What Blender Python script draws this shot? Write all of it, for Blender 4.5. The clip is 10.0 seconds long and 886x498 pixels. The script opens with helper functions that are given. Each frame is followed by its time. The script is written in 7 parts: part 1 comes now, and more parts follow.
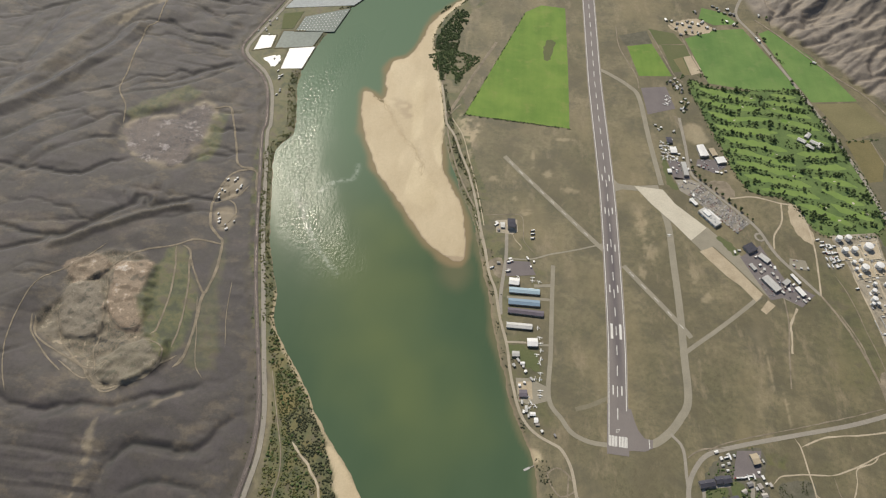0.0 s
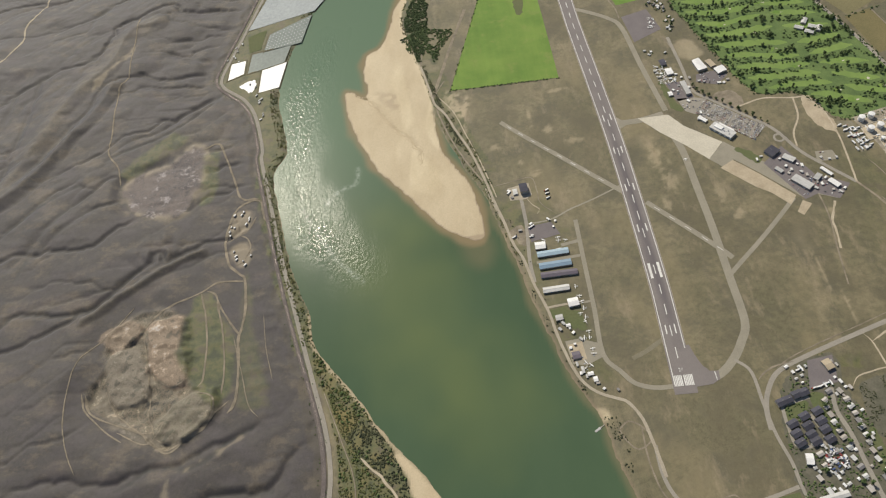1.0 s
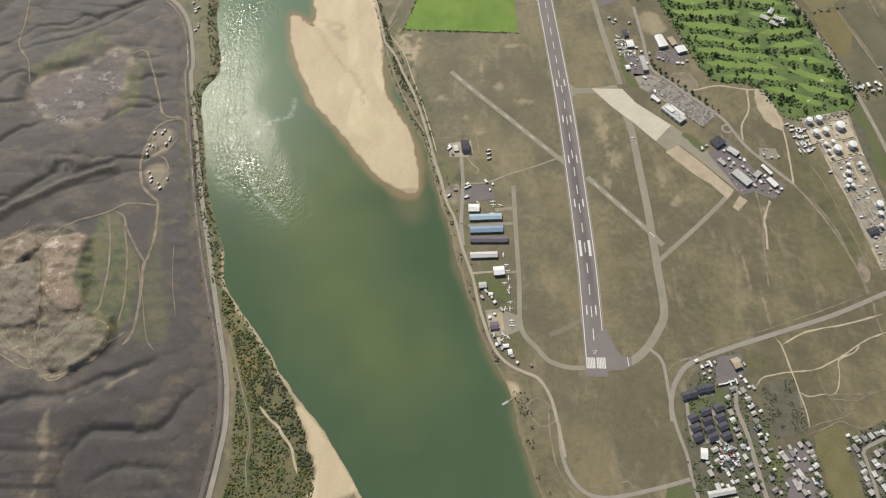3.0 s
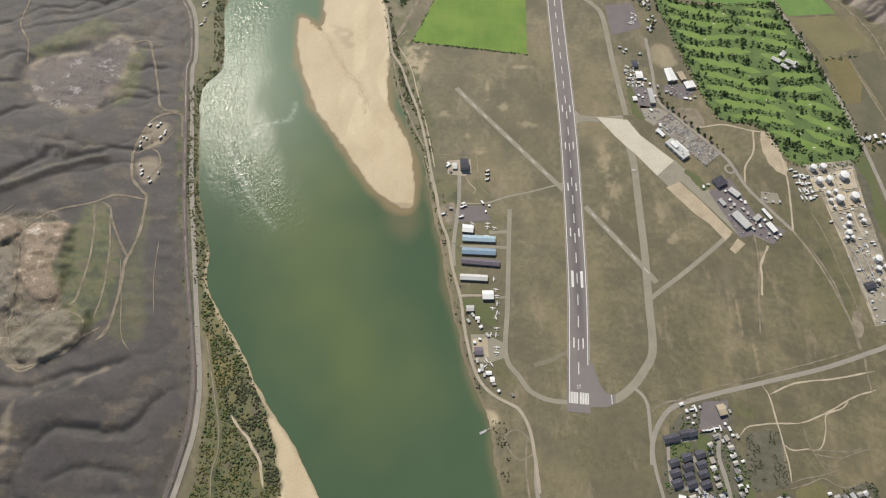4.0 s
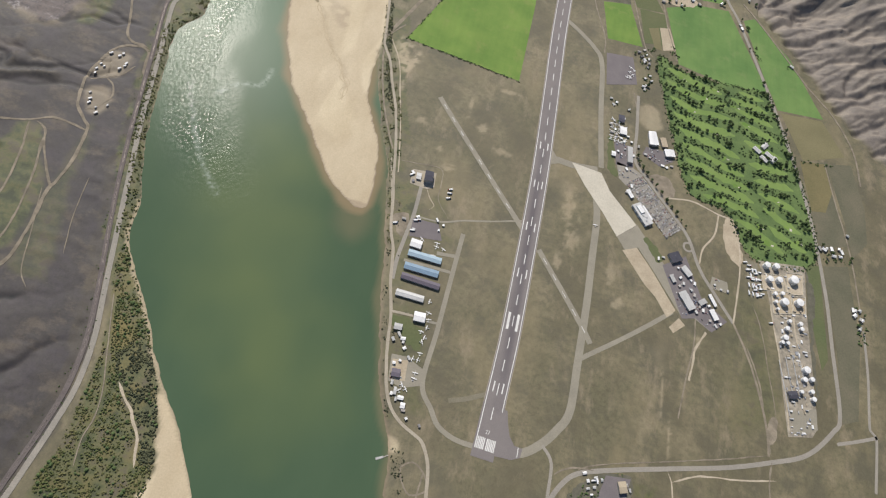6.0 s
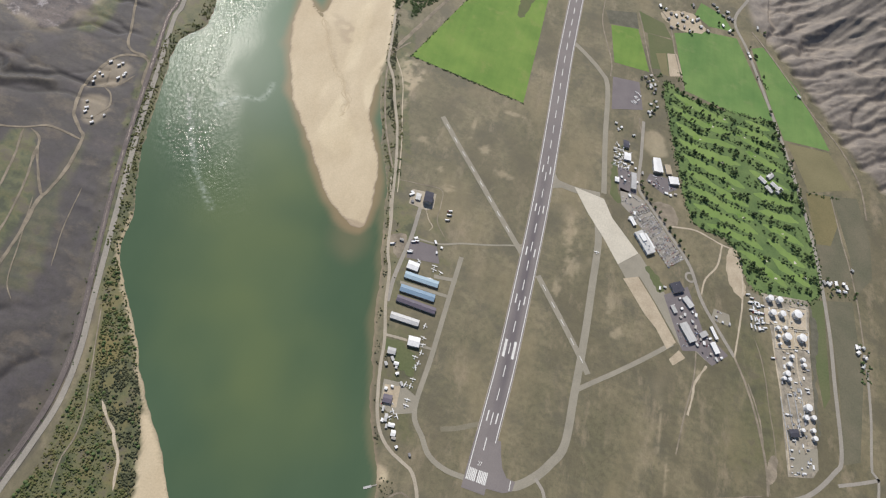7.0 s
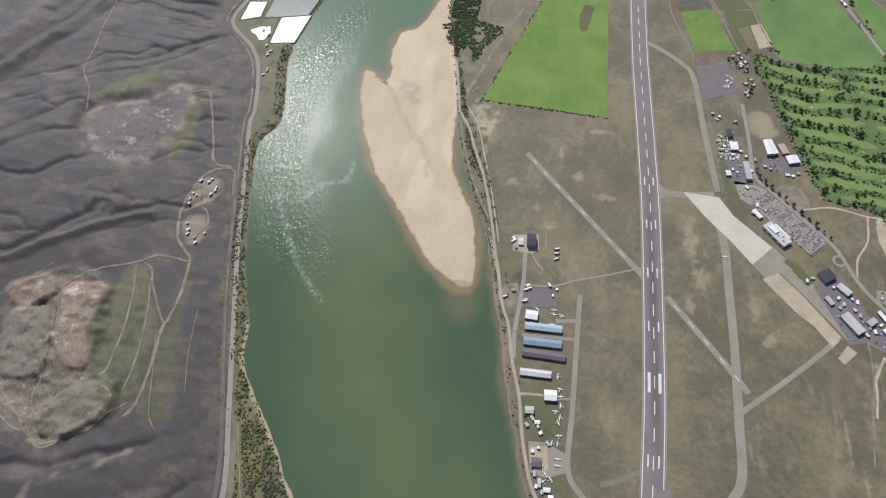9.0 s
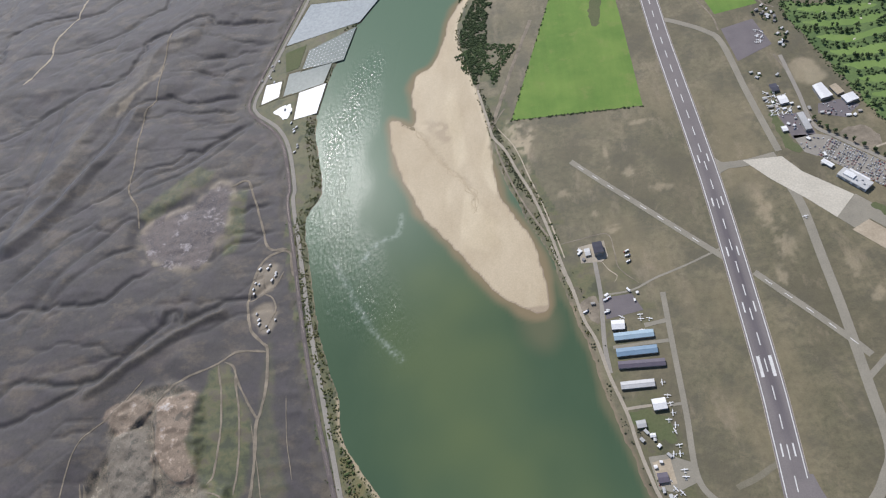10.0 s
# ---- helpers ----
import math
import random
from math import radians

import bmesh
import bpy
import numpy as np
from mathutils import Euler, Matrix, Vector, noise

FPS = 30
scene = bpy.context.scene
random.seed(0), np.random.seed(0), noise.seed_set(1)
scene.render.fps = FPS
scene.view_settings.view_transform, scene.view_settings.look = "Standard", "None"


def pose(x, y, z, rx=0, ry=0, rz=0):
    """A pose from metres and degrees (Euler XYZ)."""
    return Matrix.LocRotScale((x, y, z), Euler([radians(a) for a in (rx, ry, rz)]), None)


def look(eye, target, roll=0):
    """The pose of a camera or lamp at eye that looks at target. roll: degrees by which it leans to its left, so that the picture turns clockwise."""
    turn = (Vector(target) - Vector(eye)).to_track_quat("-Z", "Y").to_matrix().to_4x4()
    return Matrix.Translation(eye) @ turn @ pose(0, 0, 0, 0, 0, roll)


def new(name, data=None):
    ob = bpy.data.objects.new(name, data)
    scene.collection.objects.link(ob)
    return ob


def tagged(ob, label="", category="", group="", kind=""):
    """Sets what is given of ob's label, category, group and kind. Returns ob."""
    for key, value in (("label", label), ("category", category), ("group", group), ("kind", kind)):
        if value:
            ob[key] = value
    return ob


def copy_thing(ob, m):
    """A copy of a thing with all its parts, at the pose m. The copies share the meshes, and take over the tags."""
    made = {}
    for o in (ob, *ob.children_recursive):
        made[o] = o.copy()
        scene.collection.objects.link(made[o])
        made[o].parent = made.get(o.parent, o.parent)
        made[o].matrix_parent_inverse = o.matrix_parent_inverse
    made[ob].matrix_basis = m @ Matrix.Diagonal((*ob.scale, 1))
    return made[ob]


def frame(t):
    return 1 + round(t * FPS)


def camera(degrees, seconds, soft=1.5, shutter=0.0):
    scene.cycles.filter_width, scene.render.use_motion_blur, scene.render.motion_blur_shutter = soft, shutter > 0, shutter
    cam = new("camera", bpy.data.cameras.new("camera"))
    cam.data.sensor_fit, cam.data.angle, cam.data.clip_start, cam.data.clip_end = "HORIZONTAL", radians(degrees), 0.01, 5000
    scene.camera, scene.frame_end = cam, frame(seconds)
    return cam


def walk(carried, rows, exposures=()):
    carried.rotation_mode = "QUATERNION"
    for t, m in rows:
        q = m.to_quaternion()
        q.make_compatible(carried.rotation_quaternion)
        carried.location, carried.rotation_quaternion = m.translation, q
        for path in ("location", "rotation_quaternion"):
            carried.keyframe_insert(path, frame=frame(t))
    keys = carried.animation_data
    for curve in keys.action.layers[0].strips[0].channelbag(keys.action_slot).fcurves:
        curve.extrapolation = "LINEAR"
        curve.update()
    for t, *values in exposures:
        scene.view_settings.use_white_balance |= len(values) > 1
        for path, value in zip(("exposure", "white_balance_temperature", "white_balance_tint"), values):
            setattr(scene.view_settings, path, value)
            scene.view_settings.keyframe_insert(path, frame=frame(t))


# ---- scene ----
cam = camera(66.0, 10.0, soft=1.2)
PATH = [
    (0, (-334.0, -396.2, 1299.5), (-374.3, 201.7, 499.0), 1.84),
    (0.5, (-325.0, -380.9, 1290.9), (-405.6, 201.0, 481.7), -9.78),
    (1, (-316.7, -365.4, 1282.4), (-399.7, 206.1, 466.1), -15.97),
    (1.5, (-309.2, -349.9, 1274.1), (-411.9, 188.3, 437.6), -20.80),
    (2, (-302.4, -334.2, 1266.0), (-395.6, 207.0, 430.2), -20.14),
    (2.5, (-296.3, -318.4, 1257.8), (-310.1, 208.2, 407.8), -7.00),
    (3, (-291.0, -302.6, 1250.0), (-295.6, 186.9, 378.0), -2.30),
    (3.2, (-289.1, -296.2, 1247.0), (-282.0, 207.6, 383.2), 0.67),
    (4.5, (-279.7, -254.6, 1227.6), (-279.9, 245.9, 361.9), 3.60),
    (5, (-277.4, -238.4, 1220.5), (-268.2, 265.6, 356.9), 7.32),
    (5.5, (-275.9, -222.1, 1213.6), (-198.3, 275.8, 349.8), 20.70),
    (7, (-275.9, -172.7, 1193.8), (-207.2, 348.4, 343.1), 24.97),
    (7.5, (-277.4, -156.1, 1187.5), (-219.0, 361.1, 333.7), 24.35),
    (8, (-279.7, -139.4, 1181.5), (-284.3, 385.3, 330.2), 14.96),
    (8.5, (-282.8, -122.6, 1175.5), (-306.3, 395.6, 320.6), 9.80),
    (9, (-286.6, -105.7, 1169.8), (-380.1, 421.8, 325.4), -2.53),
    (9.5, (-291.2, -88.7, 1164.3), (-385.3, 443.1, 322.7), -7.32),
    (10, (-296.5, -71.7, 1158.9), (-475.4, 483.1, 346.3), -22.92),
]
walk(cam, [(t, look(eye, target, roll)) for t, eye, target, roll in PATH], exposures=((0, 0.22, 7200, 8), (2.5, 0.30, 7150, 7), (4.5, 0.34, 6900, 9), (7, 0.33, 6550, 11), (8.5, 0.32, 6350, 12), (10, 0.27, 6100, 13)))

# world, sun
SUN_AZ, SUN_EL = radians(-25), radians(46)
world = bpy.data.worlds.new("sky")
scene.world = world
world.use_nodes = True
wn = world.node_tree.nodes
sky = wn.new("ShaderNodeTexSky")
sky.sky_type, sky.sun_disc = "NISHITA", False
sky.sun_elevation, sky.sun_rotation = SUN_EL, SUN_AZ
sky.altitude, sky.dust_density = 1500, 2.0
wn["Background"].inputs["Strength"].default_value = 0.09
world.node_tree.links.new(sky.outputs[0], wn["Background"].inputs["Color"])
lamp = bpy.data.lights.new("sun", "SUN")
lamp.energy, lamp.angle, lamp.color = 3.6, radians(0.53), (1.0, 0.95, 0.87)
sun = new("sun", lamp)
sun_dir = Vector((math.sin(SUN_AZ) * math.cos(SUN_EL), math.cos(SUN_AZ) * math.cos(SUN_EL), math.sin(SUN_EL)))
sun.matrix_world = look(sun_dir * 3000, (0, 0, 0))

# ---------------------------------------------------------------- materials
def node(nt, kind, **props):
    n = nt.nodes.new("ShaderNode" + kind)
    for key, value in props.items():
        if key == "operation":
            n.operation = value
        elif key == "blend":
            n.blend_type = value
    return n


def noise_tex(nt, scale, detail=4.0, rough=0.55, stretch=None, turn=0.0, ridged=False):
    geo = node(nt, "NewGeometry")
    src = geo.outputs["Position"]
    if stretch:
        mp = node(nt, "Mapping")
        mp.inputs["Scale"].default_value = stretch
        mp.inputs["Rotation"].default_value = (0, 0, radians(turn))
        nt.links.new(src, mp.inputs["Vector"])
        src = mp.outputs["Vector"]
    tex = node(nt, "TexNoise")
    if ridged:
        tex.noise_type = "RIDGED_MULTIFRACTAL"
    tex.inputs["Scale"].default_value = scale
    tex.inputs["Detail"].default_value = detail
    tex.inputs["Roughness"].default_value = rough
    nt.links.new(src, tex.inputs["Vector"])
    return tex.outputs["Fac"]


def ramp(nt, fac, stops):
    r = node(nt, "ValToRGB")
    el = r.color_ramp.elements
    while len(el) < len(stops):
        el.new(0.5)
    for e, (p, c) in zip(el, stops):
        e.position, e.color = p, (*c, 1) if len(c) == 3 else c
    nt.links.new(fac, r.inputs["Fac"])
    return r.outputs["Color"]


def mix(nt, fac, a, b, blend="MIX"):
    m = node(nt, "MixRGB", blend=blend)
    for sock, v in zip((m.inputs["Fac"], m.inputs["Color1"], m.inputs["Color2"]), (fac, a, b)):
        if isinstance(v, (int, float)):
            sock.default_value = v
        elif isinstance(v, tuple):
            sock.default_value = (*v, 1)
        else:
            nt.links.new(v, sock)
    return m.outputs["Color"]


def grey(v):
    return (v, v, v)


def blank(name, rough=0.9, metal=0.0):
    m = bpy.data.materials.new(name)
    m.use_nodes = True
    p = m.node_tree.nodes["Principled BSDF"]
    p.inputs["Roughness"].default_value = rough
    p.inputs["Metallic"].default_value = metal
    p.inputs["Specular IOR Level"].default_value = 0.45 if rough > 0.7 else 0.5
    return m, m.node_tree, p


def relief(nt, p, fac, strength, distance):
    b = node(nt, "Bump")
    b.inputs["Strength"].default_value = strength
    b.inputs["Distance"].default_value = distance
    nt.links.new(fac, b.inputs["Height"])
    nt.links.new(b.outputs["Normal"], p.inputs["Normal"])


def surface(name, c1, c2, scale=0.05, fine=0.6, rough=0.9, metal=0.0, bump=0.3, spread=0.25, vary=0.0):
    """Two tones at a broad and a fine scale, in metres of the world."""
    m, nt, p = blank(name, rough, metal)
    broad = noise_tex(nt, scale, 5, 0.6)
    small = noise_tex(nt, fine, 3, 0.6)
    col = mix(nt, ramp(nt, broad, [(0.5 - spread, grey(0)), (0.5 + spread, grey(1))]), c1, c2)
    col = mix(nt, 0.5, col, ramp(nt, small, [(0.3, grey(0.55)), (0.7, grey(1.0))]), "MULTIPLY")
    if vary:
        info = node(nt, "ObjectInfo")
        col = mix(nt, 1.0, col, ramp(nt, info.outputs["Random"], [(0, grey(1 - vary)), (1, grey(1.0))]), "MULTIPLY")
    nt.links.new(col, p.inputs["Base Color"])
    relief(nt, p, small, bump, 0.3)
    return m


def varied(name, tones, rough=0.5, metal=0.0):
    """Paint whose tone differs from object to object."""
    m, nt, p = blank(name, rough, metal)
    info = node(nt, "ObjectInfo")
    r = node(nt, "ValToRGB")
    r.color_ramp.interpolation = "CONSTANT"
    el = r.color_ramp.elements
    while len(el) < len(tones):
        el.new(0.5)
    for i, (e, c) in enumerate(zip(el, tones)):
        e.position, e.color = i / len(tones), (*c, 1)
    nt.links.new(info.outputs["Random"], r.inputs["Fac"])
    small = noise_tex(nt, 0.8, 3, 0.6)
    col = mix(nt, 0.4, r.outputs["Color"], ramp(nt, small, [(0.3, grey(0.7)), (0.7, grey(1.0))]), "MULTIPLY")
    nt.links.new(col, p.inputs["Base Color"])
    return m


def ground_material():
    m, nt, p = blank("dry_ground", 0.72)
    p.inputs["Specular IOR Level"].default_value = 0.5
    za = node(nt, "Attribute")
    za.attribute_name = "zone"
    zb = node(nt, "Attribute")
    zb.attribute_name = "cover"
    sa, sb = node(nt, "SeparateColor"), node(nt, "SeparateColor")
    nt.links.new(za.outputs["Color"], sa.inputs["Color"])
    nt.links.new(zb.outputs["Color"], sb.inputs["Color"])
    n_big = noise_tex(nt, 0.006, 6, 0.62)
    n_mid = noise_tex(nt, 0.03, 6, 0.65)
    n_fine = noise_tex(nt, 0.35, 5, 0.7)
    n_tuft = noise_tex(nt, 0.09, 6, 0.75)
    n_streak = noise_tex(nt, 0.02, 5, 0.6, (1.0, 0.18, 1.0), 8)
    # airfield grass
    grass = mix(nt, ramp(nt, n_big, [(0.36, grey(0)), (0.66, grey(1))]), (0.126, 0.114, 0.062), (0.228, 0.194, 0.116))
    grass = mix(nt, ramp(nt, n_mid, [(0.45, grey(0)), (0.62, grey(0.55))]), grass, (0.135, 0.125, 0.068))
    grass = mix(nt, ramp(nt, n_streak, [(0.57, grey(0)), (0.72, grey(0.6))]), grass, (0.29, 0.235, 0.155))
    grass = mix(nt, 0.8, grass, ramp(nt, n_tuft, [(0.38, grey(0.70)), (0.52, grey(1.0)), (0.64, grey(1.14))]), "MULTIPLY")
    n_far = noise_tex(nt, 0.011, 6, 0.7)
    grass = mix(nt, ramp(nt, n_far, [(0.48, grey(0)), (0.62, grey(0.8))]), grass, (0.100, 0.092, 0.058))
    n_stand = noise_tex(nt, 0.0055, 5, 0.6, (1.0, 0.6, 1.0), 60)
    grass = mix(nt, ramp(nt, n_stand, [(0.40, grey(0.55)), (0.50, grey(0))]), grass, (0.112, 0.096, 0.055))
    grass = mix(nt, ramp(nt, n_stand, [(0.52, grey(0)), (0.64, grey(0.5))]), grass, (0.245, 0.200, 0.112))
    n_wear = noise_tex(nt, 0.016, 7, 0.72, (1.0, 0.5, 1.0), 25)
    grass = mix(nt, ramp(nt, n_wear, [(0.55, grey(0)), (0.70, grey(0.7))]), grass, (0.31, 0.25, 0.165))
    # sage slopes
    slope = mix(nt, ramp(nt, n_big, [(0.35, grey(0)), (0.68, grey(1))]), (0.064, 0.053, 0.053), (0.100, 0.080, 0.064))
    slope = mix(nt, ramp(nt, n_mid, [(0.48, grey(0)), (0.66, grey(0.55))]), slope, (0.122, 0.102, 0.070))
    n_bare = noise_tex(nt, 0.0045, 8, 0.7, (1.0, 2.2, 1.0), 38)
    slope = mix(nt, ramp(nt, n_bare, [(0.54, grey(0)), (0.66, grey(0.7))]), slope, (0.135, 0.115, 0.085))
    n_vein = noise_tex(nt, 0.010, 9, 0.6, (1.0, 1.7, 1.0), 36, True)
    slope = mix(nt, ramp(nt, n_vein, [(0.12, grey(0.75)), (0.30, grey(0))]), slope, (0.040, 0.036, 0.036))
    slope = mix(nt, ramp(nt, n_vein, [(0.72, grey(0)), (1.0, grey(0.55))]), slope, (0.150, 0.125, 0.092))
    n_scrub = noise_tex(nt, 0.11, 6, 0.75)
    n_patch = noise_tex(nt, 0.014, 8, 0.68, (1.0, 1.5, 1.0), 38)
    slope = mix(nt, ramp(nt, n_patch, [(0.40, grey(0.6)), (0.50, grey(0))]), slope, (0.056, 0.047, 0.052))
    slope = mix(nt, ramp(nt, n_patch, [(0.53, grey(0)), (0.62, grey(0.55))]), slope, (0.128, 0.102, 0.072))
    n_stone = noise_tex(nt, 0.045, 7, 0.8)
    slope = mix(nt, ramp(nt, n_stone, [(0.66, grey(0)), (0.72, grey(0.5))]), slope, (0.22, 0.195, 0.165))
    slope = mix(nt, 0.8, slope, ramp(nt, n_scrub, [(0.34, grey(0.68)), (0.5, grey(1.0)), (0.68, grey(1.22))]), "MULTIPLY")
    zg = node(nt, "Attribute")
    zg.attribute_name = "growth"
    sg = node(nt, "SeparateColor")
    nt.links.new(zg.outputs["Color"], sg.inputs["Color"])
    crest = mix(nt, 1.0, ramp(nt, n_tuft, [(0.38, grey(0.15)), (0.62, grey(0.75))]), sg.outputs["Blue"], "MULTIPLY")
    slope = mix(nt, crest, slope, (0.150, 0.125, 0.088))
    # shade of the gully beds, mixed into the slope colour as dark lines
    gully_shade = mix(nt, 1.0, ramp(nt, n_scrub, [(0.36, grey(0.35)), (0.56, grey(0.95))]), sg.outputs["Red"], "MULTIPLY")
    slope = mix(nt, gully_shade, slope, (0.030, 0.030, 0.028))
    col = mix(nt, sa.outputs["Blue"], grass, slope)
    # eroded bluff
    n_ero = noise_tex(nt, 0.02, 7, 0.65)
    bluff = mix(nt, ramp(nt, n_ero, [(0.42, grey(0)), (0.60, grey(1))]), (0.158, 0.135, 0.116), (0.250, 0.212, 0.172))
    col = mix(nt, sb.outputs["Blue"], col, bluff)
    # dug ground
    n_dig = noise_tex(nt, 0.034, 9, 0.72)
    dug = ramp(nt, n_dig, [(0.38, (0.055, 0.052, 0.042)), (0.44, (0.19, 0.155, 0.11)), (0.48, (0.075, 0.072, 0.050)), (0.53, (0.24, 0.19, 0.135)), (0.57, (0.10, 0.095, 0.06)), (0.63, (0.36, 0.29, 0.21))])
    col = mix(nt, sb.outputs["Red"], col, dug)
    zc = node(nt, "Attribute")
    zc.attribute_name = "pit"
    sc = node(nt, "SeparateColor")
    nt.links.new(zc.outputs["Color"], sc.inputs["Color"])
    pale_rock = ramp(nt, n_dig, [(0.38, (0.12, 0.098, 0.07)), (0.45, (0.27, 0.20, 0.14)), (0.50, (0.19, 0.145, 0.10)), (0.56, (0.33, 0.245, 0.17)), (0.66, (0.56, 0.51, 0.46))])
    olive_fill = ramp(nt, n_dig, [(0.40, (0.095, 0.085, 0.062)), (0.48, (0.205, 0.172, 0.130)), (0.55, (0.135, 0.118, 0.086)), (0.62, (0.28, 0.24, 0.185))])
    rubble = ramp(nt, n_dig, [(0.38, (0.065, 0.058, 0.060)), (0.45, (0.165, 0.138, 0.122)), (0.51, (0.085, 0.077, 0.080)), (0.57, (0.18, 0.155, 0.14)), (0.64, (0.42, 0.40, 0.39))])
    n_heap = noise_tex(nt, 0.013, 6, 0.7)
    rubble = mix(nt, 1.0, rubble, (0.80, 0.77, 0.80), "MULTIPLY")
    rubble = mix(nt, ramp(nt, n_heap, [(0.46, grey(0)), (0.60, grey(0.5))]), rubble, (0.165, 0.130, 0.112))
    col = mix(nt, sc.outputs["Blue"], col, rubble)
    col = mix(nt, sc.outputs["Green"], col, olive_fill)
    col = mix(nt, sc.outputs["Red"], col, pale_rock)
    # green scrub
    green = ramp(nt, n_mid, [(0.38, (0.045, 0.056, 0.022)), (0.47, (0.088, 0.100, 0.036)), (0.54, (0.128, 0.126, 0.048)), (0.62, (0.11, 0.095, 0.058))])
    green = mix(nt, sg.outputs["Green"], green, (0.185, 0.150, 0.045))
    col = mix(nt, sa.outputs["Green"], col, green)
    # sand
    n_sand = noise_tex(nt, 0.012, 7, 0.6, (1.0, 0.45, 1.0), -20)
    sand = mix(nt, ramp(nt, n_sand, [(0.35, grey(0)), (0.65, grey(1))]), (0.52, 0.425, 0.275), (0.64, 0.545, 0.375))
    n_braid = noise_tex(nt, 0.016, 7, 0.6, (1.0, 0.30, 1.0), -16, True)
    sand = mix(nt, ramp(nt, n_braid, [(0.06, grey(0.35)), (0.16, grey(0))]), sand, (0.40, 0.31, 0.20))
    col = mix(nt, sa.outputs["Red"], col, sand)
    # wet margin
    col = mix(nt, sb.outputs["Green"], col, (0.27, 0.20, 0.135))
    col = mix(nt, 0.55, col, ramp(nt, n_fine, [(0.3, grey(0.62)), (0.7, grey(1.0))]), "MULTIPLY")
    nt.links.new(col, p.inputs["Base Color"])
    # sheen on the dry slopes, added to stand in for haze against the light
    p.inputs["Sheen Roughness"].default_value = 0.45
    sheen = node(nt, "Math", operation="MULTIPLY")
    sheen.inputs[1].default_value = 0.26
    nt.links.new(sa.outputs["Blue"], sheen.inputs[0])
    nt.links.new(sheen.outputs[0], p.inputs["Sheen Weight"])
    # gullied relief on the slopes
    rills = noise_tex(nt, 0.011, 9, 0.6, (1.0, 2.4, 1.0), 38, True)
    folds = noise_tex(nt, 0.012, 9, 0.62, (0.55, 1.6, 1.0), -14, True)
    h1 = mix(nt, sa.outputs["Blue"], grey(0.0), rills)
    h2 = mix(nt, sb.outputs["Blue"], h1, folds)
    b1 = node(nt, "Bump")
    b1.inputs["Strength"].default_value, b1.inputs["Distance"].default_value = 0.6, 5.0
    nt.links.new(h2, b1.inputs["Height"])
    b2 = node(nt, "Bump")
    b2.inputs["Strength"].default_value, b2.inputs["Distance"].default_value = 0.3, 0.55
    nt.links.new(n_fine, b2.inputs["Height"])
    nt.links.new(b1.outputs["Normal"], b2.inputs["Normal"])
    nt.links.new(b2.outputs["Normal"], p.inputs["Normal"])
    return m


def water_material():
    m, nt, p = blank("river_water", 0.2)
    at = node(nt, "Attribute")
    at.attribute_name = "depth"
    sep = node(nt, "SeparateColor")
    nt.links.new(at.outputs["Color"], sep.inputs["Color"])
    silt = node(nt, "Attribute")
    silt.attribute_name = "silt"
    big = noise_tex(nt, 0.006, 5, 0.6, (1.0, 0.4, 1.0), -20)
    col = mix(nt, ramp(nt, big, [(0.35, grey(0)), (0.65, grey(1))]), (0.060, 0.098, 0.058), (0.070, 0.110, 0.065))
    ss = node(nt, "SeparateColor")
    nt.links.new(silt.outputs["Color"], ss.inputs["Color"])
    col = mix(nt, ss.outputs["Red"], col, (0.112, 0.146, 0.068))
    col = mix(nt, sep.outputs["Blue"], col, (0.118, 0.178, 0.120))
    col = mix(nt, sep.outputs["Red"], col, (0.25, 0.19, 0.115))
    # white flecks on the rapids: foam, with sun glitter put into the colour
    foam_glint = noise_tex(nt, 0.16, 5, 0.75, (1.0, 0.45, 1.0), -25)
    foam_glint = mix(nt, 1.0, ramp(nt, foam_glint, [(0.64, grey(0)), (0.72, grey(0.6))]), sep.outputs["Green"], "MULTIPLY")
    col = mix(nt, foam_glint, col, (0.42, 0.47, 0.43))
    curl = mix(nt, 1.0, ramp(nt, noise_tex(nt, 0.10, 4, 0.7), [(0.38, grey(0.0)), (0.60, grey(0.42))]), ss.outputs["Green"], "MULTIPLY")
    col = mix(nt, curl, col, (0.50, 0.55, 0.50))
    nt.links.new(col, p.inputs["Base Color"])
    p.inputs["IOR"].default_value = 1.33
    chop = noise_tex(nt, 0.16, 4, 0.6, (1.0, 0.55, 1.0), -25)
    swirl = noise_tex(nt, 0.035, 5, 0.7, (1.0, 0.55, 1.0), -25)
    rough = node(nt, "MapRange")
    rough.inputs["From Max"].default_value = 1.0
    rough.inputs["To Min"].default_value, rough.inputs["To Max"].default_value = 0.28, 0.08
    nt.links.new(sep.outputs["Green"], rough.inputs["Value"])
    nt.links.new(rough.outputs["Result"], p.inputs["Roughness"])
    spec = node(nt, "MapRange")
    spec.inputs["From Max"].default_value = 1.0
    spec.inputs["To Min"].default_value, spec.inputs["To Max"].default_value = 0.04, 0.115
    nt.links.new(sep.outputs["Green"], spec.inputs["Value"])
    nt.links.new(spec.outputs["Result"], p.inputs["Specular IOR Level"])
    h = mix(nt, 0.3, chop, swirl)
    b = node(nt, "Bump")
    b.inputs["Distance"].default_value = 1.35
    st = node(nt, "MapRange")
    st.inputs["From Max"].default_value = 0.7
    st.inputs["To Min"].default_value, st.inputs["To Max"].default_value = 0.05, 1.0
    nt.links.new(sep.outputs["Green"], st.inputs["Value"])
    nt.links.new(st.outputs["Result"], b.inputs["Strength"])
    nt.links.new(h, b.inputs["Height"])
    nt.links.new(b.outputs["Normal"], p.inputs["Normal"])
    return m


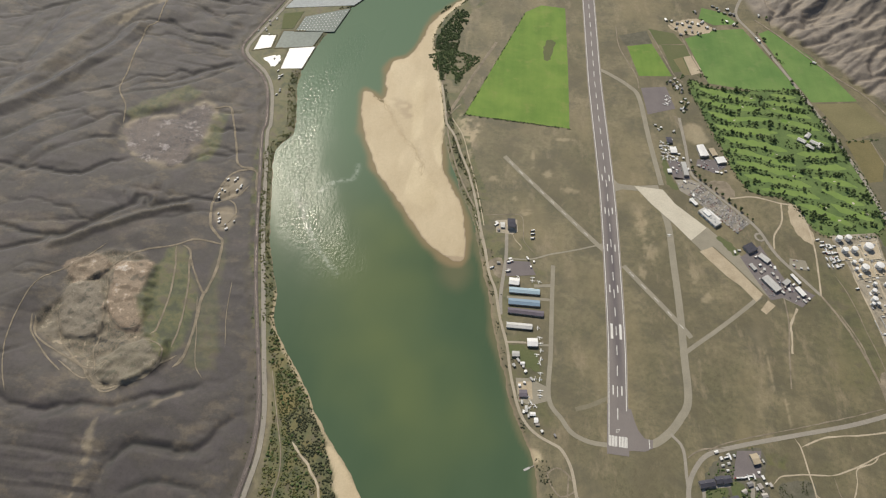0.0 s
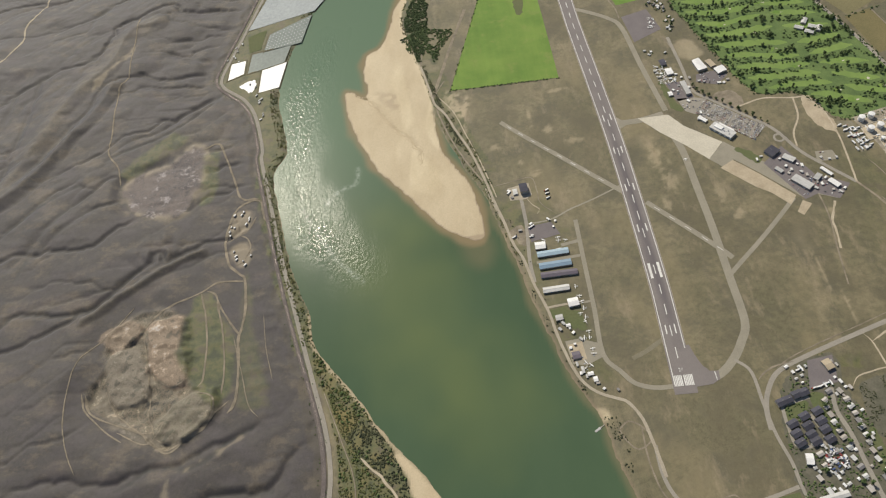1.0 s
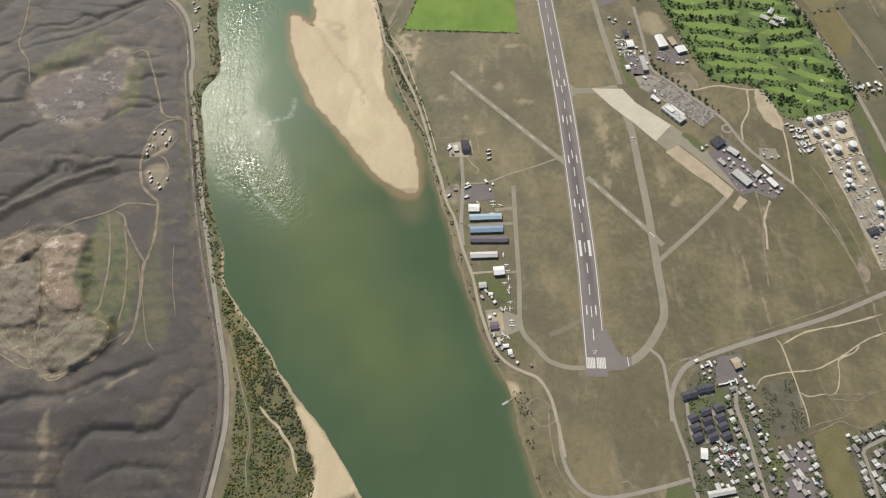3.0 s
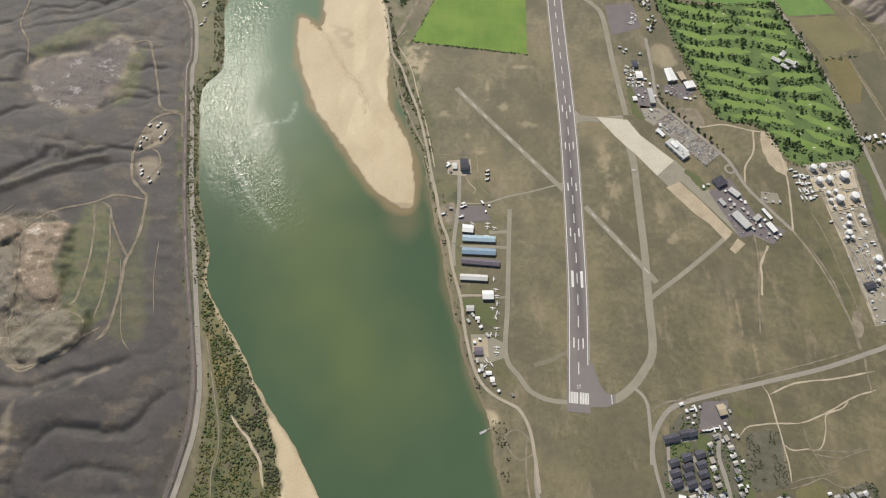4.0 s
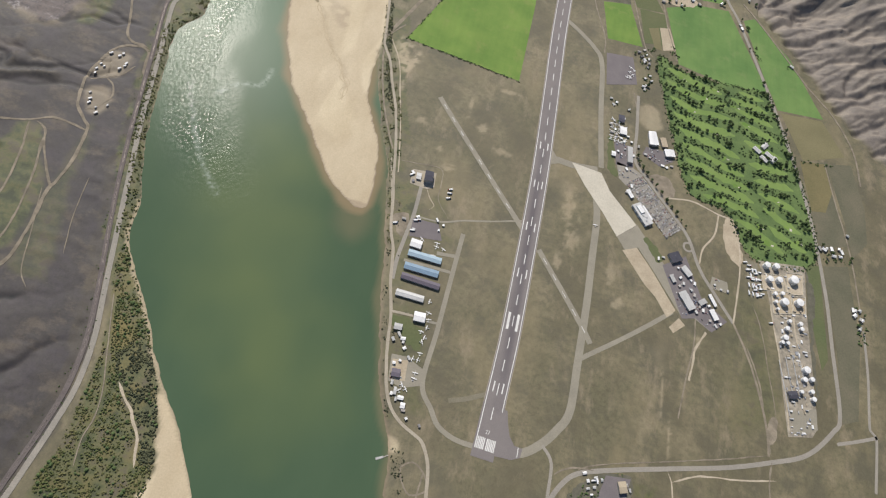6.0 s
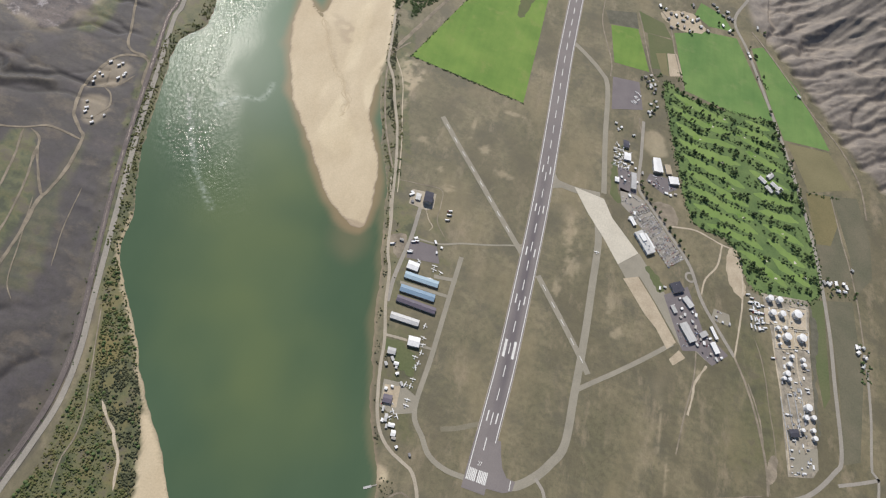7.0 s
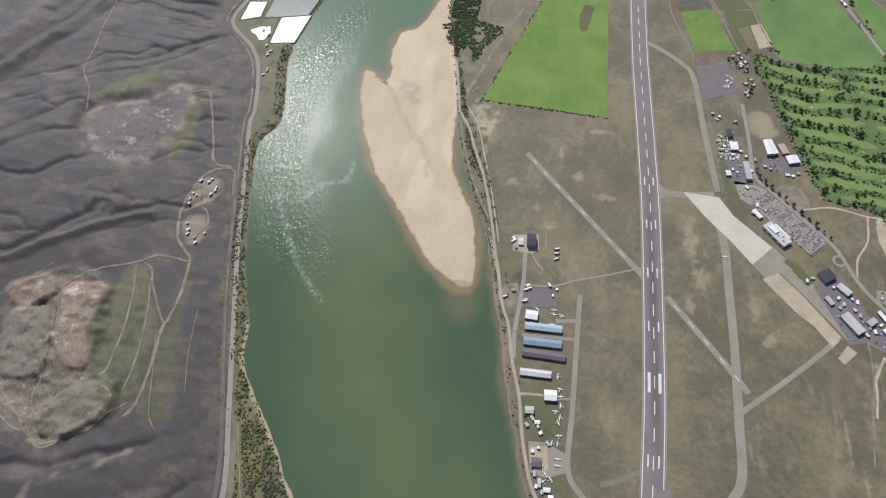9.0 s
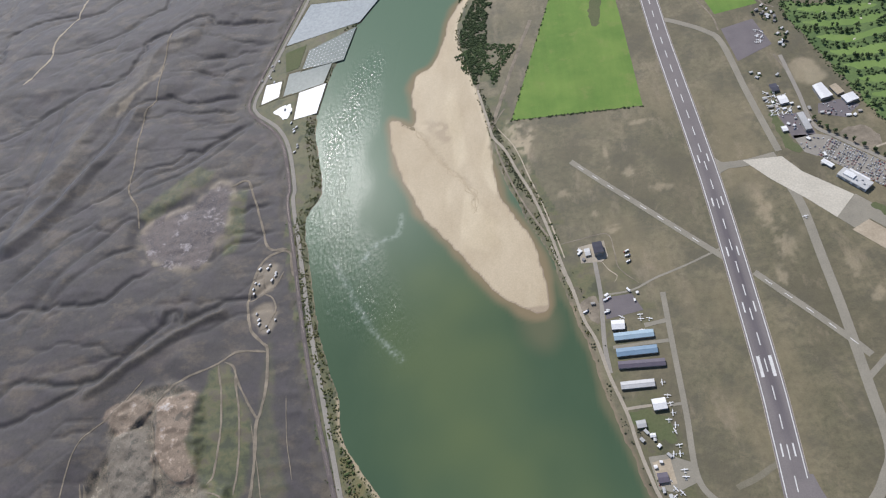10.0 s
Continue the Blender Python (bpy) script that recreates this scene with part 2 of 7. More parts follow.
def crop_material(name, c1, c2, c3):
    """Green crop with broad uneven growth, thin dry patches and faint drill rows."""
    m, nt, p = blank(name, 0.9)
    col = mix(nt, ramp(nt, noise_tex(nt, 0.010, 6, 0.6), [(0.34, grey(0)), (0.66, grey(1))]), c1, c2)
    col = mix(nt, ramp(nt, noise_tex(nt, 0.022, 8, 0.7), [(0.54, grey(0)), (0.72, grey(0.8))]), col, c3)
    col = mix(nt, 0.35, col, ramp(nt, noise_tex(nt, 0.05, 4, 0.6, (1.0, 0.06, 1.0), 4), [(0.35, grey(0.72)), (0.65, grey(1.0))]), "MULTIPLY")
    fine = noise_tex(nt, 0.4, 4, 0.7)
    col = mix(nt, 0.35, col, ramp(nt, fine, [(0.3, grey(0.6)), (0.7, grey(1.0))]), "MULTIPLY")
    nt.links.new(col, p.inputs["Base Color"])
    relief(nt, p, fine, 0.2, 0.2)
    return m


M_GROUND = ground_material()
M_WATER = water_material()
M_RUNWAY = surface("runway_asphalt", (0.19, 0.17, 0.165), (0.235, 0.21, 0.20), 0.02, 0.5, 0.85)
nt_run = M_RUNWAY.node_tree
run_geo, run_xyz = node(nt_run, "NewGeometry"), node(nt_run, "SeparateXYZ")
nt_run.links.new(run_geo.outputs["Position"], run_xyz.inputs[0])
off_axis = node(nt_run, "Math", operation="ABSOLUTE")
nt_run.links.new(run_xyz.outputs["X"], off_axis.inputs[0])
worn = ramp(nt_run, noise_tex(nt_run, 0.05, 4, 0.6, (1.0, 0.05, 1.0)), [(0.3, grey(0.35)), (0.65, grey(1.0))])
for src, lo, hi in ((off_axis.outputs[0], 13.0, 4.0), (run_xyz.outputs["Y"], 180.0, 330.0), (run_xyz.outputs["Y"], 1050.0, 640.0)):
    rng_node = node(nt_run, "MapRange")
    rng_node.inputs["From Min"].default_value, rng_node.inputs["From Max"].default_value = lo, hi
    nt_run.links.new(src, rng_node.inputs["Value"])
    worn = mix(nt_run, 1.0, worn, rng_node.outputs["Result"], "MULTIPLY")
run_bsdf = nt_run.nodes["Principled BSDF"]
nt_run.links.new(mix(nt_run, worn, run_bsdf.inputs["Base Color"].links[0].from_socket, (0.105, 0.092, 0.10)), run_bsdf.inputs["Base Color"])
M_FADED = surface("faded_asphalt", (0.175, 0.160, 0.108), (0.25, 0.225, 0.165), 0.05, 0.5, 0.9)
M_TAXI = surface("worn_asphalt", (0.255, 0.235, 0.185), (0.33, 0.302, 0.238), 0.03, 0.5, 0.9)
M_DARK = surface("dark_asphalt", (0.16, 0.142, 0.146), (0.205, 0.182, 0.182), 0.03, 0.5, 0.9)
M_CONC = surface("apron_concrete", (0.52, 0.48, 0.39), (0.62, 0.575, 0.475), 0.03, 0.3, 0.85)
M_TAN = surface("stripped_earth", (0.37, 0.305, 0.215), (0.52, 0.44, 0.325), 0.03, 0.3, 0.95)
M_PAINT = surface("white_road_paint", (0.62, 0.61, 0.58), (0.78, 0.77, 0.74), 0.05, 0.6, 0.7)
M_ROAD = surface("road_asphalt", (0.27, 0.25, 0.215), (0.35, 0.32, 0.27), 0.03, 0.4, 0.9)
M_GRAVEL = surface("gravel", (0.33, 0.29, 0.225), (0.46, 0.405, 0.32), 0.03, 0.4, 0.95)
M_TANKYARD = surface("stained_gravel", (0.20, 0.178, 0.14), (0.44, 0.39, 0.31), 0.05, 0.4, 0.95, spread=0.16)
M_TRACK = surface("dirt_track", (0.17, 0.145, 0.108), (0.33, 0.28, 0.21), 0.045, 0.4, 0.95, spread=0.18)
M_WETSAND = surface("damp_sand", (0.43, 0.345, 0.225), (0.55, 0.455, 0.31), 0.03, 0.4, 0.9)
M_CLAY = surface("pale_clay", (0.38, 0.325, 0.235), (0.56, 0.48, 0.37), 0.05, 0.4, 0.95)
M_BALLAST = surface("rail_ballast", (0.12, 0.10, 0.095), (0.17, 0.145, 0.135), 0.05, 0.5, 0.95)
M_YARD = surface("trodden_ground", (0.085, 0.088, 0.058), (0.17, 0.155, 0.12), 0.05, 0.3, 0.95)
M_FIELD = crop_material("young_crop", (0.120, 0.220, 0.040), (0.185, 0.285, 0.058), (0.235, 0.275, 0.080))
M_FIELD2 = crop_material("green_crop", (0.100, 0.200, 0.052), (0.155, 0.258, 0.072), (0.185, 0.250, 0.088))
M_FIELD3 = surface("pale_stubble", (0.17, 0.155, 0.08), (0.225, 0.20, 0.105), 0.01, 0.25, 0.95)
M_FIELD4 = surface("weedy_field", (0.095, 0.125, 0.05), (0.14, 0.145, 0.07), 0.01, 0.25, 0.95)
M_OCHRE = surface("ochre_stubble", (0.148, 0.134, 0.062), (0.205, 0.172, 0.082), 0.02, 0.25, 0.95)
M_MEADOW = surface("yellowing_meadow", (0.135, 0.130, 0.058), (0.200, 0.178, 0.090), 0.03, 0.25, 0.95)
M_FALLOW = surface("dull_fallow", (0.105, 0.108, 0.068), (0.175, 0.155, 0.105), 0.014, 0.25, 0.95)
M_FAIRWAY = crop_material("fairway_turf", (0.150, 0.240, 0.060), (0.200, 0.290, 0.078), (0.190, 0.245, 0.085))
M_GOLF = surface("mown_turf", (0.085, 0.140, 0.045), (0.140, 0.205, 0.065), 0.022, 0.25, 0.9, spread=0.15)
M_LEAF = surface("tree_leaves", (0.062, 0.100, 0.032), (0.112, 0.158, 0.052), 0.08, 0.7, 0.85, vary=0.35)
M_DARKSHRUB = surface("dark_shrubs", (0.052, 0.062, 0.032), (0.105, 0.108, 0.055), 0.05, 0.5, 0.9, spread=0.2)
M_SHRUB = surface("bank_shrubs", (0.085, 0.112, 0.034), (0.160, 0.145, 0.058), 0.03, 0.5, 0.9, spread=0.16)
M_BARK = surface("bark", (0.12, 0.09, 0.06), (0.17, 0.13, 0.09), 0.4, 2.0, 0.95)
M_POND = surface("pond_water", (0.21, 0.245, 0.215), (0.26, 0.29, 0.26), 0.01, 0.1, 0.12, bump=0.02)
M_POND2 = surface("grey_pond_water", (0.36, 0.39, 0.385), (0.44, 0.47, 0.46), 0.01, 0.1, 0.12, bump=0.02)
M_BERM = surface("weedy_berm", (0.10, 0.10, 0.058), (0.18, 0.155, 0.10), 0.03, 0.4, 0.95)
M_LINER = surface("white_pond_sheet", (0.78, 0.78, 0.76), (0.86, 0.86, 0.84), 0.03, 0.2, 0.5, bump=0.05)
M_WHITE = surface("white_steel", (0.74, 0.74, 0.73), (0.84, 0.84, 0.83), 0.05, 0.5, 0.5, bump=0.1)
M_PALEROOF = surface("pale_roof", (0.50, 0.50, 0.485), (0.64, 0.635, 0.62), 0.1, 0.8, 0.6, vary=0.25)
M_BLUEROOF = surface("pale_blue_roof", (0.30, 0.42, 0.50), (0.36, 0.48, 0.56), 0.1, 0.8, 0.5)
M_BLUEROOF2 = surface("blue_roof", (0.17, 0.27, 0.37), (0.22, 0.32, 0.42), 0.1, 0.8, 0.5)
M_PLUMROOF = surface("plum_roof", (0.10, 0.085, 0.115), (0.14, 0.12, 0.15), 0.1, 0.8, 0.6)
M_SLATE = surface("slate_shingle", (0.062, 0.062, 0.085), (0.095, 0.095, 0.12), 0.1, 1.0, 0.85, vary=0.3)
M_WALL = surface("building_wall", (0.36, 0.33, 0.29), (0.46, 0.43, 0.38), 0.1, 0.8, 0.85, vary=0.3)
M_GLASS = surface("window_glass", (0.03, 0.035, 0.04), (0.05, 0.055, 0.06), 0.2, 1.0, 0.12, bump=0.0)
M_DOOR = surface("metal_door", (0.30, 0.31, 0.33), (0.40, 0.41, 0.43), 0.2, 1.0, 0.5)
M_HOUSEROOF = varied("house_roof", [(0.34, 0.33, 0.31), (0.44, 0.45, 0.44), (0.24, 0.23, 0.23), (0.37, 0.34, 0.31), (0.56, 0.56, 0.55), (0.46, 0.43, 0.40)], 0.85)
M_CAR = varied("car_paint", [(0.75, 0.75, 0.75), (0.05, 0.05, 0.055), (0.4, 0.41, 0.43), (0.65, 0.65, 0.63), (0.13, 0.14, 0.17), (0.30, 0.05, 0.04), (0.08, 0.12, 0.25), (0.8, 0.8, 0.79)], 0.3)
M_TYRE = surface("rubber", (0.02, 0.02, 0.02), (0.03, 0.03, 0.03), 1.0, 3.0, 0.9)
M_STEEL = surface("rail_steel", (0.20, 0.17, 0.15), (0.28, 0.25, 0.23), 0.5, 2.0, 0.5, 0.6)

# ---------------------------------------------------------------- plan
SHORE_S = [(-759,1561),(-812,1446),(-868,1240),(-872,1123),(-853,1028),(-839,927),(-870,858),(-859,767),(-824,602),(-806,534),(-761,411),(-746,331),(-686,246),(-638,178),(-593,103),(-541,43),(-505,-7),(-465,-75)]
SHORE_N = [(-424,1602),(-476,1517),(-511,1408),(-499,1297),(-455,1098),(-422,919),(-372,762),(-329,655),(-305,538),(-284,461),(-271,373),(-249,292),(-230,216),(-205,146),(-184,101),(-176,69),(-168,14)]
BAR = [(-424,1602),(-470,1549),(-521,1460),(-541,1362),(-572,1289),(-612,1262),(-622,1190),(-614,1099),(-636,1096),(-673,1121),(-677,1067),(-656,960),(-628,888),(-589,803),(-532,723),(-470,633),(-414,569),(-372,541),(-345,558),(-352,657),(-376,736),(-415,817),(-433,905),(-440,1075),(-473,1221),(-496,1381),(-457,1504)]
ROAD_S = [(-934,1707),(-1000,1473),(-1036,1357),(-1057,1275),(-1043,1230),(-978,1164),(-939,1088),(-909,956),(-908,912),(-877,772),(-843,613),(-807,470),(-773,339),(-742,221),(-719,133),(-709,50),(-714,-23),(-720,-74)]
RAIL = [(-955,1706),(-1018,1478),(-1053,1361),(-1073,1279),(-1055,1227),(-986,1152),(-950,1081),(-922,958),(-922,911),(-892,771),(-858,612),(-824,468),(-788,338),(-753,220),(-731,132),(-722,50),(-727,-24),(-734,-75)]
TRACK_A = [(-904,778),(-952,788),(-978,859),(-1017,968),(-1036,995),(-1069,979)]
TRACK_B = [(-860,705),(-884,709),(-902,770),(-944,766),(-966,739),(-978,681),(-979,641),(-962,581),(-936,553),(-921,533),(-913,469),(-917,401),(-922,381),(-915,300),(-915,228),(-929,202)]
TRACK_C = [(-1021,508),(-1003,442),(-991,364),(-990,289),(-996,267)]
TRACK_D = [(-918,529),(-953,534),(-989,534),(-1024,511),(-1086,484),(-1131,447),(-1151,408)]
TRACK_E = [(-1011,515),(-988,502),(-973,468),(-946,423),(-919,383)]
TRACK_F = [(-982,482),(-959,395),(-946,307),(-946,247)]
TRACK_G = [(-1357,1618),(-1351,1545),(-1351,1425),(-1347,1333),(-1363,1273),(-1354,1188),(-1345,1088),(-1339,1004),(-1300,943),(-1285,881)]
TRACK_H = [(-1715,1876),(-1730,1738),(-1757,1665),(-1750,1585),(-1769,1528),(-1799,1475)]
QUARRY_S = [(-1137,478),(-1055,446),(-1032,364),(-1016,282),(-961,257),(-949,205),(-998,162),(-1044,130),(-1104,177),(-1218,231),(-1248,283),(-1219,344),(-1226,420)]
QUARRY_N = [(-1098,998),(-1057,963),(-1062,860),(-1078,815),(-1110,752),(-1237,784),(-1273,879),(-1228,910),(-1144,946)]
GREEN_A = [(-1294,919),(-1251,971),(-1165,1052),(-1116,1036),(-1145,986),(-1225,935),(-1267,899)]
GREEN_B = [(-1071,958),(-1022,972),(-1023,869),(-1026,789),(-1066,777),(-1063,847)]
BEACH = [(-584,83),(-540,43),(-504,-8),(-460,-81),(-541,-101),(-538,-51),(-562,19)]
BUSHES = [(-748,338),(-709,299),(-637,177),(-586,83),(-538,-52),(-539,-92),(-696,-122),(-690,-64),(-693,20),(-696,99),(-719,191),(-750,288)]
POND_A = [(-937,1650),(-994,1482),(-776,1523),(-720,1613)]
POND_B = [(-922,1442),(-785,1504),(-814,1377),(-935,1362)]
POND_C = [(-972,1365),(-846,1375),(-865,1299),(-978,1275)]
POND_D = [(-1035,1337),(-985,1340),(-986,1277),(-1040,1259)]
POND_E = [(-935,1279),(-857,1297),(-875,1192),(-939,1183)]
LEVEE_ROAD = [(-457,1167),(-437,1055),(-428,1006),(-403,960),(-382,897),(-356,828),(-330,729),(-313,643),(-299,583),(-287,519),(-270,471),(-258,405),(-251,379),(-238,330),(-231,281),(-222,235),(-210,190),(-194,158),(-171,136),(-141,121),(-123,110),(-105,75),(-96,21),(-90,-36)]
GA_ROAD = [(-250,644),(-249,565),(-253,514),(-257,458),(-255,407)]
GA_LINK = [(-250,563),(-193,566),(-144,586),(-82,606),(-20,630)]
GA_TAXI = [(-138,554),(-141,453),(-144,324),(-148,217),(-122,174),(-102,147),(-68,132),(-29,129)]
OLD_W = [(-265,898),(-213,836),(-145,758),(-81,684),(-17,611)]
OLD_E = [(27,571),(61,527),(105,471),(145,418),(163,391)]
TAXI = [(138,755),(146,694),(146,587),(146,474),(142,344),(138,242),(117,199),(91,166),(57,140),(10,131)]
TAXI_N = [(142,839),(125,1006),(111,1174),(85,1224),(31,1272),(-7,1297)]
TAXI_AP = [(11,827),(40,823),(77,822),(134,830)]
TAXI_LINK = [(147,354),(178,380),(223,417),(280,467),(335,518)]
APRON = [(71,829),(144,824),(169,780),(240,709),(196,664),(157,717),(110,772)]
APRON_S = [(196,664),(242,710),(289,651),(338,602),(395,569),(454,531),(420,499),(380,521),(355,514),(289,601),(248,651),(218,635)]
APRON_TAN = [(212,633),(245,650),(288,598),(342,523),(323,501),(295,541),(269,563)]
PAD_TAN = [(329,480),(350,508),(365,495),(339,469)]
PARKING = [(241,855),(349,734),(312,701),(206,814)]
TERM_ROAD = [(217,1103),(221,986),(223,894),(256,849),(325,770),(365,718),(395,644),(435,587),(475,534)]
TANK_TRACK = [(475,534),(499,486),(521,428),(539,359),(548,305),(549,264)]
FIELD_W = [(-383,1048),(-223,1553),(-173,1597),(-95,1590),(-91,1288),(-91,1024)]
FIELD_A = [(93,1413),(170,1437),(217,1284),(118,1274)]
FIELD_B = [(276,1473),(371,1527),(466,1547),(579,1271),(511,1236),(321,1264)]
FIELD_C = [(513,1527),(548,1550),(655,1424),(741,1233),(607,1213),(568,1329)]
FIELD_D = [(351,1647),(420,1627),(456,1571),(378,1555),(333,1586)]
FIELD_E = [(615,1206),(737,1225),(794,1121),(673,1062)]
FIELD_F = [(677,1054),(741,1086),(749,937),(685,847)]
FIELD_G = [(166,1512),(244,1497),(270,1446),(190,1433)]
FIELD_H = [(199,1433),(273,1441),(306,1321),(253,1311),(222,1302)]
FIELD_I = [(659,746),(694,752),(697,515),(680,484),(662,607)]
GOLF = [(261,1267),(327,1246),(431,1243),(576,1259),(594,1197),(649,1034),(684,763),(527,719),(457,822),(364,849),(324,967),(288,1118)]
EAST_ROAD = [(504,1751),(459,1622),(501,1509),(568,1307),(621,1132),(662,969),(685,847),(704,676),(709,544),(714,395),(694,352),(632,289),(549,252),(458,219),(341,186),(229,154),(164,130),(134,98),(118,62),(113,22)]
CROSS_ROAD = [(702,330),(746,347),(797,369)]
FAR_ROAD = [(792,612),(790,500),(781,381),(794,368),(779,251)]
HILL_ROAD = [(513,1600),(562,1540),(646,1420),(702,1338),(772,1256),(820,1151),(831,1037)]
TRIBE_ROAD = [(94,165),(115,137),(116,76),(118,15),(127,-38),(128,-78),(133,-127),(134,-173)]
SOUTH_ROAD = [(124,-80),(78,-91),(7,-104),(-36,-106),(-66,-94),(-86,-66),(-95,-29),(-95,23)]
TR_A = [(340,181),(349,159),(354,112),(357,73),(360,30),(358,3)]
TR_B = [(279,81),(296,99),(325,105),(353,109),(402,113),(466,141),(509,166),(560,184)]
TR_C = [(350,163),(397,186),(433,194),(491,203),(565,221)]
TR_D = [(502,163),(484,145),(450,129),(441,98),(424,66),(399,64),(371,61),(355,73)]
HOUSE_ROAD = [(242,85),(235,42),(242,-1),(245,-51),(248,-100),(250,-123)]
TANK_YARD = [(538,716),(655,737),(653,610),(657,489),(660,350),(647,329),(593,316),(578,500),(561,625)]
POOLYARD = [(221,143),(269,148),(259,94),(204,86)]
HILL_FOOT = [(481,1738),(530,1610),(614,1519),(688,1407),(803,1240),(860,1177)]
GULLY_A = [(-1568,769),(-1517,821),(-1465,875),(-1404,915)]
GULLY_B = [(-1511,654),(-1463,738),(-1419,804),(-1363,854),(-1325,913)]
GULLY_C = [(-1465,673),(-1399,756),(-1356,796),(-1285,825)]
GULLY_D = [(-1386,1299),(-1315,1322),(-1221,1305),(-1111,1301)]
GULLY_E = [(-1332,999),(-1283,1041),(-1197,1075),(-1148,1131),(-1067,1198)]
GULLY_F = [(-1279,101),(-1239,90),(-1163,77),(-1090,93),(-1047,100),(-1000,111),(-915,150),(-870,155)]
GULLY_G = [(-1155,189),(-1146,152),(-1110,112),(-1047,100)]
GULLY_H = [(-984,-81),(-982,-7),(-976,21),(-931,33),(-873,26),(-812,41),(-784,97)]
GULLY_I = [(-1448,511),(-1345,527),(-1255,544),(-1166,564),(-1062,582),(-1017,616),(-939,637)]
GULLY_J = [(-1646,822),(-1590,929),(-1519,1059),(-1454,1177),(-1352,1239),(-1245,1287),(-1094,1281)]
GULLY_K = [(-1785,1105),(-1703,1167),(-1639,1342),(-1553,1482),(-1447,1575),(-1312,1637)]
GULLY_L = [(-1301,1273),(-1199,1269),(-1081,1250)]
GULLY_M = [(-1285,1436),(-1170,1387),(-1060,1331)]
GULLY_N = [(-1303,1613),(-1142,1527),(-1034,1508)]
WASH = [(-1020,-84),(-1019,-22),(-1028,21),(-1035,57),(-1006,83),(-960,112),(-920,131),(-894,150)]
RIDGE_A = [(-1289,467),(-1250,501),(-1184,542),(-1119,588),(-1035,629)]
RIDGE_B = [(-1603,876),(-1524,977),(-1471,1081),(-1422,1164),(-1384,1292)]
SCAR = [(-1440,1292),(-1418,1341),(-1384,1395),(-1345,1459)]
LAWN_A = [(269,685),(297,659),(309,637),(295,631),(274,657),(258,675)]
CLAY_PAD = [(457,804),(482,799),(494,746),(495,693),(473,691),(451,742)]
APRON_N = [(120,1220),(193,1234),(211,1141),(130,1107)]
LOT_A = [(166,934),(219,928),(220,867),(177,863)]
LOT_B = [(248,945),(289,948),(320,925),(286,897),(240,919)]
LOT_C = [(425,635),(461,632),(465,603),(418,605)]
LOT_D = [(307,626),(361,667),(401,571),(461,533),(425,497),(388,519),(357,509)]
LOT_E = [(178,872),(220,867),(246,855),(207,810),(187,826)]
GA_PAD = [(-248,557),(-193,559),(-178,522),(-246,512)]
GA_APRON = [(-217,256),(-188,258),(-147,240),(-149,211),(-184,197),(-211,204)]
GA_LAWN = [(-233,330),(-197,332),(-169,310),(-173,273),(-220,304)]
GA_YARD = [(-278,677),(-226,684),(-223,647),(-237,636),(-276,639)]
MOUND_YARD = [(264,862),(312,869),(330,820),(290,804),(270,828)]
PADDOCK = [(81,-94),(121,-89),(125,-153),(125,-184),(54,-173)]
FALLOW = [(704,755),(769,775),(780,581),(756,393),(718,376),(720,547)]
MEADOW = [(363,-12),(413,0),(413,-44),(413,-107),(413,-140),(358,-140),(362,-74)]
STRIP_A = [(-243,455),(-146,457)]
STRIP_B = [(-242,339),(-196,342)]
STRIP_C = [(-173,339),(-145,340)]
STRIP_D = [(-182,491),(-141,497)]
CLAY_A = [(311,812),(373,824),(437,810),(466,808)]
CLAY_B = [(440,811),(429,748),(402,702),(394,659)]
CLAY_C = [(466,808),(489,753),(492,674),(484,598),(475,534)]
CLAY_D = [(388,539),(386,457),(371,377),(357,289)]
PALE_A = [(64,769),(95,746),(115,676),(122,600),(93,628),(69,688)]
PALE_B = [(301,437),(320,441),(296,275),(279,204),(267,201),(284,284)]
SAND_PIT = [(-195,107),(-170,105),(-161,87),(-180,80)]
BAR_CHANNEL = [(-645,1099),(-619,1077),(-587,1034),(-564,987),(-538,938),(-499,889),(-481,849),(-475,803)]
BAR_STAIN = [(-592,1094),(-548,1088),(-518,1050),(-535,1013),(-574,1041)]
VILLAGE = [(156,93),(219,144),(274,147),(266,82),(282,27),(290,-36),(353,-16),(356,-91),(358,-128),(143,-109),(131,-20)]
PIT_ORANGE = [(-1126,441),(-1060,445),(-1040,365),(-1024,287),(-1060,276),(-1109,321),(-1128,386)]
PIT_OLIVE = [(-1212,369),(-1147,384),(-1113,321),(-1106,258),(-1170,244),(-1207,303)]
PIT_LOW = [(-1077,194),(-1043,230),(-1000,255),(-960,239),(-958,200),(-993,162),(-1040,147),(-1072,162)]
PIT_PALE = [(-1238,421),(-1169,455),(-1145,418),(-1186,384),(-1220,388)]
PIT_WEST = [(-1237,265),(-1208,289),(-1176,237),(-1100,178),(-1059,196),(-1090,154),(-1157,186)]
CLUB = [(541,1046),(562,1067),(574,1041),(586,1030),(559,1024)]
GREENS = [(328,1216),(424,1210),(358,1111),(480,1175),(421,1063),(512,1122),(558,1049),(453,987),(586,905),(542,808),(613,835),(562,770),(640,799),(484,914),(610,1018),(393,1176)]
BRAKE = [(400,108),(406,68),(429,23),(456,25)]
TR_E = [(358,3),(384,12),(417,19),(453,31)]
TR_F = [(399,64),(435,63),(474,63),(500,70)]
TR_G = [(357,73),(353,25),(358,3)]
LANE_A = [(555,254),(549,215),(550,172)]
VERGE = [(164,137),(185,149),(229,166),(342,200),(459,236),(544,265)]
TANK_PATH = [(506,486),(532,414),(544,330),(554,267)]
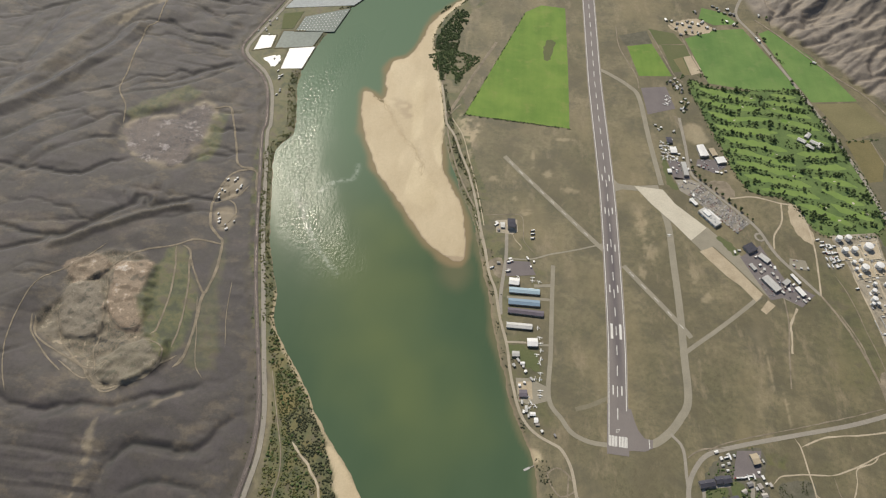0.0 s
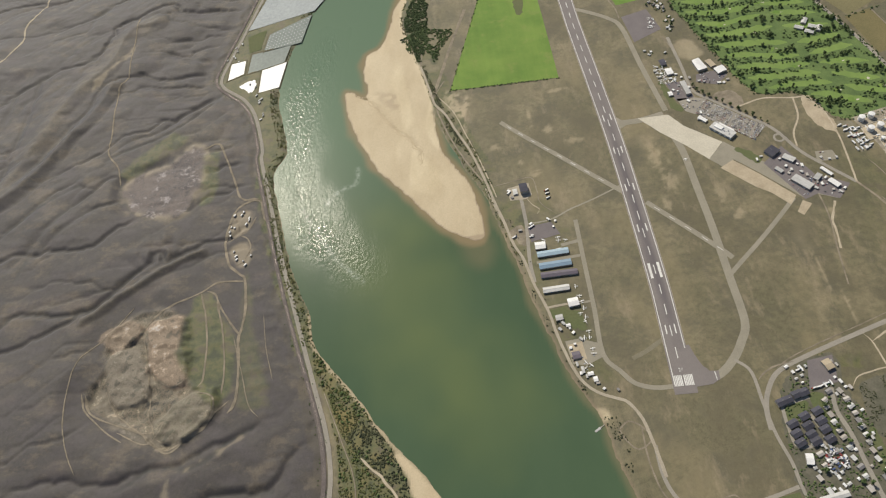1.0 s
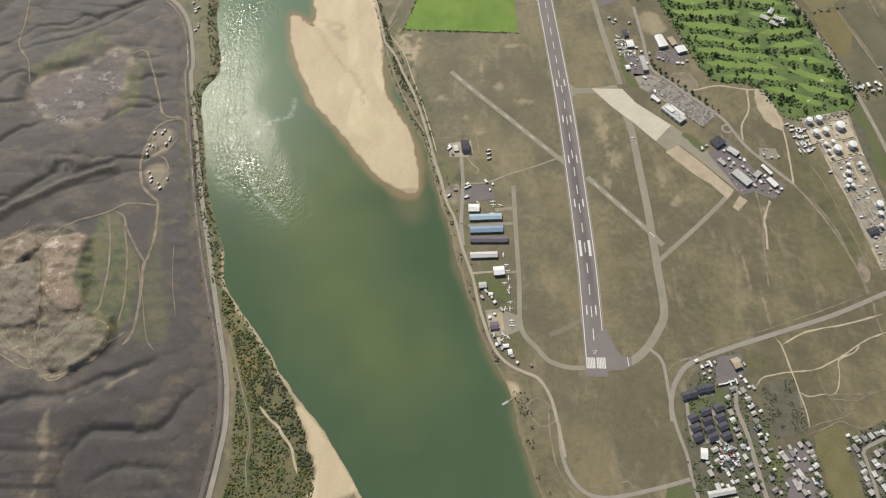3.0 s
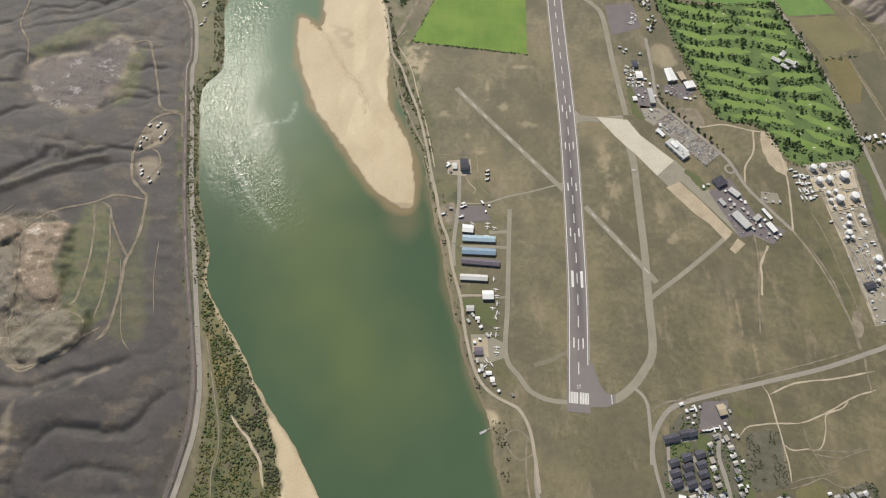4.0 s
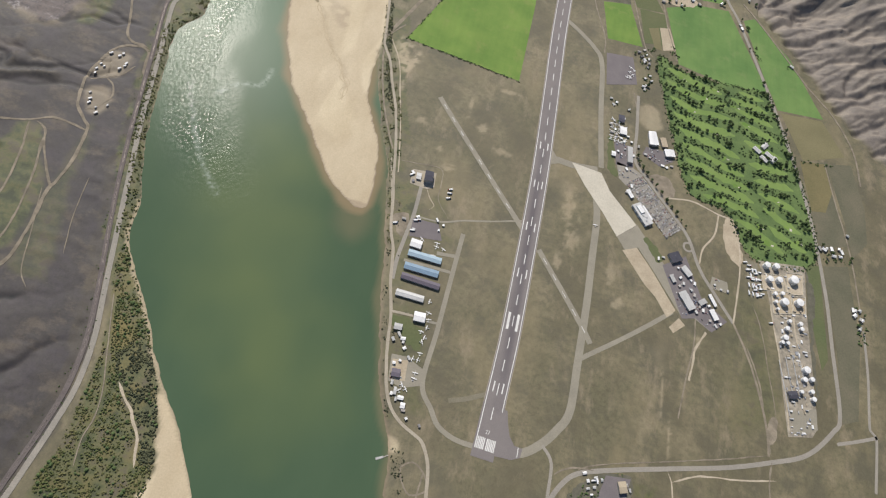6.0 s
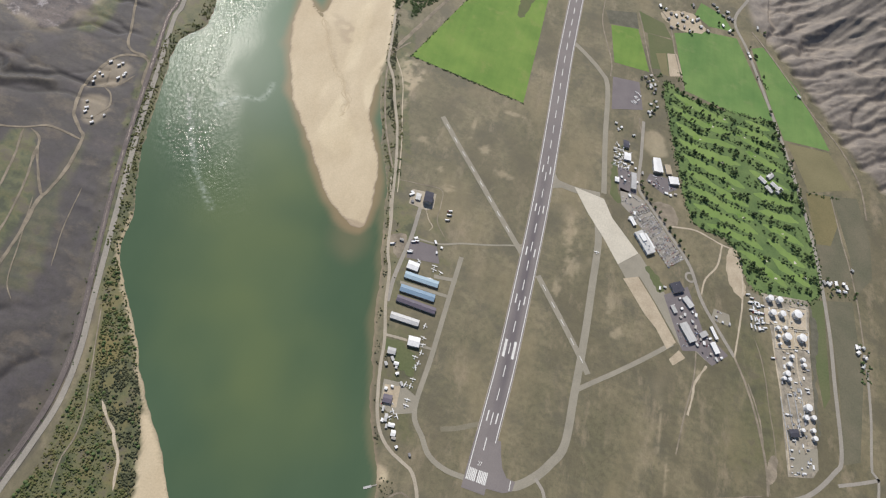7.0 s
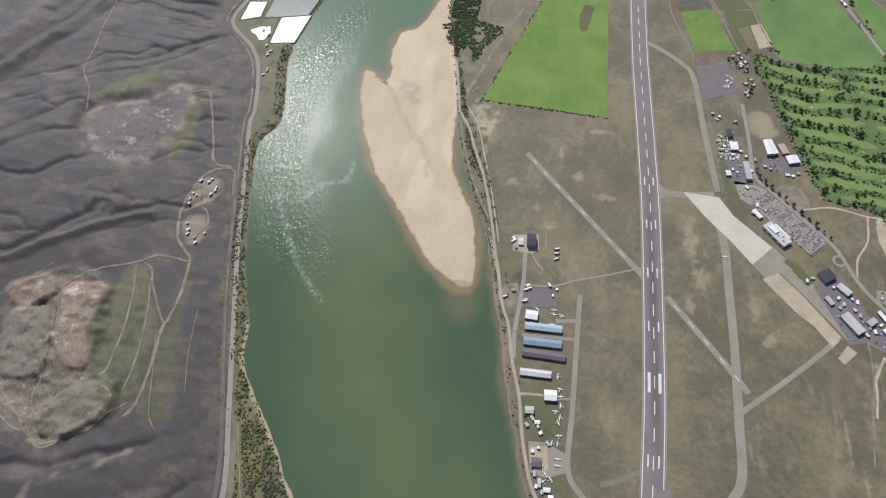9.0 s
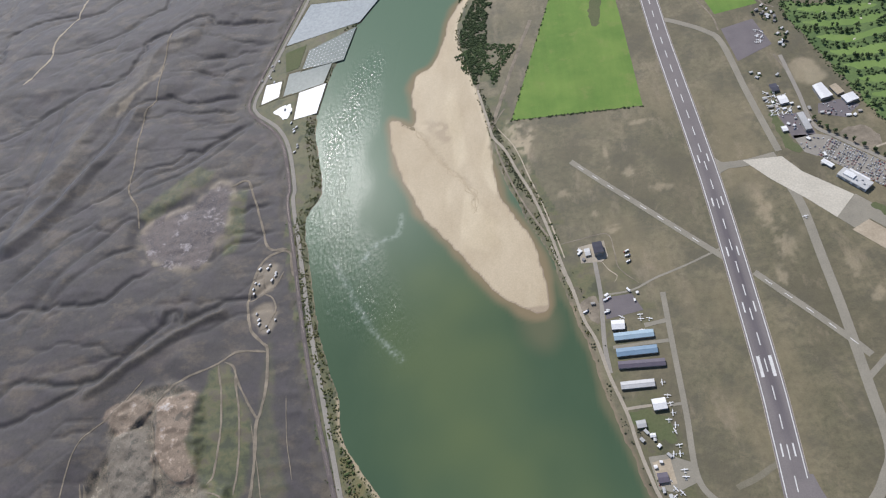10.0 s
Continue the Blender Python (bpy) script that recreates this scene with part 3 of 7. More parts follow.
RIM_A = [(-1255,285),(-1239,245),(-1205,211),(-1175,185),(-1141,162)]
RIM_B = [(-1175,490),(-1226,420),(-1275,368),(-1284,293),(-1274,225),(-1245,149),(-1219,102)]
RIM_C = [(-929,230),(-955,201),(-979,169),(-1013,150),(-1043,137),(-1077,150),(-1099,173)]
RIM_D = [(-1138,398),(-1116,326),(-1101,257),(-1097,216),(-1073,167)]
RIM_E = [(-933,381),(-908,296),(-886,217),(-863,187)]
HUT_YARD = [(-979,672),(-967,737),(-924,742),(-919,693),(-948,666)]
HUT_YARD_B = [(-966,626),(-931,650),(-911,605),(-926,568),(-948,581)]
FARM_YARD = [(232,1532),(273,1569),(333,1581),(370,1531),(329,1500),(269,1498)]
TAN_FIELD = [(261,1381),(290,1391),(311,1313),(275,1296)]
PLOT_A = [(211,1429),(270,1437),(269,1385),(229,1370)]
PLOT_B = [(229,1365),(258,1380),(272,1294),(251,1295)]
PLOT_C = [(70,1465),(159,1500),(173,1436),(89,1416)]
LANE_B = [(222,1559),(260,1505),(285,1389),(317,1273)]
LANE_C = [(167,1505),(187,1431),(223,1291),(246,1260)]
LANE_D = [(205,1109),(220,1030),(220,958),(234,886)]
LANE_E = [(64,1511),(69,1405),(109,1279),(114,1217)]
LOOP_YARD = [(224,1069),(268,1080),(285,1022),(253,999),(226,1023)]
PLUME = [(-401,563),(-345,559),(-330,510),(-356,466),(-394,491)]
FILLET_A = [(15,855),(30,834),(41,829),(40,814),(24,806),(12,790)]
TANK_PAD_A = [(544,682),(598,695),(597,652),(548,641)]
TANK_PAD_B = [(607,705),(648,713),(646,658),(608,649)]
TANK_PAD_C = [(568,644),(615,655),(617,602),(571,588)]
TANK_PAD_D = [(619,646),(651,654),(649,610),(620,603)]
TANK_LOT = [(603,371),(660,393),(660,348),(605,320)]
BANK_LOOP = [(-151,61),(-132,74),(-110,61),(-98,35),(-126,20),(-146,43),(-151,61)]
BANK_TRACK = [(-110,59),(-113,21),(-111,-21),(-101,-66),(-73,-100)]
BANK_TRACK_B = [(-90,-94),(-72,-114),(-23,-108),(19,-123),(55,-138),(75,-127),(79,-101)]
SHED_TRACK = [(-52,-88),(-25,-87),(15,-80),(21,-91)]
CROSS_TRACK = [(-94,198),(-61,211),(-25,231)]
GARDEN_A = [(201,82),(225,75),(219,33),(222,1),(211,-3),(206,40),(200,62)]
GARDEN_B = [(150,59),(186,68),(192,55),(155,34),(145,35)]
GARDEN_C = [(277,138),(323,147),(314,111),(266,88)]
GARDEN_D = [(280,6),(290,-36),(288,-84),(267,-73),(266,-33)]
CLOSE_A = [(146,67),(143,19),(149,-14),(203,-12)]
CLOSE_B = [(188,41),(197,9),(196,-17)]
CLOSE_C = [(148,64),(198,73)]
YARD_E = [(305,-37),(347,-31),(342,-70),(301,-76)]
YARD_F = [(297,-85),(337,-84),(332,-121),(288,-122)]
HANGARS = [(-228,496,23,18,-3),(-204,473,69,14,0),(-204,442,70,15,0),(-200,417,79,13,-2),(-213,380,56,13,0),(-184,341,22,19,4)]
GA_SHEDS = [(-240,664,18,25,4),(-261,661,10,16,4),(-219,310,15,12,4),(-204,290,9,6,4),(-201,221,16,15,4),(-181,178,11,7,4),(-174,165,8,10,4),(-194,188,5,14,4)]
TERMINAL = [(250,740,58,22,-52)]
SHEDS_N = [(178,1006,14,21,5),(185,968,17,21,5),(207,900,12,47,5),(260,971,39,17,-82),(307,943,21,25,-74),(291,972,27,15,-73),(167,890,10,13,5),(217,788,23,9,-54)]
SHEDS_S = [(334,653,23,27,-57),(362,626,26,14,-45),(365,553,44,19,-54),(401,561,11,19,-49),(425,573,29,7,-59),(428,538,25,12,-59),(331,598,18,9,-57)]
TANKS = [(555,705,14.3),(578,709,14.3),(561,670,14.3),(584,675,14.3),(621,687,20.4),(595,622,17.3),(631,631,18.4),(574,637,9.2),(592,643,9.2),(575,617,8.2),(579,600,6.1),(606,578,8.2),(599,558,10.2),(592,533,12.2),(598,523,9.2),(586,521,8.2),(632,579,9.2),(634,567,9.2),(638,471,15.3),(634,449,11.2),(651,454,10.2),(649,426,9.2),(625,419,8.2),(652,410,10.2)]
PLANES = [(-186,513),(-186,504),(-171,503),(-219,512),(-224,480),(-188,482),(-172,380),(-168,356),(-166,342),(-165,325),(-174,314),(-165,304),(-168,294),(-166,271),(-167,257),(-177,257),(-166,231),(-166,220),(-185,203),(-176,196),(-188,191),(144,675),(187,1174),(187,1159),(155,1047)]
TOWNHOUSES = [(151,27),(151,9),(152,-8),(175,38),(175,20),(175,4),(178,-9),(200,44),(200,26),(201,10),(203,-8),(177,80),(190,82),(158,72),(146,69)]
HOUSES = [(221,63),(219,49),(221,35),(221,21),(224,5),(226,-8),(229,-26),(228,-45),(233,-61),(234,-77),(234,78),(253,76),(258,59),(260,45),(262,32),(262,18),(263,6),(264,-8),(264,-21),(264,-36),(266,-51),(265,-82),(293,-41),(296,-64),(330,-27),(345,-26),(316,-75),(348,-49),(347,-64),(346,-80),(346,-94),(346,-112),(304,-91),(432,-19),(428,-34),(177,-31),(177,-51),(161,-71),(169,-94),(234,-98),(266,-103)]
FAR_HOUSES = [(207,1258),(216,1245),(225,1233),(238,1225),(227,1138),(265,1491),(282,1512),(303,1511),(320,1500),(338,1559),(421,1577),(442,1564),(501,1498),(506,1486),(530,1622),(655,1396),(697,801),(715,806),(755,808),(732,791),(768,657),(785,660),(788,636),(781,614)]
LONGROOFS = [(173,-104,49,10,8),(172,-123,57,8,15),(156,-38,12,19,-10),(252,128,15,20,17),(605,407,21,15,18),(264,974,41,19,-75)]
YARD_TRUCKS = [(504,699),(514,693),(510,680),(523,685),(517,669),(530,676),(521,658),(533,662),(525,645),(536,649),(528,633),(541,639),(533,623),(545,628),(564,562),(626,504),(641,515)]
TRAILERS = [(213,88),(220,89),(226,90),(233,91),(239,94),(245,94),(204,128),(198,127),(-188,652),(-187,642),(-187,629),(-241,552),(-237,555),(-243,526),(-281,532)]
JUNK = [(171,-24),(208,-65)]
CAMPS = [(-1022,1358),(-1009,1339),(-1005,1422),(-965,1226),(-947,1211),(-932,1148),(-915,1083),(-921,1069),(-1046,1354)]
DOCK = [(-190,67),(-180,75)]
CLUTTER_N = [(153,980),(158,956),(169,953),(182,945),(191,936),(195,915),(203,857),(178,903),(187,896),(216,902),(228,936),(247,919),(258,913),(292,901),(303,899),(315,907),(154,1047),(161,994),(199,956),(209,942),(210,790),(220,812),(234,799),(209,884)]
CLUTTER_S = [(296,638),(307,645),(349,606),(343,629),(374,607),(383,602),(375,583),(383,573),(348,585),(357,594),(396,548),(404,542),(417,557),(444,521),(433,514),(420,522),(388,533),(376,549),(445,607),(461,608),(430,615)]
CLUTTER_G = [(-266,547),(-241,529),(-239,561),(-190,544),(-183,559),(-198,567),(-277,661),(-270,646),(-275,667),(-222,284),(-202,283),(-213,297),(-197,272),(-203,202),(-199,182),(-189,174),(-171,157),(-209,239),(-199,246),(-184,256),(-136,138),(-162,144)]
VILLAGE_BITS = [(179,136),(187,124),(188,110),(196,101),(255,103),(262,94),(266,82),(274,81),(268,127),(259,134),(257,67),(186,-16),(160,-53),(208,-28),(216,-40),(200,-66),(237,-31),(273,-14),(276,-34),(251,-62),(274,-68),(286,-47),(309,-52),(320,-36),(341,-40),(337,-70),(325,-88),(314,-106),(289,-94),(275,-107),(204,-86),(187,-94),(222,-80),(172,-14),(190,-21),(420,-13),(414,-37),(428,-49)]
LEVEE_PATH = [(-309,1386),(-364,1236),(-412,1092),(-432,1037)]
LEVEE_B = [(-424,990),(-423,972),(-404,893),(-378,814),(-352,752),(-332,713)]
LEVEE_C = [(-417,1031),(-382,966),(-359,881),(-334,789),(-306,657)]
LEVEE_D = [(-396,1090),(-413,1064),(-430,1029)]
LEVEE_E = [(-450,1241),(-451,1210),(-458,1164)]
LEVEE_GROVE = [(-510,1302),(-439,1332),(-364,1308),(-385,1254),(-415,1177),(-435,1225),(-486,1231)]
SITE_HUTS = [(-969,670),(-960,692),(-968,696),(-931,699),(-924,709),(-941,740),(-945,731),(-955,619),(-948,604),(-946,594),(-929,587),(-923,575),(-911,600),(-924,716),(-971,681),(-963,732)]
YARD_LOOP_A = [(-980,652),(-956,661),(-924,685),(-906,719)]
YARD_LOOP_B = [(-946,668),(-925,654),(-914,626),(-923,601),(-931,586),(-946,577)]
YARD_LOOP_C = [(-964,724),(-953,706),(-946,668)]
NORTH_SHEDS = [(222,1272),(229,1257),(236,1243),(224,1227),(235,1212),(243,1184),(230,1169),(234,1145),(231,1130),(248,1166),(161,1056),(146,1064),(184,1009),(174,994),(166,967),(195,1044)]
NORTH_PLANES = [(189,1192),(188,1175),(196,1168),(190,1155),(199,1185),(181,1154)]
FIELD_TREES = [(245,1295),(238,1283),(250,1285),(301,1317),(306,1297),(316,1290),(299,1302),(550,1427),(553,1399),(543,1410),(558,1386)]
FARM_SHEDS = [(226,1563),(243,1558),(260,1548),(276,1547),(293,1562),(309,1557),(326,1550),(342,1565),(326,1618),(353,1537),(375,1530),(298,1536),(404,1633),(421,1623),(433,1645),(438,1621),(449,1618),(399,1648),(388,1657),(255,1521)]
HANGAR_GROUND = [(-317,630),(-205,667),(-158,527),(-166,405),(-155,209),(-133,162),(-197,137),(-222,207),(-258,408),(-273,507)]
BUS_ROW = [(201,133),(204,130),(213,132),(200,115),(246,71)]
VILLAGE_MORE = [(199,-20),(197,-47),(187,-52),(186,-44),(189,-66),(192,-73),(165,-60),(191,-35),(209,-56),(196,-87),(177,-91),(276,36),(235,-19),(277,-7),(293,-31),(311,-30),(321,-51),(332,-52),(309,-61),(307,-77),(313,-92),(322,-108)]
ROUNDABOUT = [(377,693),(375,699),(371,703),(366,704),(360,703),(356,699),(355,693),(356,688),(360,684),(366,682),(371,684),(375,688),(377,693)]
GULLY_PATH = [(412,493),(396,462),(387,442),(386,419),(376,374)]
RUNWAY = [(-13, 111), (-11, 150), (-5, 270), (-1, 368), (1, 560), (1, 765), (-4, 950), (-13, 1200), (-15, 1330), (-18, 1650), (-22, 1980)]
SHORE_S = [(-450, 2150), (-650, 1780)] + SHORE_S + [(-400, -180), (-310, -400), (-190, -900)]
SHORE_N = [(-90, 2150), (-320, 1780)] + SHORE_N + [(-150, -60), (-112, -200), (-40, -400), (80, -900)]
ROAD_S = ROAD_S + [(-729, -140), (-748, -230), (-775, -330)]
RAIL = RAIL + [(-744, -140), (-763, -230), (-790, -330)]
BANK_PATH = [(-649,74),(-627,49),(-610,34),(-600,17),(-583,-4),(-576,-27),(-569,-50)]
BANK_TRACK_W = [(-725,222),(-714,189),(-683,100),(-666,50),(-660,7),(-663,-28),(-656,-72)]
OCHRE = [(-704,162),(-698,190),(-660,162),(-663,131),(-674,118)]
DARK_SHRUBS = [(-662,102),(-663,131),(-628,145),(-595,110),(-581,87),(-537,-23),(-559,-38),(-612,40)]
BELT = [(-478,1560),(-403,1520),(-421,1420),(-425,1352),(-440,1236),(-462,1182),(-491,1260),(-506,1376),(-500,1457)]
BELT_B = [(-422,1179),(-415,1229),(-386,1285),(-358,1309),(-357,1282),(-389,1232),(-407,1185)]
BELT_C = [(-452,1150),(-440,1145),(-412,1015),(-380,895),(-362,840),(-390,846),(-424,965)]
PALE_SLOPE = [(-399,1043),(-382,1039),(-360,984),(-344,1016),(-340,979),(-363,941),(-386,981)]
FIELD_HOLE = [(-167,1352),(-152,1414),(-130,1410),(-137,1365),(-147,1318),(-158,1316)]
PLOT_OLIVE = [(-990,1452),(-929,1470),(-943,1380),(-979,1372)]
PAD_WHITE = [(-996,1224),(-982,1239),(-951,1240),(-949,1201),(-964,1191),(-977,1201)]
WORKS = [(-1024,1407),(-1027,1367),(-1004,1420),(-1017,1388),(-941,1172),(-925,1153),(-916,1091),(-930,1139)]
TERR_A = [(-1053,353),(-1037,497),(-995,513),(-967,441),(-928,384),(-923,255),(-955,210),(-1010,273)]
TERR_B = [(-922,576),(-893,415),(-855,268),(-837,205),(-879,204),(-912,211),(-924,392)]
TERR_TRACK = [(-868,430),(-862,380),(-854,331),(-837,265)]
DARK_GULLIES = ([(-1031,1223),(-1115,1112),(-1189,1046),(-1286,1004),(-1339,977)], [(-1395,895),(-1469,850),(-1534,792),(-1585,732)],
                [(-1179,600),(-1231,542),(-1283,497),(-1369,485),(-1452,503),(-1494,471),(-1528,410)], [(-1471,701),(-1491,605)],
                [(-1128,65),(-1100,72),(-1082,97),(-1032,100),(-985,94),(-949,113),(-911,149),(-868,169)], [(-976,-9),(-956,26),(-914,37),(-863,28),(-824,29)],
                [(-933,-53),(-894,-35),(-841,-32),(-791,-48)])
CREST_A = [(-1292,1573),(-1371,1537),(-1413,1391),(-1494,1285),(-1542,1159),(-1590,1000),(-1628,878)]
RILLS = [(-1206,650),(-1170,674),(-1115,695),(-1069,640),(-1137,615),(-1181,620)]
OCHRE_FIELD = [(663,1057),(732,1074),(748,990),(723,917),(685,908)]
PLOT_D = [(685,903),(723,912),(749,985),(763,910),(772,833),(697,805)]
PLOT_E = [(738,1076),(809,1099),(834,966),(829,860),(784,801),(774,901)]
EAST_LANE = [(733,1073),(755,941),(770,869),(782,780),(789,665)]
EAST_SHEDS = [(708,802),(728,809),(748,815),(749,794),(774,657),(771,644),(785,638),(774,863)]
EAST_HEDGE = [(671,1060),(690,1064),(711,1067),(732,1073),(754,1073),(709,771),(734,778),(758,785),(777,789),(777,605),(787,596),(801,618),(793,584),(781,580)]
PIPE_ROAD = [(598,695),(608,658),(618,619),(620,584),(622,553),(628,518)]
TRAILER_PAD = [(503,712),(535,706),(550,618),(518,612)]
DARK_EDGE = [(657,722),(668,690),(675,662),(666,560),(668,430),(661,430),(657,560),(656,640)]
YARD_EDGE = [(565,600),(572,546),(580,496),(586,439),(592,388),(596,330)]
TANK_TRAIL = [(519,601),(535,557),(546,507),(554,445),(563,394),(569,337)]
CLAY_SPOT = [(553,343),(570,345),(565,304),(552,287),(546,310)]
CLUB_PAD = [(-213,247),(-184,251),(-181,211),(-208,208)]
TOWER_PATH = [(-237,638),(-227,618),(-213,601),(-220,588)]
BANK_LANE = [(-330,690),(-312,622),(-296,563),(-286,517),(-276,489),(-268,460)]
TOWER_TRACK = [(-314,689),(-270,695),(-218,699),(-210,660),(-207,618),(-176,579)]
GA_BARE = [(-280,559),(-258,559),(-258,509),(-274,513),(-289,540)]
EAST_VILLAGE = [(435,-25),(447,-19),(461,-15),(473,-12),(484,-9),(427,-37),(429,-64),(428,-77),(428,-88),(429,-99),(429,-111),(445,-81),(455,-67),(461,-46),(466,-68),(451,-92),(455,-104),(452,-61),(470,-42)]
EAST_STREET = [(495,-16),(444,-37),(440,-53),(441,-77),(441,-100),(440,-121),(439,-160)]
EAST_GROUND = [(420,-24),(437,-10),(505,10),(500,-60),(490,-150),(424,-150),(420,-60)]
SCRUB_PATCH = [(292,81),(355,92),(355,32),(350,-2),(309,-14),(285,-8),(285,34)]
CLOSE_HOUSES = [(312,-41),(347,-40),(319,-81),(307,-98),(316,-108),(298,-49),(339,-89)]
SPUR = [(122,118),(140,133),(164,142),(197,145)]
TR_H = [(404,56),(429,53),(457,50),(487,62),(517,70)]
TR_I = [(352,-8),(384,1),(416,13),(449,-1),(498,12)]
TR_J = [(394,50),(405,30),(415,15)]
TR_K = [(420,51),(428,36),(453,35)]
WATER_Z = -3.0
rng = random.Random(7)
lattice = np.random.RandomState(5).rand(256, 256)


def curve(pts, step, closed=False):
    """A smooth line through the points, at even steps."""
    p = np.array(pts, float)
    if closed:
        p = np.vstack([p[-1], p, p[0], p[1]])
    else:
        p = np.vstack([2 * p[0] - p[1], p, 2 * p[-1] - p[-2]])
    out = []
    for i in range(1, len(p) - 2):
        n = max(2, int(np.hypot(*(p[i + 1] - p[i])) / step))
        t = (np.arange(n) / n)[:, None]
        out.append(0.5 * (2 * p[i] + (p[i + 1] - p[i - 1]) * t + (2 * p[i - 1] - 5 * p[i] + 4 * p[i + 1] - p[i + 2]) * t ** 2
                          + (3 * p[i] - p[i - 1] - 3 * p[i + 1] + p[i + 2]) * t ** 3))
    if not closed:
        out.append(p[-2][None])
    return np.vstack(out)


def away(line, x, y):
    """The distance of places from a line."""
    best = np.full(x.shape, 1e12)
    for (ax, ay), (bx, by) in zip(line[:-1], line[1:]):
        dx, dy = bx - ax, by - ay
        t = np.clip(((x - ax) * dx + (y - ay) * dy) / (dx * dx + dy * dy + 1e-9), 0, 1)
        best = np.minimum(best, (x - ax - t * dx) ** 2 + (y - ay - t * dy) ** 2)
    return np.sqrt(best)


def inside(line, x, y):
    hit = np.zeros(x.shape, bool)
    for (ax, ay), (bx, by) in zip(line, np.roll(line, -1, 0)):
        if ay != by:
            hit ^= ((ay > y) != (by > y)) & (x < (bx - ax) * (y - ay) / (by - ay) + ax)
    return hit


def signed(line, x, y):
    """Metres inside an outline; negative outside."""
    d = away(np.vstack([line, line[:1]]), x, y)
    return np.where(inside(line, x, y), d, -d)


def lumps(x, y, size, seed=0):
    """Smooth random heights from 0 to 1, with lumps of that size."""
    u, v = np.asarray(x, float) / size + seed * 17.31, np.asarray(y, float) / size + seed * 5.77
    i, j = np.floor(u).astype(int), np.floor(v).astype(int)
    a, b = u - i, v - j
    a, b = a * a * (3 - 2 * a), b * b * (3 - 2 * b)
    g = lambda k, l: lattice[k % 256, l % 256]
    return (g(i, j) * (1 - a) + g(i + 1, j) * a) * (1 - b) + (g(i, j + 1) * (1 - a) + g(i + 1, j + 1) * a) * b


def ridges(x, y, size, seed=0, octaves=4):
    s, amp = 0, 1.0
    for o in range(octaves):
        s = s + amp * (1 - np.abs(2 * lumps(x, y, size / 2 ** o, seed + o) - 1))
        amp *= 0.5
    return s / 2


def step(a, b, v):
    t = np.clip((v - a) / (b - a), 0, 1)
    return t * t * (3 - 2 * t)


# ---------------------------------------------------------------- ground
river_line = np.vstack([curve(SHORE_S, 25), curve(SHORE_N, 25)[::-1]])
bar_line = curve(BAR, 15, True)
foot_line = curve([(HILL_FOOT[0][0] - 160, HILL_FOOT[0][1] + 900)] + HILL_FOOT + [(940, 1100), (1080, 950), (1320, 660)], 40)
gx = np.concatenate([np.linspace(-9000, -2400, 23), np.arange(-2300, -1475, 6.5), np.arange(-1470, 960, 4.5), np.arange(965, 1500, 5.0), np.linspace(1600, 9000, 23)])
gy = np.concatenate([np.linspace(-6000, -500, 18), np.linspace(-420, -340, 10), np.arange(-335, 1900, 4.5), np.linspace(1910, 2500, 60), np.linspace(2600, 9000, 20)])
X, Y = np.meshgrid(gx, gy)
wob = (lumps(X, Y, 30, 3) - 0.5) * 10 + (lumps(X, Y, 11, 9) - 0.5) * 6
d_river = signed(river_line, X, Y) + wob * 0.5
d_bar = signed(bar_line, X, Y) + wob * 0.7
rail_x = np.interp(Y, np.array(RAIL)[::-1, 1], np.array(RAIL)[::-1, 0])
south = step(4, 26, rail_x - X + (lumps(X, Y, 24, 30) - 0.5) * 18) * (X < rail_x)
foot_x = np.interp(Y, foot_line[::-1, 1], foot_line[::-1, 0])
d_foot = np.where(X > foot_x, away(foot_line, X, Y), 0)
north = step(0, 30, d_foot)
inland = np.maximum(rail_x - X, 0)
# slopes south of the river: rounded swells parted by sharp gullies
U, V = X * 0.79 + Y * 0.62, -X * 0.62 + Y * 0.79
bend = 150 * (lumps(X, Y, 320, 2) - 0.5) + 50 * (lumps(X, Y, 90, 4) - 0.5)
crease = lambda size, seed, stretch: np.abs(2 * lumps((U + bend * 0.5) * stretch, V + bend, size, seed) - 1)
pit_s, pit_n = signed(curve(QUARRY_S, 20, True), X, Y), signed(curve(QUARRY_N, 20, True), X, Y)
terrace = np.maximum(signed(curve(TERR_A, 20, True), X, Y), signed(curve(TERR_B, 20, True), X, Y))
calm = 1 - 0.9 * np.maximum(np.maximum(step(-90, -10, terrace), step(-70, 0, pit_s)), step(-40, 0, pit_n))
grow = step(60, 480, inland) * calm
rough_zone = step(0.40, 0.70, lumps(X, Y, 330, 33) + 0.25 * step(1000, 1400, Y))
Z = south * (3 + 0.06 * inland * step(0, 300, inland) + grow * (15 * crease(400, 11, 0.42) + (1.5 + 9 * rough_zone) * crease(150, 12, 0.4) + 12 * lumps(X, Y, 170, 16) - 0.02 * (Y - 600) * step(200, 700, inland) + 4 * lumps(X, Y, 62, 18)) + 0.9 * calm * lumps(X, Y, 17, 17))
near = step(30, 90, inland) * step(420, 180, inland) * step(820, 900, Y)
Z += south * near * (9 * np.abs(2 * lumps((X + bend) * 0.4, Y + bend * 0.3, 85, 14) - 1) + 4 * np.abs(2 * lumps(X * 0.5, Y, 36, 15) - 1))
Z += south * 7 * step(-25, 15, signed(curve(RILLS, 15, True), X, Y)) * np.abs(2 * lumps(X + 0.3 * Y, Y * 0.3, 15, 38) - 1)
deep_by = 0.25
meander = (lumps(X, Y, 60, 35) - 0.5) * 22 + (lumps(X, Y, 22, 36) - 0.5) * 12
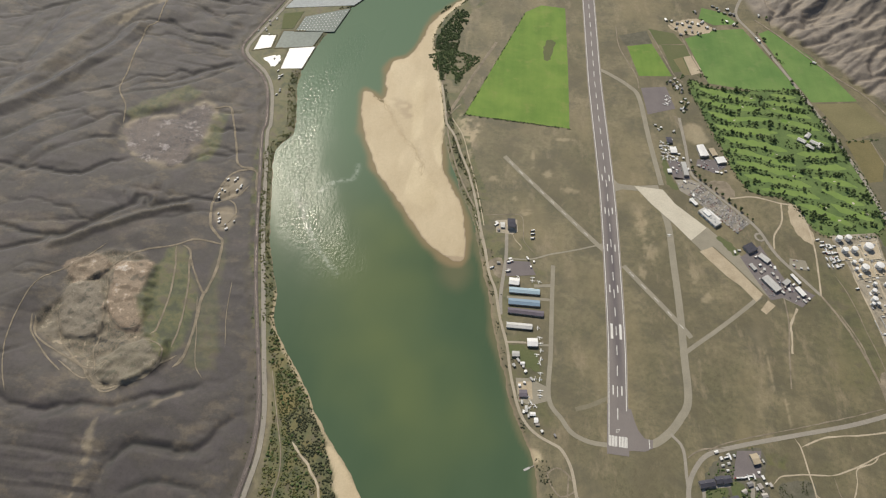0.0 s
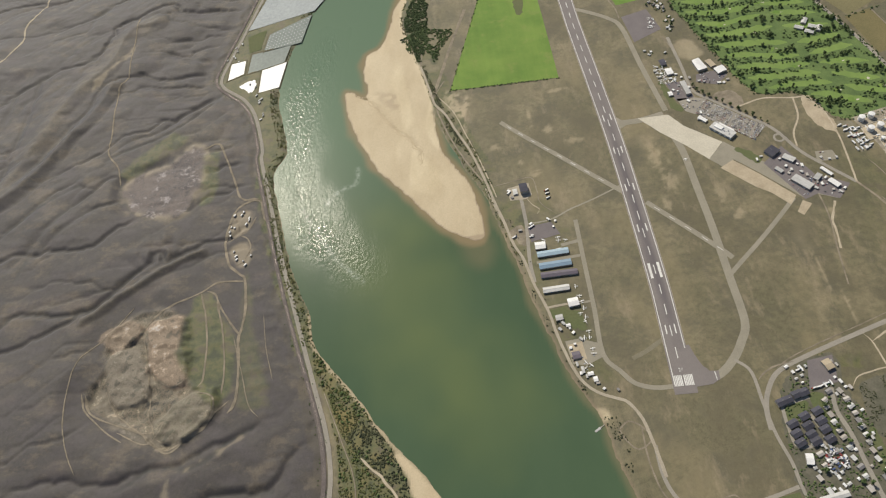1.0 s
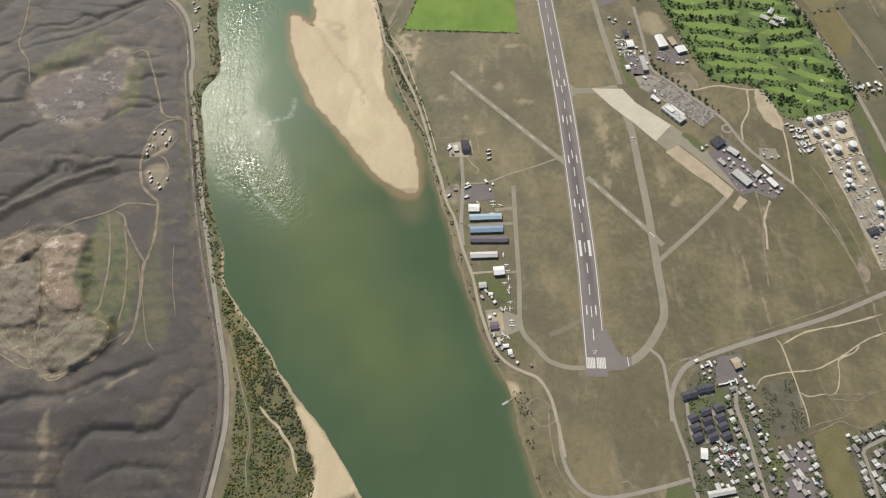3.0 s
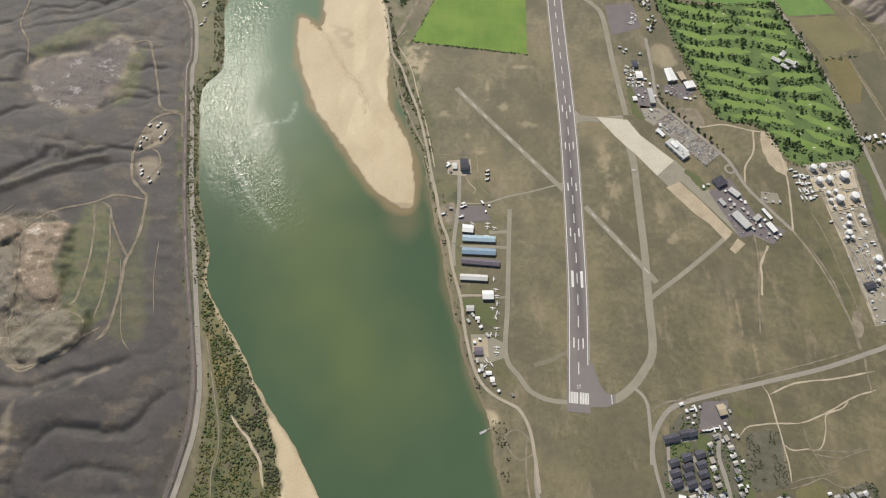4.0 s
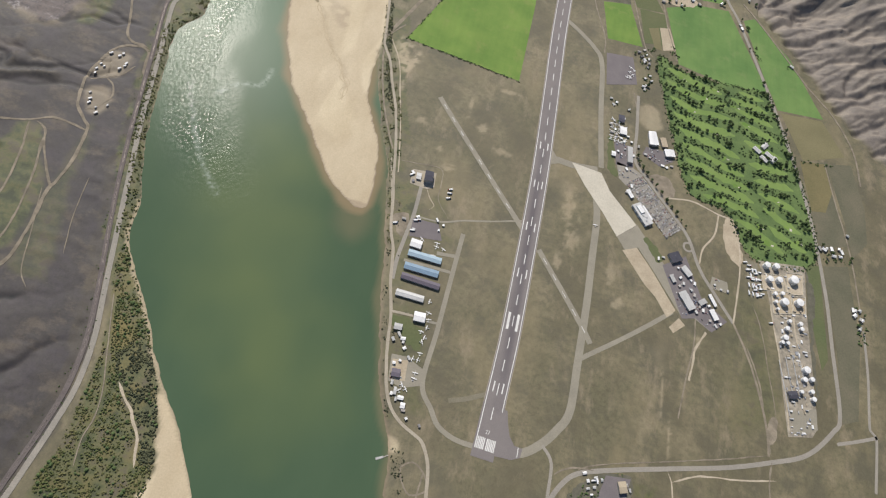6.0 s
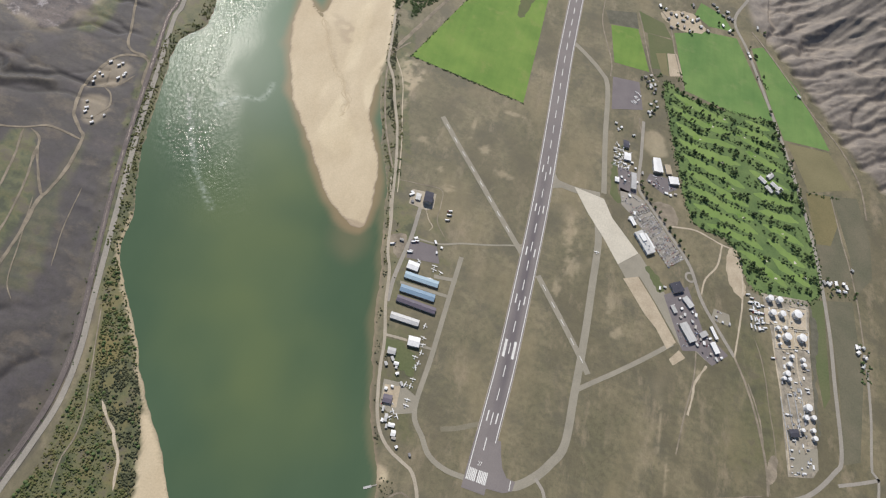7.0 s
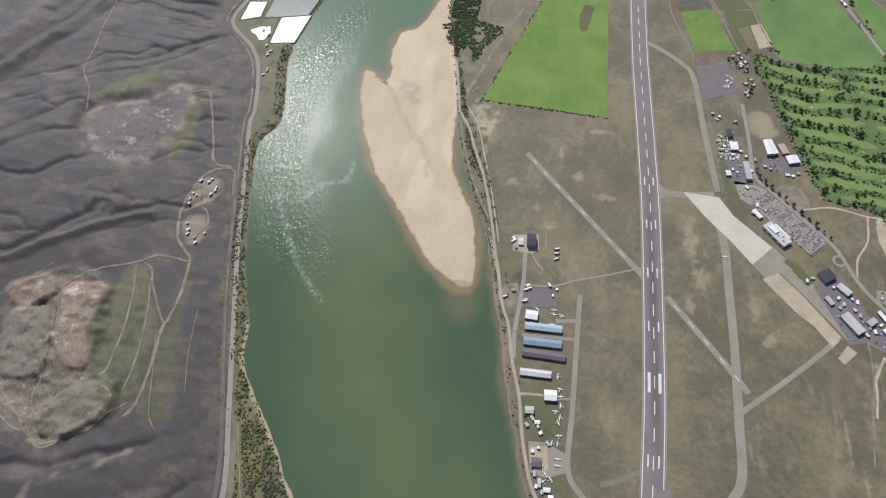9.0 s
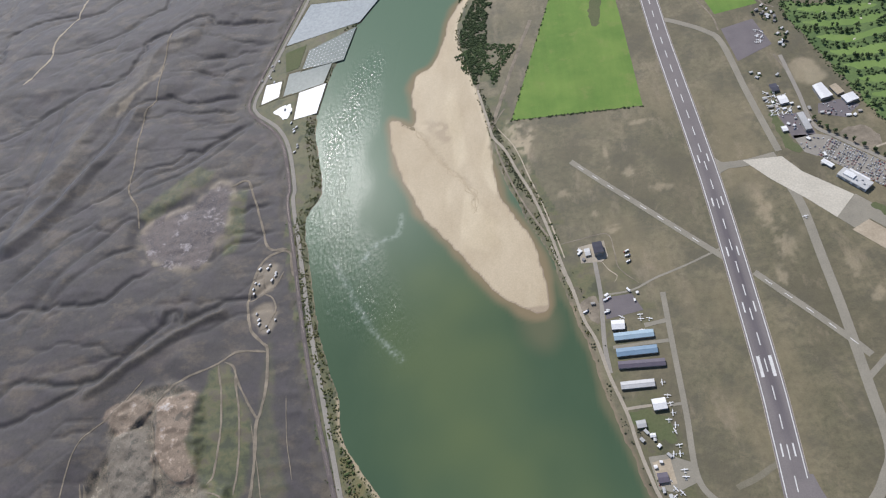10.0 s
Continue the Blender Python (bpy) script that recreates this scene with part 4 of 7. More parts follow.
for line, deep, wide in ((GULLY_A, 11, 20), (GULLY_B, 15, 26), (GULLY_C, 12, 18), (GULLY_D, 10, 16), (GULLY_E, 12, 18), (GULLY_F, 13, 24), (GULLY_G, 10, 16), (GULLY_H, 11, 20),
                         (GULLY_I, 8, 26), (GULLY_J, 9, 40), (GULLY_K, 9, 40), (GULLY_L, 11, 16), (GULLY_M, 11, 16), (GULLY_N, 11, 16)):
    d = away(curve(line, 25), X + meander * 0.6, Y + meander)
    Z -= south * calm * deep * deep_by * np.clip(1 - d / (wide * (0.7 + 0.6 * lumps(X, Y, 30, 37))), 0, 1) ** 1.3
# darkening along the gully lines, a painted crease shade
gully_shade = 0.0 * X
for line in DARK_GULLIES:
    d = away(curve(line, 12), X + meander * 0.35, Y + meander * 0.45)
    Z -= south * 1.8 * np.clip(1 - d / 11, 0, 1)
    gully_shade = np.maximum(gully_shade, step(7, 1.5, d + (lumps(X, Y, 9, 39) - 0.5) * 7))
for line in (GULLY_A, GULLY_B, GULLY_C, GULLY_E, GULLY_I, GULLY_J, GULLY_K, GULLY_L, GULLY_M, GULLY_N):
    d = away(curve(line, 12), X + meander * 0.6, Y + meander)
    gully_shade = np.maximum(gully_shade, 0.6 * step(6, 1, d + (lumps(X, Y, 11, 40) - 0.4) * 10) * calm)
for line, high, wide in ((RIDGE_A, 9, 16), (RIDGE_B, 14, 34), (CREST_A, 10, 40)):
    Z += south * high * np.clip(1 - away(curve(line, 25), X + meander * 0.5, Y + meander) / wide, 0, 1)
Z = np.maximum(Z, south * 1.5)
# bluffs north of the fields
FX, FY = Y * 0.97 - X * 0.24, X * 0.97 + Y * 0.24
wave = 110 * (lumps(X, Y, 200, 6) - 0.5) + 40 * (lumps(X, Y, 70, 7) - 0.5)
fold = ridges((FY + wave) * 0.45, FX + wave * 0.7, 88, 21, 6)
Z += north * (0.42 * d_foot * step(0, 450, d_foot) + step(5, 160, d_foot) * ((fold - 0.30) * 34 + 22 * (lumps(X, Y, 150, 25) - 0.5)))


def eroded(z, outlet, depth, most, steep, passes, least):
    """Heights cut by branching gullies that drain to the outlet cells."""
    ny, nx = z.shape
    around = [(dy, dx) for dy in (-1, 0, 1) for dx in (-1, 0, 1) if dy or dx]

    def shifted(a, dy, dx):
        p = np.pad(a, 1, mode="edge")
        return p[1 + dy:1 + dy + ny, 1 + dx:1 + dx + nx]

    level = np.where(outlet, z, 1e6)
    for k in range(900):
        low = np.minimum.reduce([shifted(level, dy, dx) for dy, dx in around]) + 0.004
        fresh = np.minimum(level, np.maximum(z, low))
        if k % 20 == 19 and np.abs(fresh - level).max() < 1e-3:
            break
        level = fresh
    near = np.stack([(level - shifted(level, dy, dx)) / math.hypot(dy, dx) for dy, dx in around])
    way = near.argmax(0)
    jump = np.array([dy * nx + dx for dy, dx in around])
    goal = np.clip(np.arange(ny * nx) + jump[way].ravel(), 0, ny * nx - 1)
    goal[outlet.ravel()] = -1
    flow = np.ones(ny * nx)
    for i in np.argsort(-level.ravel(), kind="stable"):
        if goal[i] >= 0:
            flow[goal[i]] += flow[i]
    flow = flow.reshape(ny, nx)
    cut = z - np.minimum(depth * np.maximum(flow / least - 0.8, 0) ** 0.38, most) * ~outlet
    for k in range(passes):
        sides = [shifted(cut, dy, dx) + steep * 5.0 * math.hypot(dy, dx) for dy, dx in around]
        cut = np.minimum(cut, np.minimum.reduce(sides))
    return cut


col_s, row_s = slice(*np.searchsorted(gx, (-2320, -690))), slice(*np.searchsorted(gy, (-185, 2510)))
uncut = Z[row_s, col_s].copy()
Z[row_s, col_s] = eroded(uncut, (inland[row_s, col_s] < 20), 1.1, 5, 0.5, 2, 70)
Z[row_s, col_s] = uncut + (Z[row_s, col_s] - uncut) * (calm * step(10, 90, inland))[row_s, col_s]
# deeper eroded cuts get the painted shade too
gully_shade[row_s, col_s] = np.maximum(gully_shade[row_s, col_s], 0.6 * step(1.0, 3.4, uncut - Z[row_s, col_s]) * step(0.3, 0.55, lumps(X[row_s, col_s], Y[row_s, col_s], 60, 34)))
fine_s = south * grow * rough_zone
Z += fine_s * (3.0 * np.abs(2 * lumps((U + bend) * 0.45, V + bend * 0.6, 38, 26) - 1) + 1.2 * np.abs(2 * lumps(U * 0.6, V + bend * 0.6, 17, 27) - 1))
col_n, row_n = slice(*np.searchsorted(gx, (560, 1500))), slice(*np.searchsorted(gy, (640, 2510)))
Z[row_n, col_n] = eroded(Z[row_n, col_n], (d_foot[row_n, col_n] < 6), 2.2, 12, 0.6, 4, 12)
fine_n = step(4, 70, d_foot) * (X < 1500)
Z += fine_n * (9 * ridges((X + wave) * 0.42, Y - 0.25 * X + wave * 0.9, 46, 28, 4) + 2.5 * np.abs(2 * lumps(X * 0.5 + wave, Y - 0.2 * X, 19, 29) - 1))
dig = np.maximum(step(-12, 12, pit_s + wob * 1.5), step(-12, 12, pit_n + wob * 1.5))
rim = np.exp(-(np.maximum(pit_s, pit_n) / 9) ** 2) * 5
bench = 17 + rim + np.floor(lumps(X, Y, 90, 41) * 3) * 3 + lumps(X, Y, 22, 43) * 2.5 + (ridges(X, Y, 35, 45, 3) - 0.5) * 6 + (ridges(X, Y, 14, 48, 2) - 0.5) * 3
for pad, high in ((PIT_ORANGE, 7), (PIT_OLIVE, 9), (PIT_LOW, 8), (PIT_PALE, 10)):
    bench = bench + high * step(-4, 5, signed(curve(pad, 12, True), X, Y) + wob * 0.6)
dig_by = np.maximum(0.85 * step(-12, 12, pit_s + wob * 1.5), 0.35 * step(-30, 30, pit_n + wob * 1.5))
bench = bench + 14 * (ridges(X, Y, 50, 46, 4) - 0.5) * step(-10, 10, pit_n)
spoil = 5 * np.abs(2 * lumps(X + wob, Y, 26, 49) - 1) + 2.5 * np.abs(2 * lumps(X, Y + wob, 12, 50) - 1)
bench = bench - spoil * step(0, 14, pit_s) * (1 - 0.75 * step(-4, 5, signed(curve(PIT_ORANGE, 12, True), X, Y)))
Z = Z * (1 - dig_by) + dig_by * bench
for flat in (POND_A, POND_B, POND_C, POND_D, POND_E):
    Z *= 1 - step(-25, -5, signed(np.array(flat, float), X, Y))
bank = step(-16, 0, d_river)
Z = Z * (1 - bank) + np.where(d_river > 0, WATER_Z - np.clip(d_river * 0.09, 0, 5), bank * WATER_Z)
bar_h = WATER_Z + np.clip(d_bar * 0.045, -4, 1.6) + step(0, 40, d_bar) * (lumps(X * 1.6, Y * 0.7, 40, 51) - 0.4) * 1.0
bar_h -= 0.9 * np.exp(-(away(curve(BAR_CHANNEL, 12), X + wob * 0.6, Y) / 5) ** 2) * (d_bar > 4)
Z = np.where((d_river > -4) & (d_bar > -60), np.maximum(Z, bar_h), Z)
beach = signed(curve(BEACH, 15, True), X, Y) + wob
bush = signed(curve(BUSHES, 20, True), X, Y)

sand = np.maximum(step(-3, 3, d_bar) * (d_river > -10), step(-3, 4, beach))
sand = np.maximum(sand, 0.75 * (step(-9, -5, d_river) * step(3, -2, d_river) * (Y < 420) * (X < -400)))
north_bank = (X > -560) & (d_river < 0) & (d_river > -66) & (Y > 560)
green = 0.9 * step(-6, 6, bush + wob) * (1 - sand)
green = np.maximum(green, 0.75 * north_bank * step(0.35, 0.6, lumps(X, Y, 28, 61)))
green = np.maximum(green, 0.85 * (d_river < 0) * (d_river > -48) * (X < -500) * step(0.2, 0.5, lumps(X, Y, 25, 62)))
green = np.maximum(green, 0.55 * step(-10, 10, signed(np.array(HANGAR_GROUND, float), X, Y) + wob * 2) * step(0.3, 0.6, lumps(X, Y, 30, 67)))
green = np.maximum(green, 0.8 * step(-6, 8, signed(np.array(GARDEN_C, float), X, Y) + wob) * step(0.25, 0.55, lumps(X, Y, 14, 68)))
strip = (X > rail_x) & (X < -500) & (d_river < 0) & (Y > 330)
green = np.maximum(green, strip * (0.45 + 0.35 * lumps(X, Y, 20, 32)))
for patch, amount in ((GREEN_A, 0.75), (GREEN_B, 0.8), (TERR_A, 0.88), (TERR_B, 0.5), (PIT_LOW, 0.15)):
    green = np.maximum(green, amount * step(-8, 8, signed(np.array(patch, float), X, Y) + wob))
bare = 0.0 * X
for patch, amount in ((PALE_A, 0.7), (PALE_B, 0.22), (SCAR, 0.0)):
    bare = np.maximum(bare, amount * step(-25, 25, signed(curve(patch, 15, True), X, Y) + wob * 2) * step(0.35, 0.7, lumps(X, Y * 0.6, 16, 72) * 0.6 + lumps(X, Y * 0.5, 45, 73) * 0.4))
bare = np.maximum(bare, 0.7 * step(-8, 6, signed(curve(PALE_SLOPE, 8, True), X, Y) + wob) * step(0.3, 0.5, lumps(X, Y, 8, 78)))
bare = np.maximum(bare, 0.5 * step(12, 3, away(curve(SCAR, 20), X + meander * 0.5, Y) + wob) * step(0.25, 0.5, lumps(X, Y, 20, 77)))
bare = np.maximum(bare, 0.30 * step(8, 1, away(curve(WASH, 20), X, Y) + wob * 1.2) * step(0.2, 0.55, lumps(X, Y, 13, 79)))
for patch in (HUT_YARD, HUT_YARD_B, LOOP_YARD):
    bare = np.maximum(bare, 0.45 * step(-6, 5, signed(curve(patch, 12, True), X, Y) + wob))
bare = np.maximum(bare, 0.9 * step(-4, 4, signed(curve(SAND_PIT, 10, True), X, Y)))
for cx, cy, rx, ry in ((-400, 1010, 9, 26), (-380, 1000, 12, 12), (-366, 1028, 14, 8), (-357, 900, 6, 24), (-108, 979, 30, 8), (-151, 847, 12, 16), (-190, 905, 6, 36), (-96, 795, 26, 12), (-206, 708, 18, 12),
                       (-235, 751, 10, 8), (-288, 812, 16, 14), (80, 700, 16, 50), (95, 620, 18, 30), (70, 560, 10, 22), (190, 560, 12, 26), (210, 500, 14, 18), (395, 470, 8, 16), (320, 330, 4, 60), (340, 250, 4, 40)):
    bare = np.maximum(bare, 0.42 * step(1.05, 0.35, np.hypot((X - cx) / rx, (Y - cy) / ry) + 0.9 * (lumps(X, Y, 9, 74) - 0.5) + 0.6 * (lumps(X, Y, 4.6, 75) - 0.5)))
bare = np.maximum(bare, 0.35 * np.exp(-(pit_n / 11) ** 2) * step(0.4, 0.6, lumps(X, Y, 24, 76)))
sand = np.maximum(sand, bare * 0.8)
flat_green = 0.5 * step(0.62, 0.75, lumps(X, Y, 160, 71)) * (1 - south) * (1 - north)
green = np.maximum(green, flat_green * step(380, 560, X) * step(1000, 800, Y))
wet = step(4, -2, np.abs(d_bar)) * (d_river > 0) * 0.6 + (d_river > 1) * (d_bar < 0) * 0.9
braid = np.exp(-(away(curve(BAR_CHANNEL, 12), X + wob * 1.6, Y) / 6) ** 2) * step(0.3, 0.5, lumps(X, Y, 9, 52))
wet = np.maximum(wet, 0.25 * braid + 0.35 * step(-6, 12, signed(curve(BAR_STAIN, 10, True), X, Y) + wob * 1.5) * step(0.35, 0.55, lumps(X, Y, 14, 53)))
wet = np.maximum(wet, 0.5 * step(-8, 0, d_river) * (X > -420) * (Y < 560))
ochre = 0.9 * step(-6, 10, signed(curve(OCHRE, 10, True), X, Y) + wob * 1.4) + 0.5 * step(0.6, 0.75, lumps(X, Y, 22, 88)) * (bush > 0)
crest = step(55, 5, away(curve(CREST_A, 20), X + meander * 1.5, Y + meander)) * step(0.2, 0.6, lumps(X, Y, 45, 89)) + 0.7 * step(22, 3, away(curve(RIDGE_A, 20), X + meander * 0.5, Y + meander)) + 0.8 * np.clip(1 - np.abs(pit_n + 45) / 40, 0, 1) * (Y > 960) * (X > -1200)


def grid_mesh(name, x, y, z, material, keep=None):
    ny, nx = x.shape
    co = np.stack([x, y, z], -1).reshape(-1, 3)
    k = np.arange(ny * nx).reshape(ny, nx)
    quads = np.stack([k[:-1, :-1], k[:-1, 1:], k[1:, 1:], k[1:, :-1]], -1).reshape(-1, 4)
    if keep is not None:
        quads = quads[keep.reshape(-1)[quads].any(1)]
    me = bpy.data.meshes.new(name)
    me.vertices.add(len(co))
    me.vertices.foreach_set("co", co.astype(np.float32).ravel())
    me.loops.add(quads.size)
    me.loops.foreach_set("vertex_index", quads.astype(np.int32).ravel())
    me.polygons.add(len(quads))
    me.polygons.foreach_set("loop_start", np.arange(0, quads.size, 4, dtype=np.int32))
    me.update(calc_edges=True)
    me.polygons.foreach_set("use_smooth", np.ones(len(quads), bool))
    me.materials.append(material)
    return me


def paint(me, name, r, g, b):
    at = me.color_attributes.new(name, "FLOAT_COLOR", "POINT")
    rgba = np.stack([r, g, b, np.ones_like(r)], -1).reshape(-1)
    at.data.foreach_set("color", rgba.astype(np.float32))


ground_mesh = grid_mesh("ground", X, Y, Z, M_GROUND)
slope_cover = np.maximum(south, 0.85 * step(-24, -6, rail_x - X + (lumps(X, Y, 20, 31) - 0.5) * 16) * step(4, -6, d_river))
paint(ground_mesh, "zone", sand, green, slope_cover)
paint(ground_mesh, "cover", dig, wet, north)
# growth: gully shade in red, ochre grass in green, pale crests in blue
paint(ground_mesh, "growth", gully_shade * slope_cover * (1 - dig), np.clip(ochre, 0, 1), np.clip(crest, 0, 1))
soft = lambda pad, w: step(-w, w, signed(curve(pad, 12, True), X, Y) + wob * 2.2 + (lumps(X, Y, 7, 47) - 0.5) * 8)
paint(ground_mesh, "pit", np.maximum(soft(PIT_ORANGE, 4), 0.8 * soft(PIT_PALE, 4)), np.maximum(soft(PIT_OLIVE, 5), np.maximum(soft(PIT_LOW, 5), 0.7 * soft(PIT_WEST, 6))), step(-2, 3, pit_n + wob * 1.5))
ground = tagged(new("ground", ground_mesh), "dry brown valley floor with dark slopes and sandbars", "ground", kind="structure")

wx, wy = np.meshgrid(np.arange(-1100, 120, 7.0), np.concatenate([np.arange(-900, -200, 25.0), np.arange(-200, 1900, 7.0), np.arange(1900, 2260, 25.0)]))
w_bar, w_riv = signed(bar_line, wx, wy), signed(river_line, wx, wy)
shallow = 0.85 * step(-24, 0, w_bar + 14 * (lumps(wx, wy, 40, 81) - 0.5))
shallow = np.maximum(shallow, 0.4 * step(16, 0, w_riv + 10 * (lumps(wx, wy, 45, 82) - 0.5)) * (wx > -420) * (wy < 640))
shallow = np.maximum(shallow, 0.3 * step(-25, 25, signed(curve(PLUME, 12, True), wx, wy)))
rapid_way = away(curve([(-745, 1330), (-790, 1150), (-820, 1000), (-810, 820), (-760, 680), (-700, 560), (-640, 470)], 40), wx, wy)
rapid = step(115, 8, rapid_way + 50 * (lumps(wx * 2.2, wy * 0.6, 60, 84) - 0.5)) * (0.55 + 0.45 * lumps(wx * 2, wy * 0.7, 30, 83)) * step(380, 620, wy)
# blue channel of depth: water turns paler from y 500 to 1100
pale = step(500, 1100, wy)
river_mesh = grid_mesh("river", wx, wy, np.full_like(wx, WATER_Z), M_WATER, w_riv > -12)
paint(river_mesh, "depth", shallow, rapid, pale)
silt_way = away(curve([(-560, 620), (-560, 480), (-520, 340), (-455, 230), (-400, 150)], 30), wx + 40 * (lumps(wx, wy, 120, 86) - 0.5), wy)
silt = step(190, 10, silt_way + 60 * (lumps(wx, wy, 60, 91) - 0.5)) * (0.5 + 0.4 * lumps(wx, wy, 70, 85))
curl = 0 * wx
for line, wide in (([(-790, 725), (-782, 703), (-757, 656), (-738, 616), (-702, 555), (-666, 510), (-637, 479)], 4), ([(-729, 717), (-709, 749), (-684, 767), (-654, 774), (-645, 803), (-646, 825)], 5)):
    curl = np.maximum(curl, np.exp(-((away(curve(line, 10), wx, wy) + 3 * (lumps(wx, wy, 16, 87) - 0.5)) / wide) ** 2))
paint(river_mesh, "silt", silt, curl, silt)
tagged(new("river", river_mesh), "wide murky green river with rippled glitter", "river", kind="structure")


def ground_z(x, y):
    """The height of the ground sheet."""
    i, j = np.clip(np.searchsorted(gx, x) - 1, 0, len(gx) - 2), np.clip(np.searchsorted(gy, y) - 1, 0, len(gy) - 2)
    a, b = (x - gx[i]) / (gx[i + 1] - gx[i]), (y - gy[j]) / (gy[j + 1] - gy[j])
    return (Z[j, i] * (1 - a) + Z[j, i + 1] * a) * (1 - b) + (Z[j + 1, i] * (1 - a) + Z[j + 1, i + 1] * a) * b


# ---------------------------------------------------------------- shared builders
def mesh_of(name, verts, faces, material):
    me = bpy.data.meshes.new(name)
    me.from_pydata([tuple(map(float, v)) for v in verts], [], faces)
    me.materials.append(material)
    return me


def part(name, me, parent, label=""):
    ob = new(name, me)
    ob.parent = parent
    return tagged(ob, label)


def ribbon(name, pts, width, lift, material, label, category="road", ragged=0.0, kind="structure", pace=7.0, smooth=True, drape=False):
    """A strip of that width laid on the ground, with low side faces; draped, it follows each bump and tapers at its ends."""
    c = curve(pts, pace) if smooth else np.array(pts, float)
    d = np.gradient(c, axis=0)
    n = np.stack([-d[:, 1], d[:, 0]], 1) / (np.hypot(d[:, 0], d[:, 1])[:, None] + 1e-9)
    rag = lambda s: width / 2 * (1 + ragged * (lumps(c[:, 0] + s, c[:, 1], 14, 90) - 0.5))[:, None]
    m = len(c)
    ends = np.minimum(1, np.minimum(np.arange(m) + 1, m - np.arange(m)) / 5.0)[:, None] if drape else 1.0
    l, r = c + n * rag(0) * ends, c - n * rag(500) * ends
    verts, faces = [], []
    for side in (l, c, r):
        z = ground_z(side[:, 0], side[:, 1])
        verts.append(np.column_stack([side, z]))
    top = np.maximum(np.maximum(verts[0][:, 2], verts[2][:, 2]), verts[1][:, 2]) + lift
    rows = [np.column_stack([l, verts[0][:, 2] - 0.6]), np.column_stack([l, np.minimum(top, verts[0][:, 2] + lift + 1.2)]), np.column_stack([c, top]),
            np.column_stack([r, np.minimum(top, verts[2][:, 2] + lift + 1.2)]), np.column_stack([r, verts[2][:, 2] - 0.6])]
    if drape:
        rows = [np.column_stack([l, verts[0][:, 2] - 0.6])] + [v + (0, 0, lift) for v in verts] + [np.column_stack([r, verts[2][:, 2] - 0.6])]
    for k in range(4):
        for i in range(m - 1):
            faces.append((k * m + i, k * m + i + 1, (k + 1) * m + i + 1, (k + 1) * m + i))
    ob = new(name, mesh_of(name, np.vstack(rows), faces, material))
    return tagged(ob, label, category, kind=kind)


def slab(name, pts, lift, material, label, category="pavement", rounded=False, kind="structure"):
    """A flat sheet with that outline, a little above the ground."""
    p = curve(pts, 4, True) if rounded else np.array(pts, float)
    if rounded:
        p = p + np.stack([lumps(p[:, 0], p[:, 1], 9, 95) - 0.5, lumps(p[:, 0], p[:, 1], 9, 96) - 0.5], 1) * 9
    if np.sum(p[:, 0] * np.roll(p[:, 1], -1) - p[:, 1] * np.roll(p[:, 0], -1)) < 0:
        p = p[::-1]
    n = len(p)
    base = float(np.max(ground_z(p[:, 0], p[:, 1])))
    verts = [(*q, base + lift) for q in p] + [(*q, base - 0.6) for q in p]
    faces = [tuple(range(n))] + [(i, n + i, n + (i + 1) % n, (i + 1) % n) for i in range(n)]
    me = mesh_of(name, verts, faces, material)
    bm = bmesh.new()
    bm.from_mesh(me)
    bmesh.ops.triangulate(bm, faces=[f for f in bm.faces if len(f.verts) > 4])
    bm.to_mesh(me)
    bm.free()
    return tagged(new(name, me), label, category, kind=kind)


def joined_boxes(name, boxes, material):
    """One mesh of flat boxes: centre x, y, z, sizes and turn in degrees."""
    verts, faces = [], []
    for x, y, z, l, w, h, a in boxes:
        c, s = math.cos(radians(a)), math.sin(radians(a))
        k = len(verts)
        for dz in (-h / 2, h / 2):
            for dx, dy in ((-l / 2, -w / 2), (l / 2, -w / 2), (l / 2, w / 2), (-l / 2, w / 2)):
                verts.append((x + dx * c - dy * s, y + dx * s + dy * c, z + dz))
        faces += [tuple(k + i for i in f) for f in ((3, 2, 1, 0), (4, 5, 6, 7), (0, 1, 5, 4), (1, 2, 6, 5), (2, 3, 7, 6), (3, 0, 4, 7))]
    return mesh_of(name, verts, faces, material)


# ---------------------------------------------------------------- fields, roads, airfield
slab("crop_field", FIELD_W, 0.10, M_FIELD, "bright green young crop field beside the runway", "field")
slab("crop_field", FIELD_A, 0.10, M_FIELD, "small bright green crop field", "field")
slab("crop_field", FIELD_B, 0.10, M_FIELD2, "large green crop field above the golf course", "field")
slab("crop_field", FIELD_C, 0.10, M_FIELD2, "narrow green field below the bluffs", "field")
slab("crop_field", FIELD_D, 0.10, M_FIELD2, "far green field beside farm yards", "field")
slab("stubble_field", FIELD_E, 0.10, M_FIELD3, "brown stubble field beside the road", "field")
slab("stubble_field", FIELD_F, 0.10, M_FALLOW, "yellowish stubble field beside the road", "field")
slab("stubble_field", FIELD_G, 0.10, M_FIELD4, "weedy brown-green field", "field")
slab("stubble_field", FIELD_H, 0.10, M_FIELD4, "weedy fallow field", "field")
slab("crop_field", FIELD_I, 0.10, M_FIELD4, "strip of mown grass beside the tank farm", "field")
slab("farm_yard", FARM_YARD, 0.12, M_TAN, "pale reddish farm yard with scattered sheds", "yard", True)
slab("bare_field", TAN_FIELD, 0.14, M_TAN, "small bare tan field", "field")
slab("fallow_plot", PLOT_A, 0.16, M_FIELD4, "small weedy plot", "field")
slab("fallow_plot", PLOT_B, 0.16, M_FIELD3, "small dry plot beside a lane", "field")
slab("fallow_plot", PLOT_C, 0.13, M_YARD, "dark fallow plot beside the taxiway", "field")
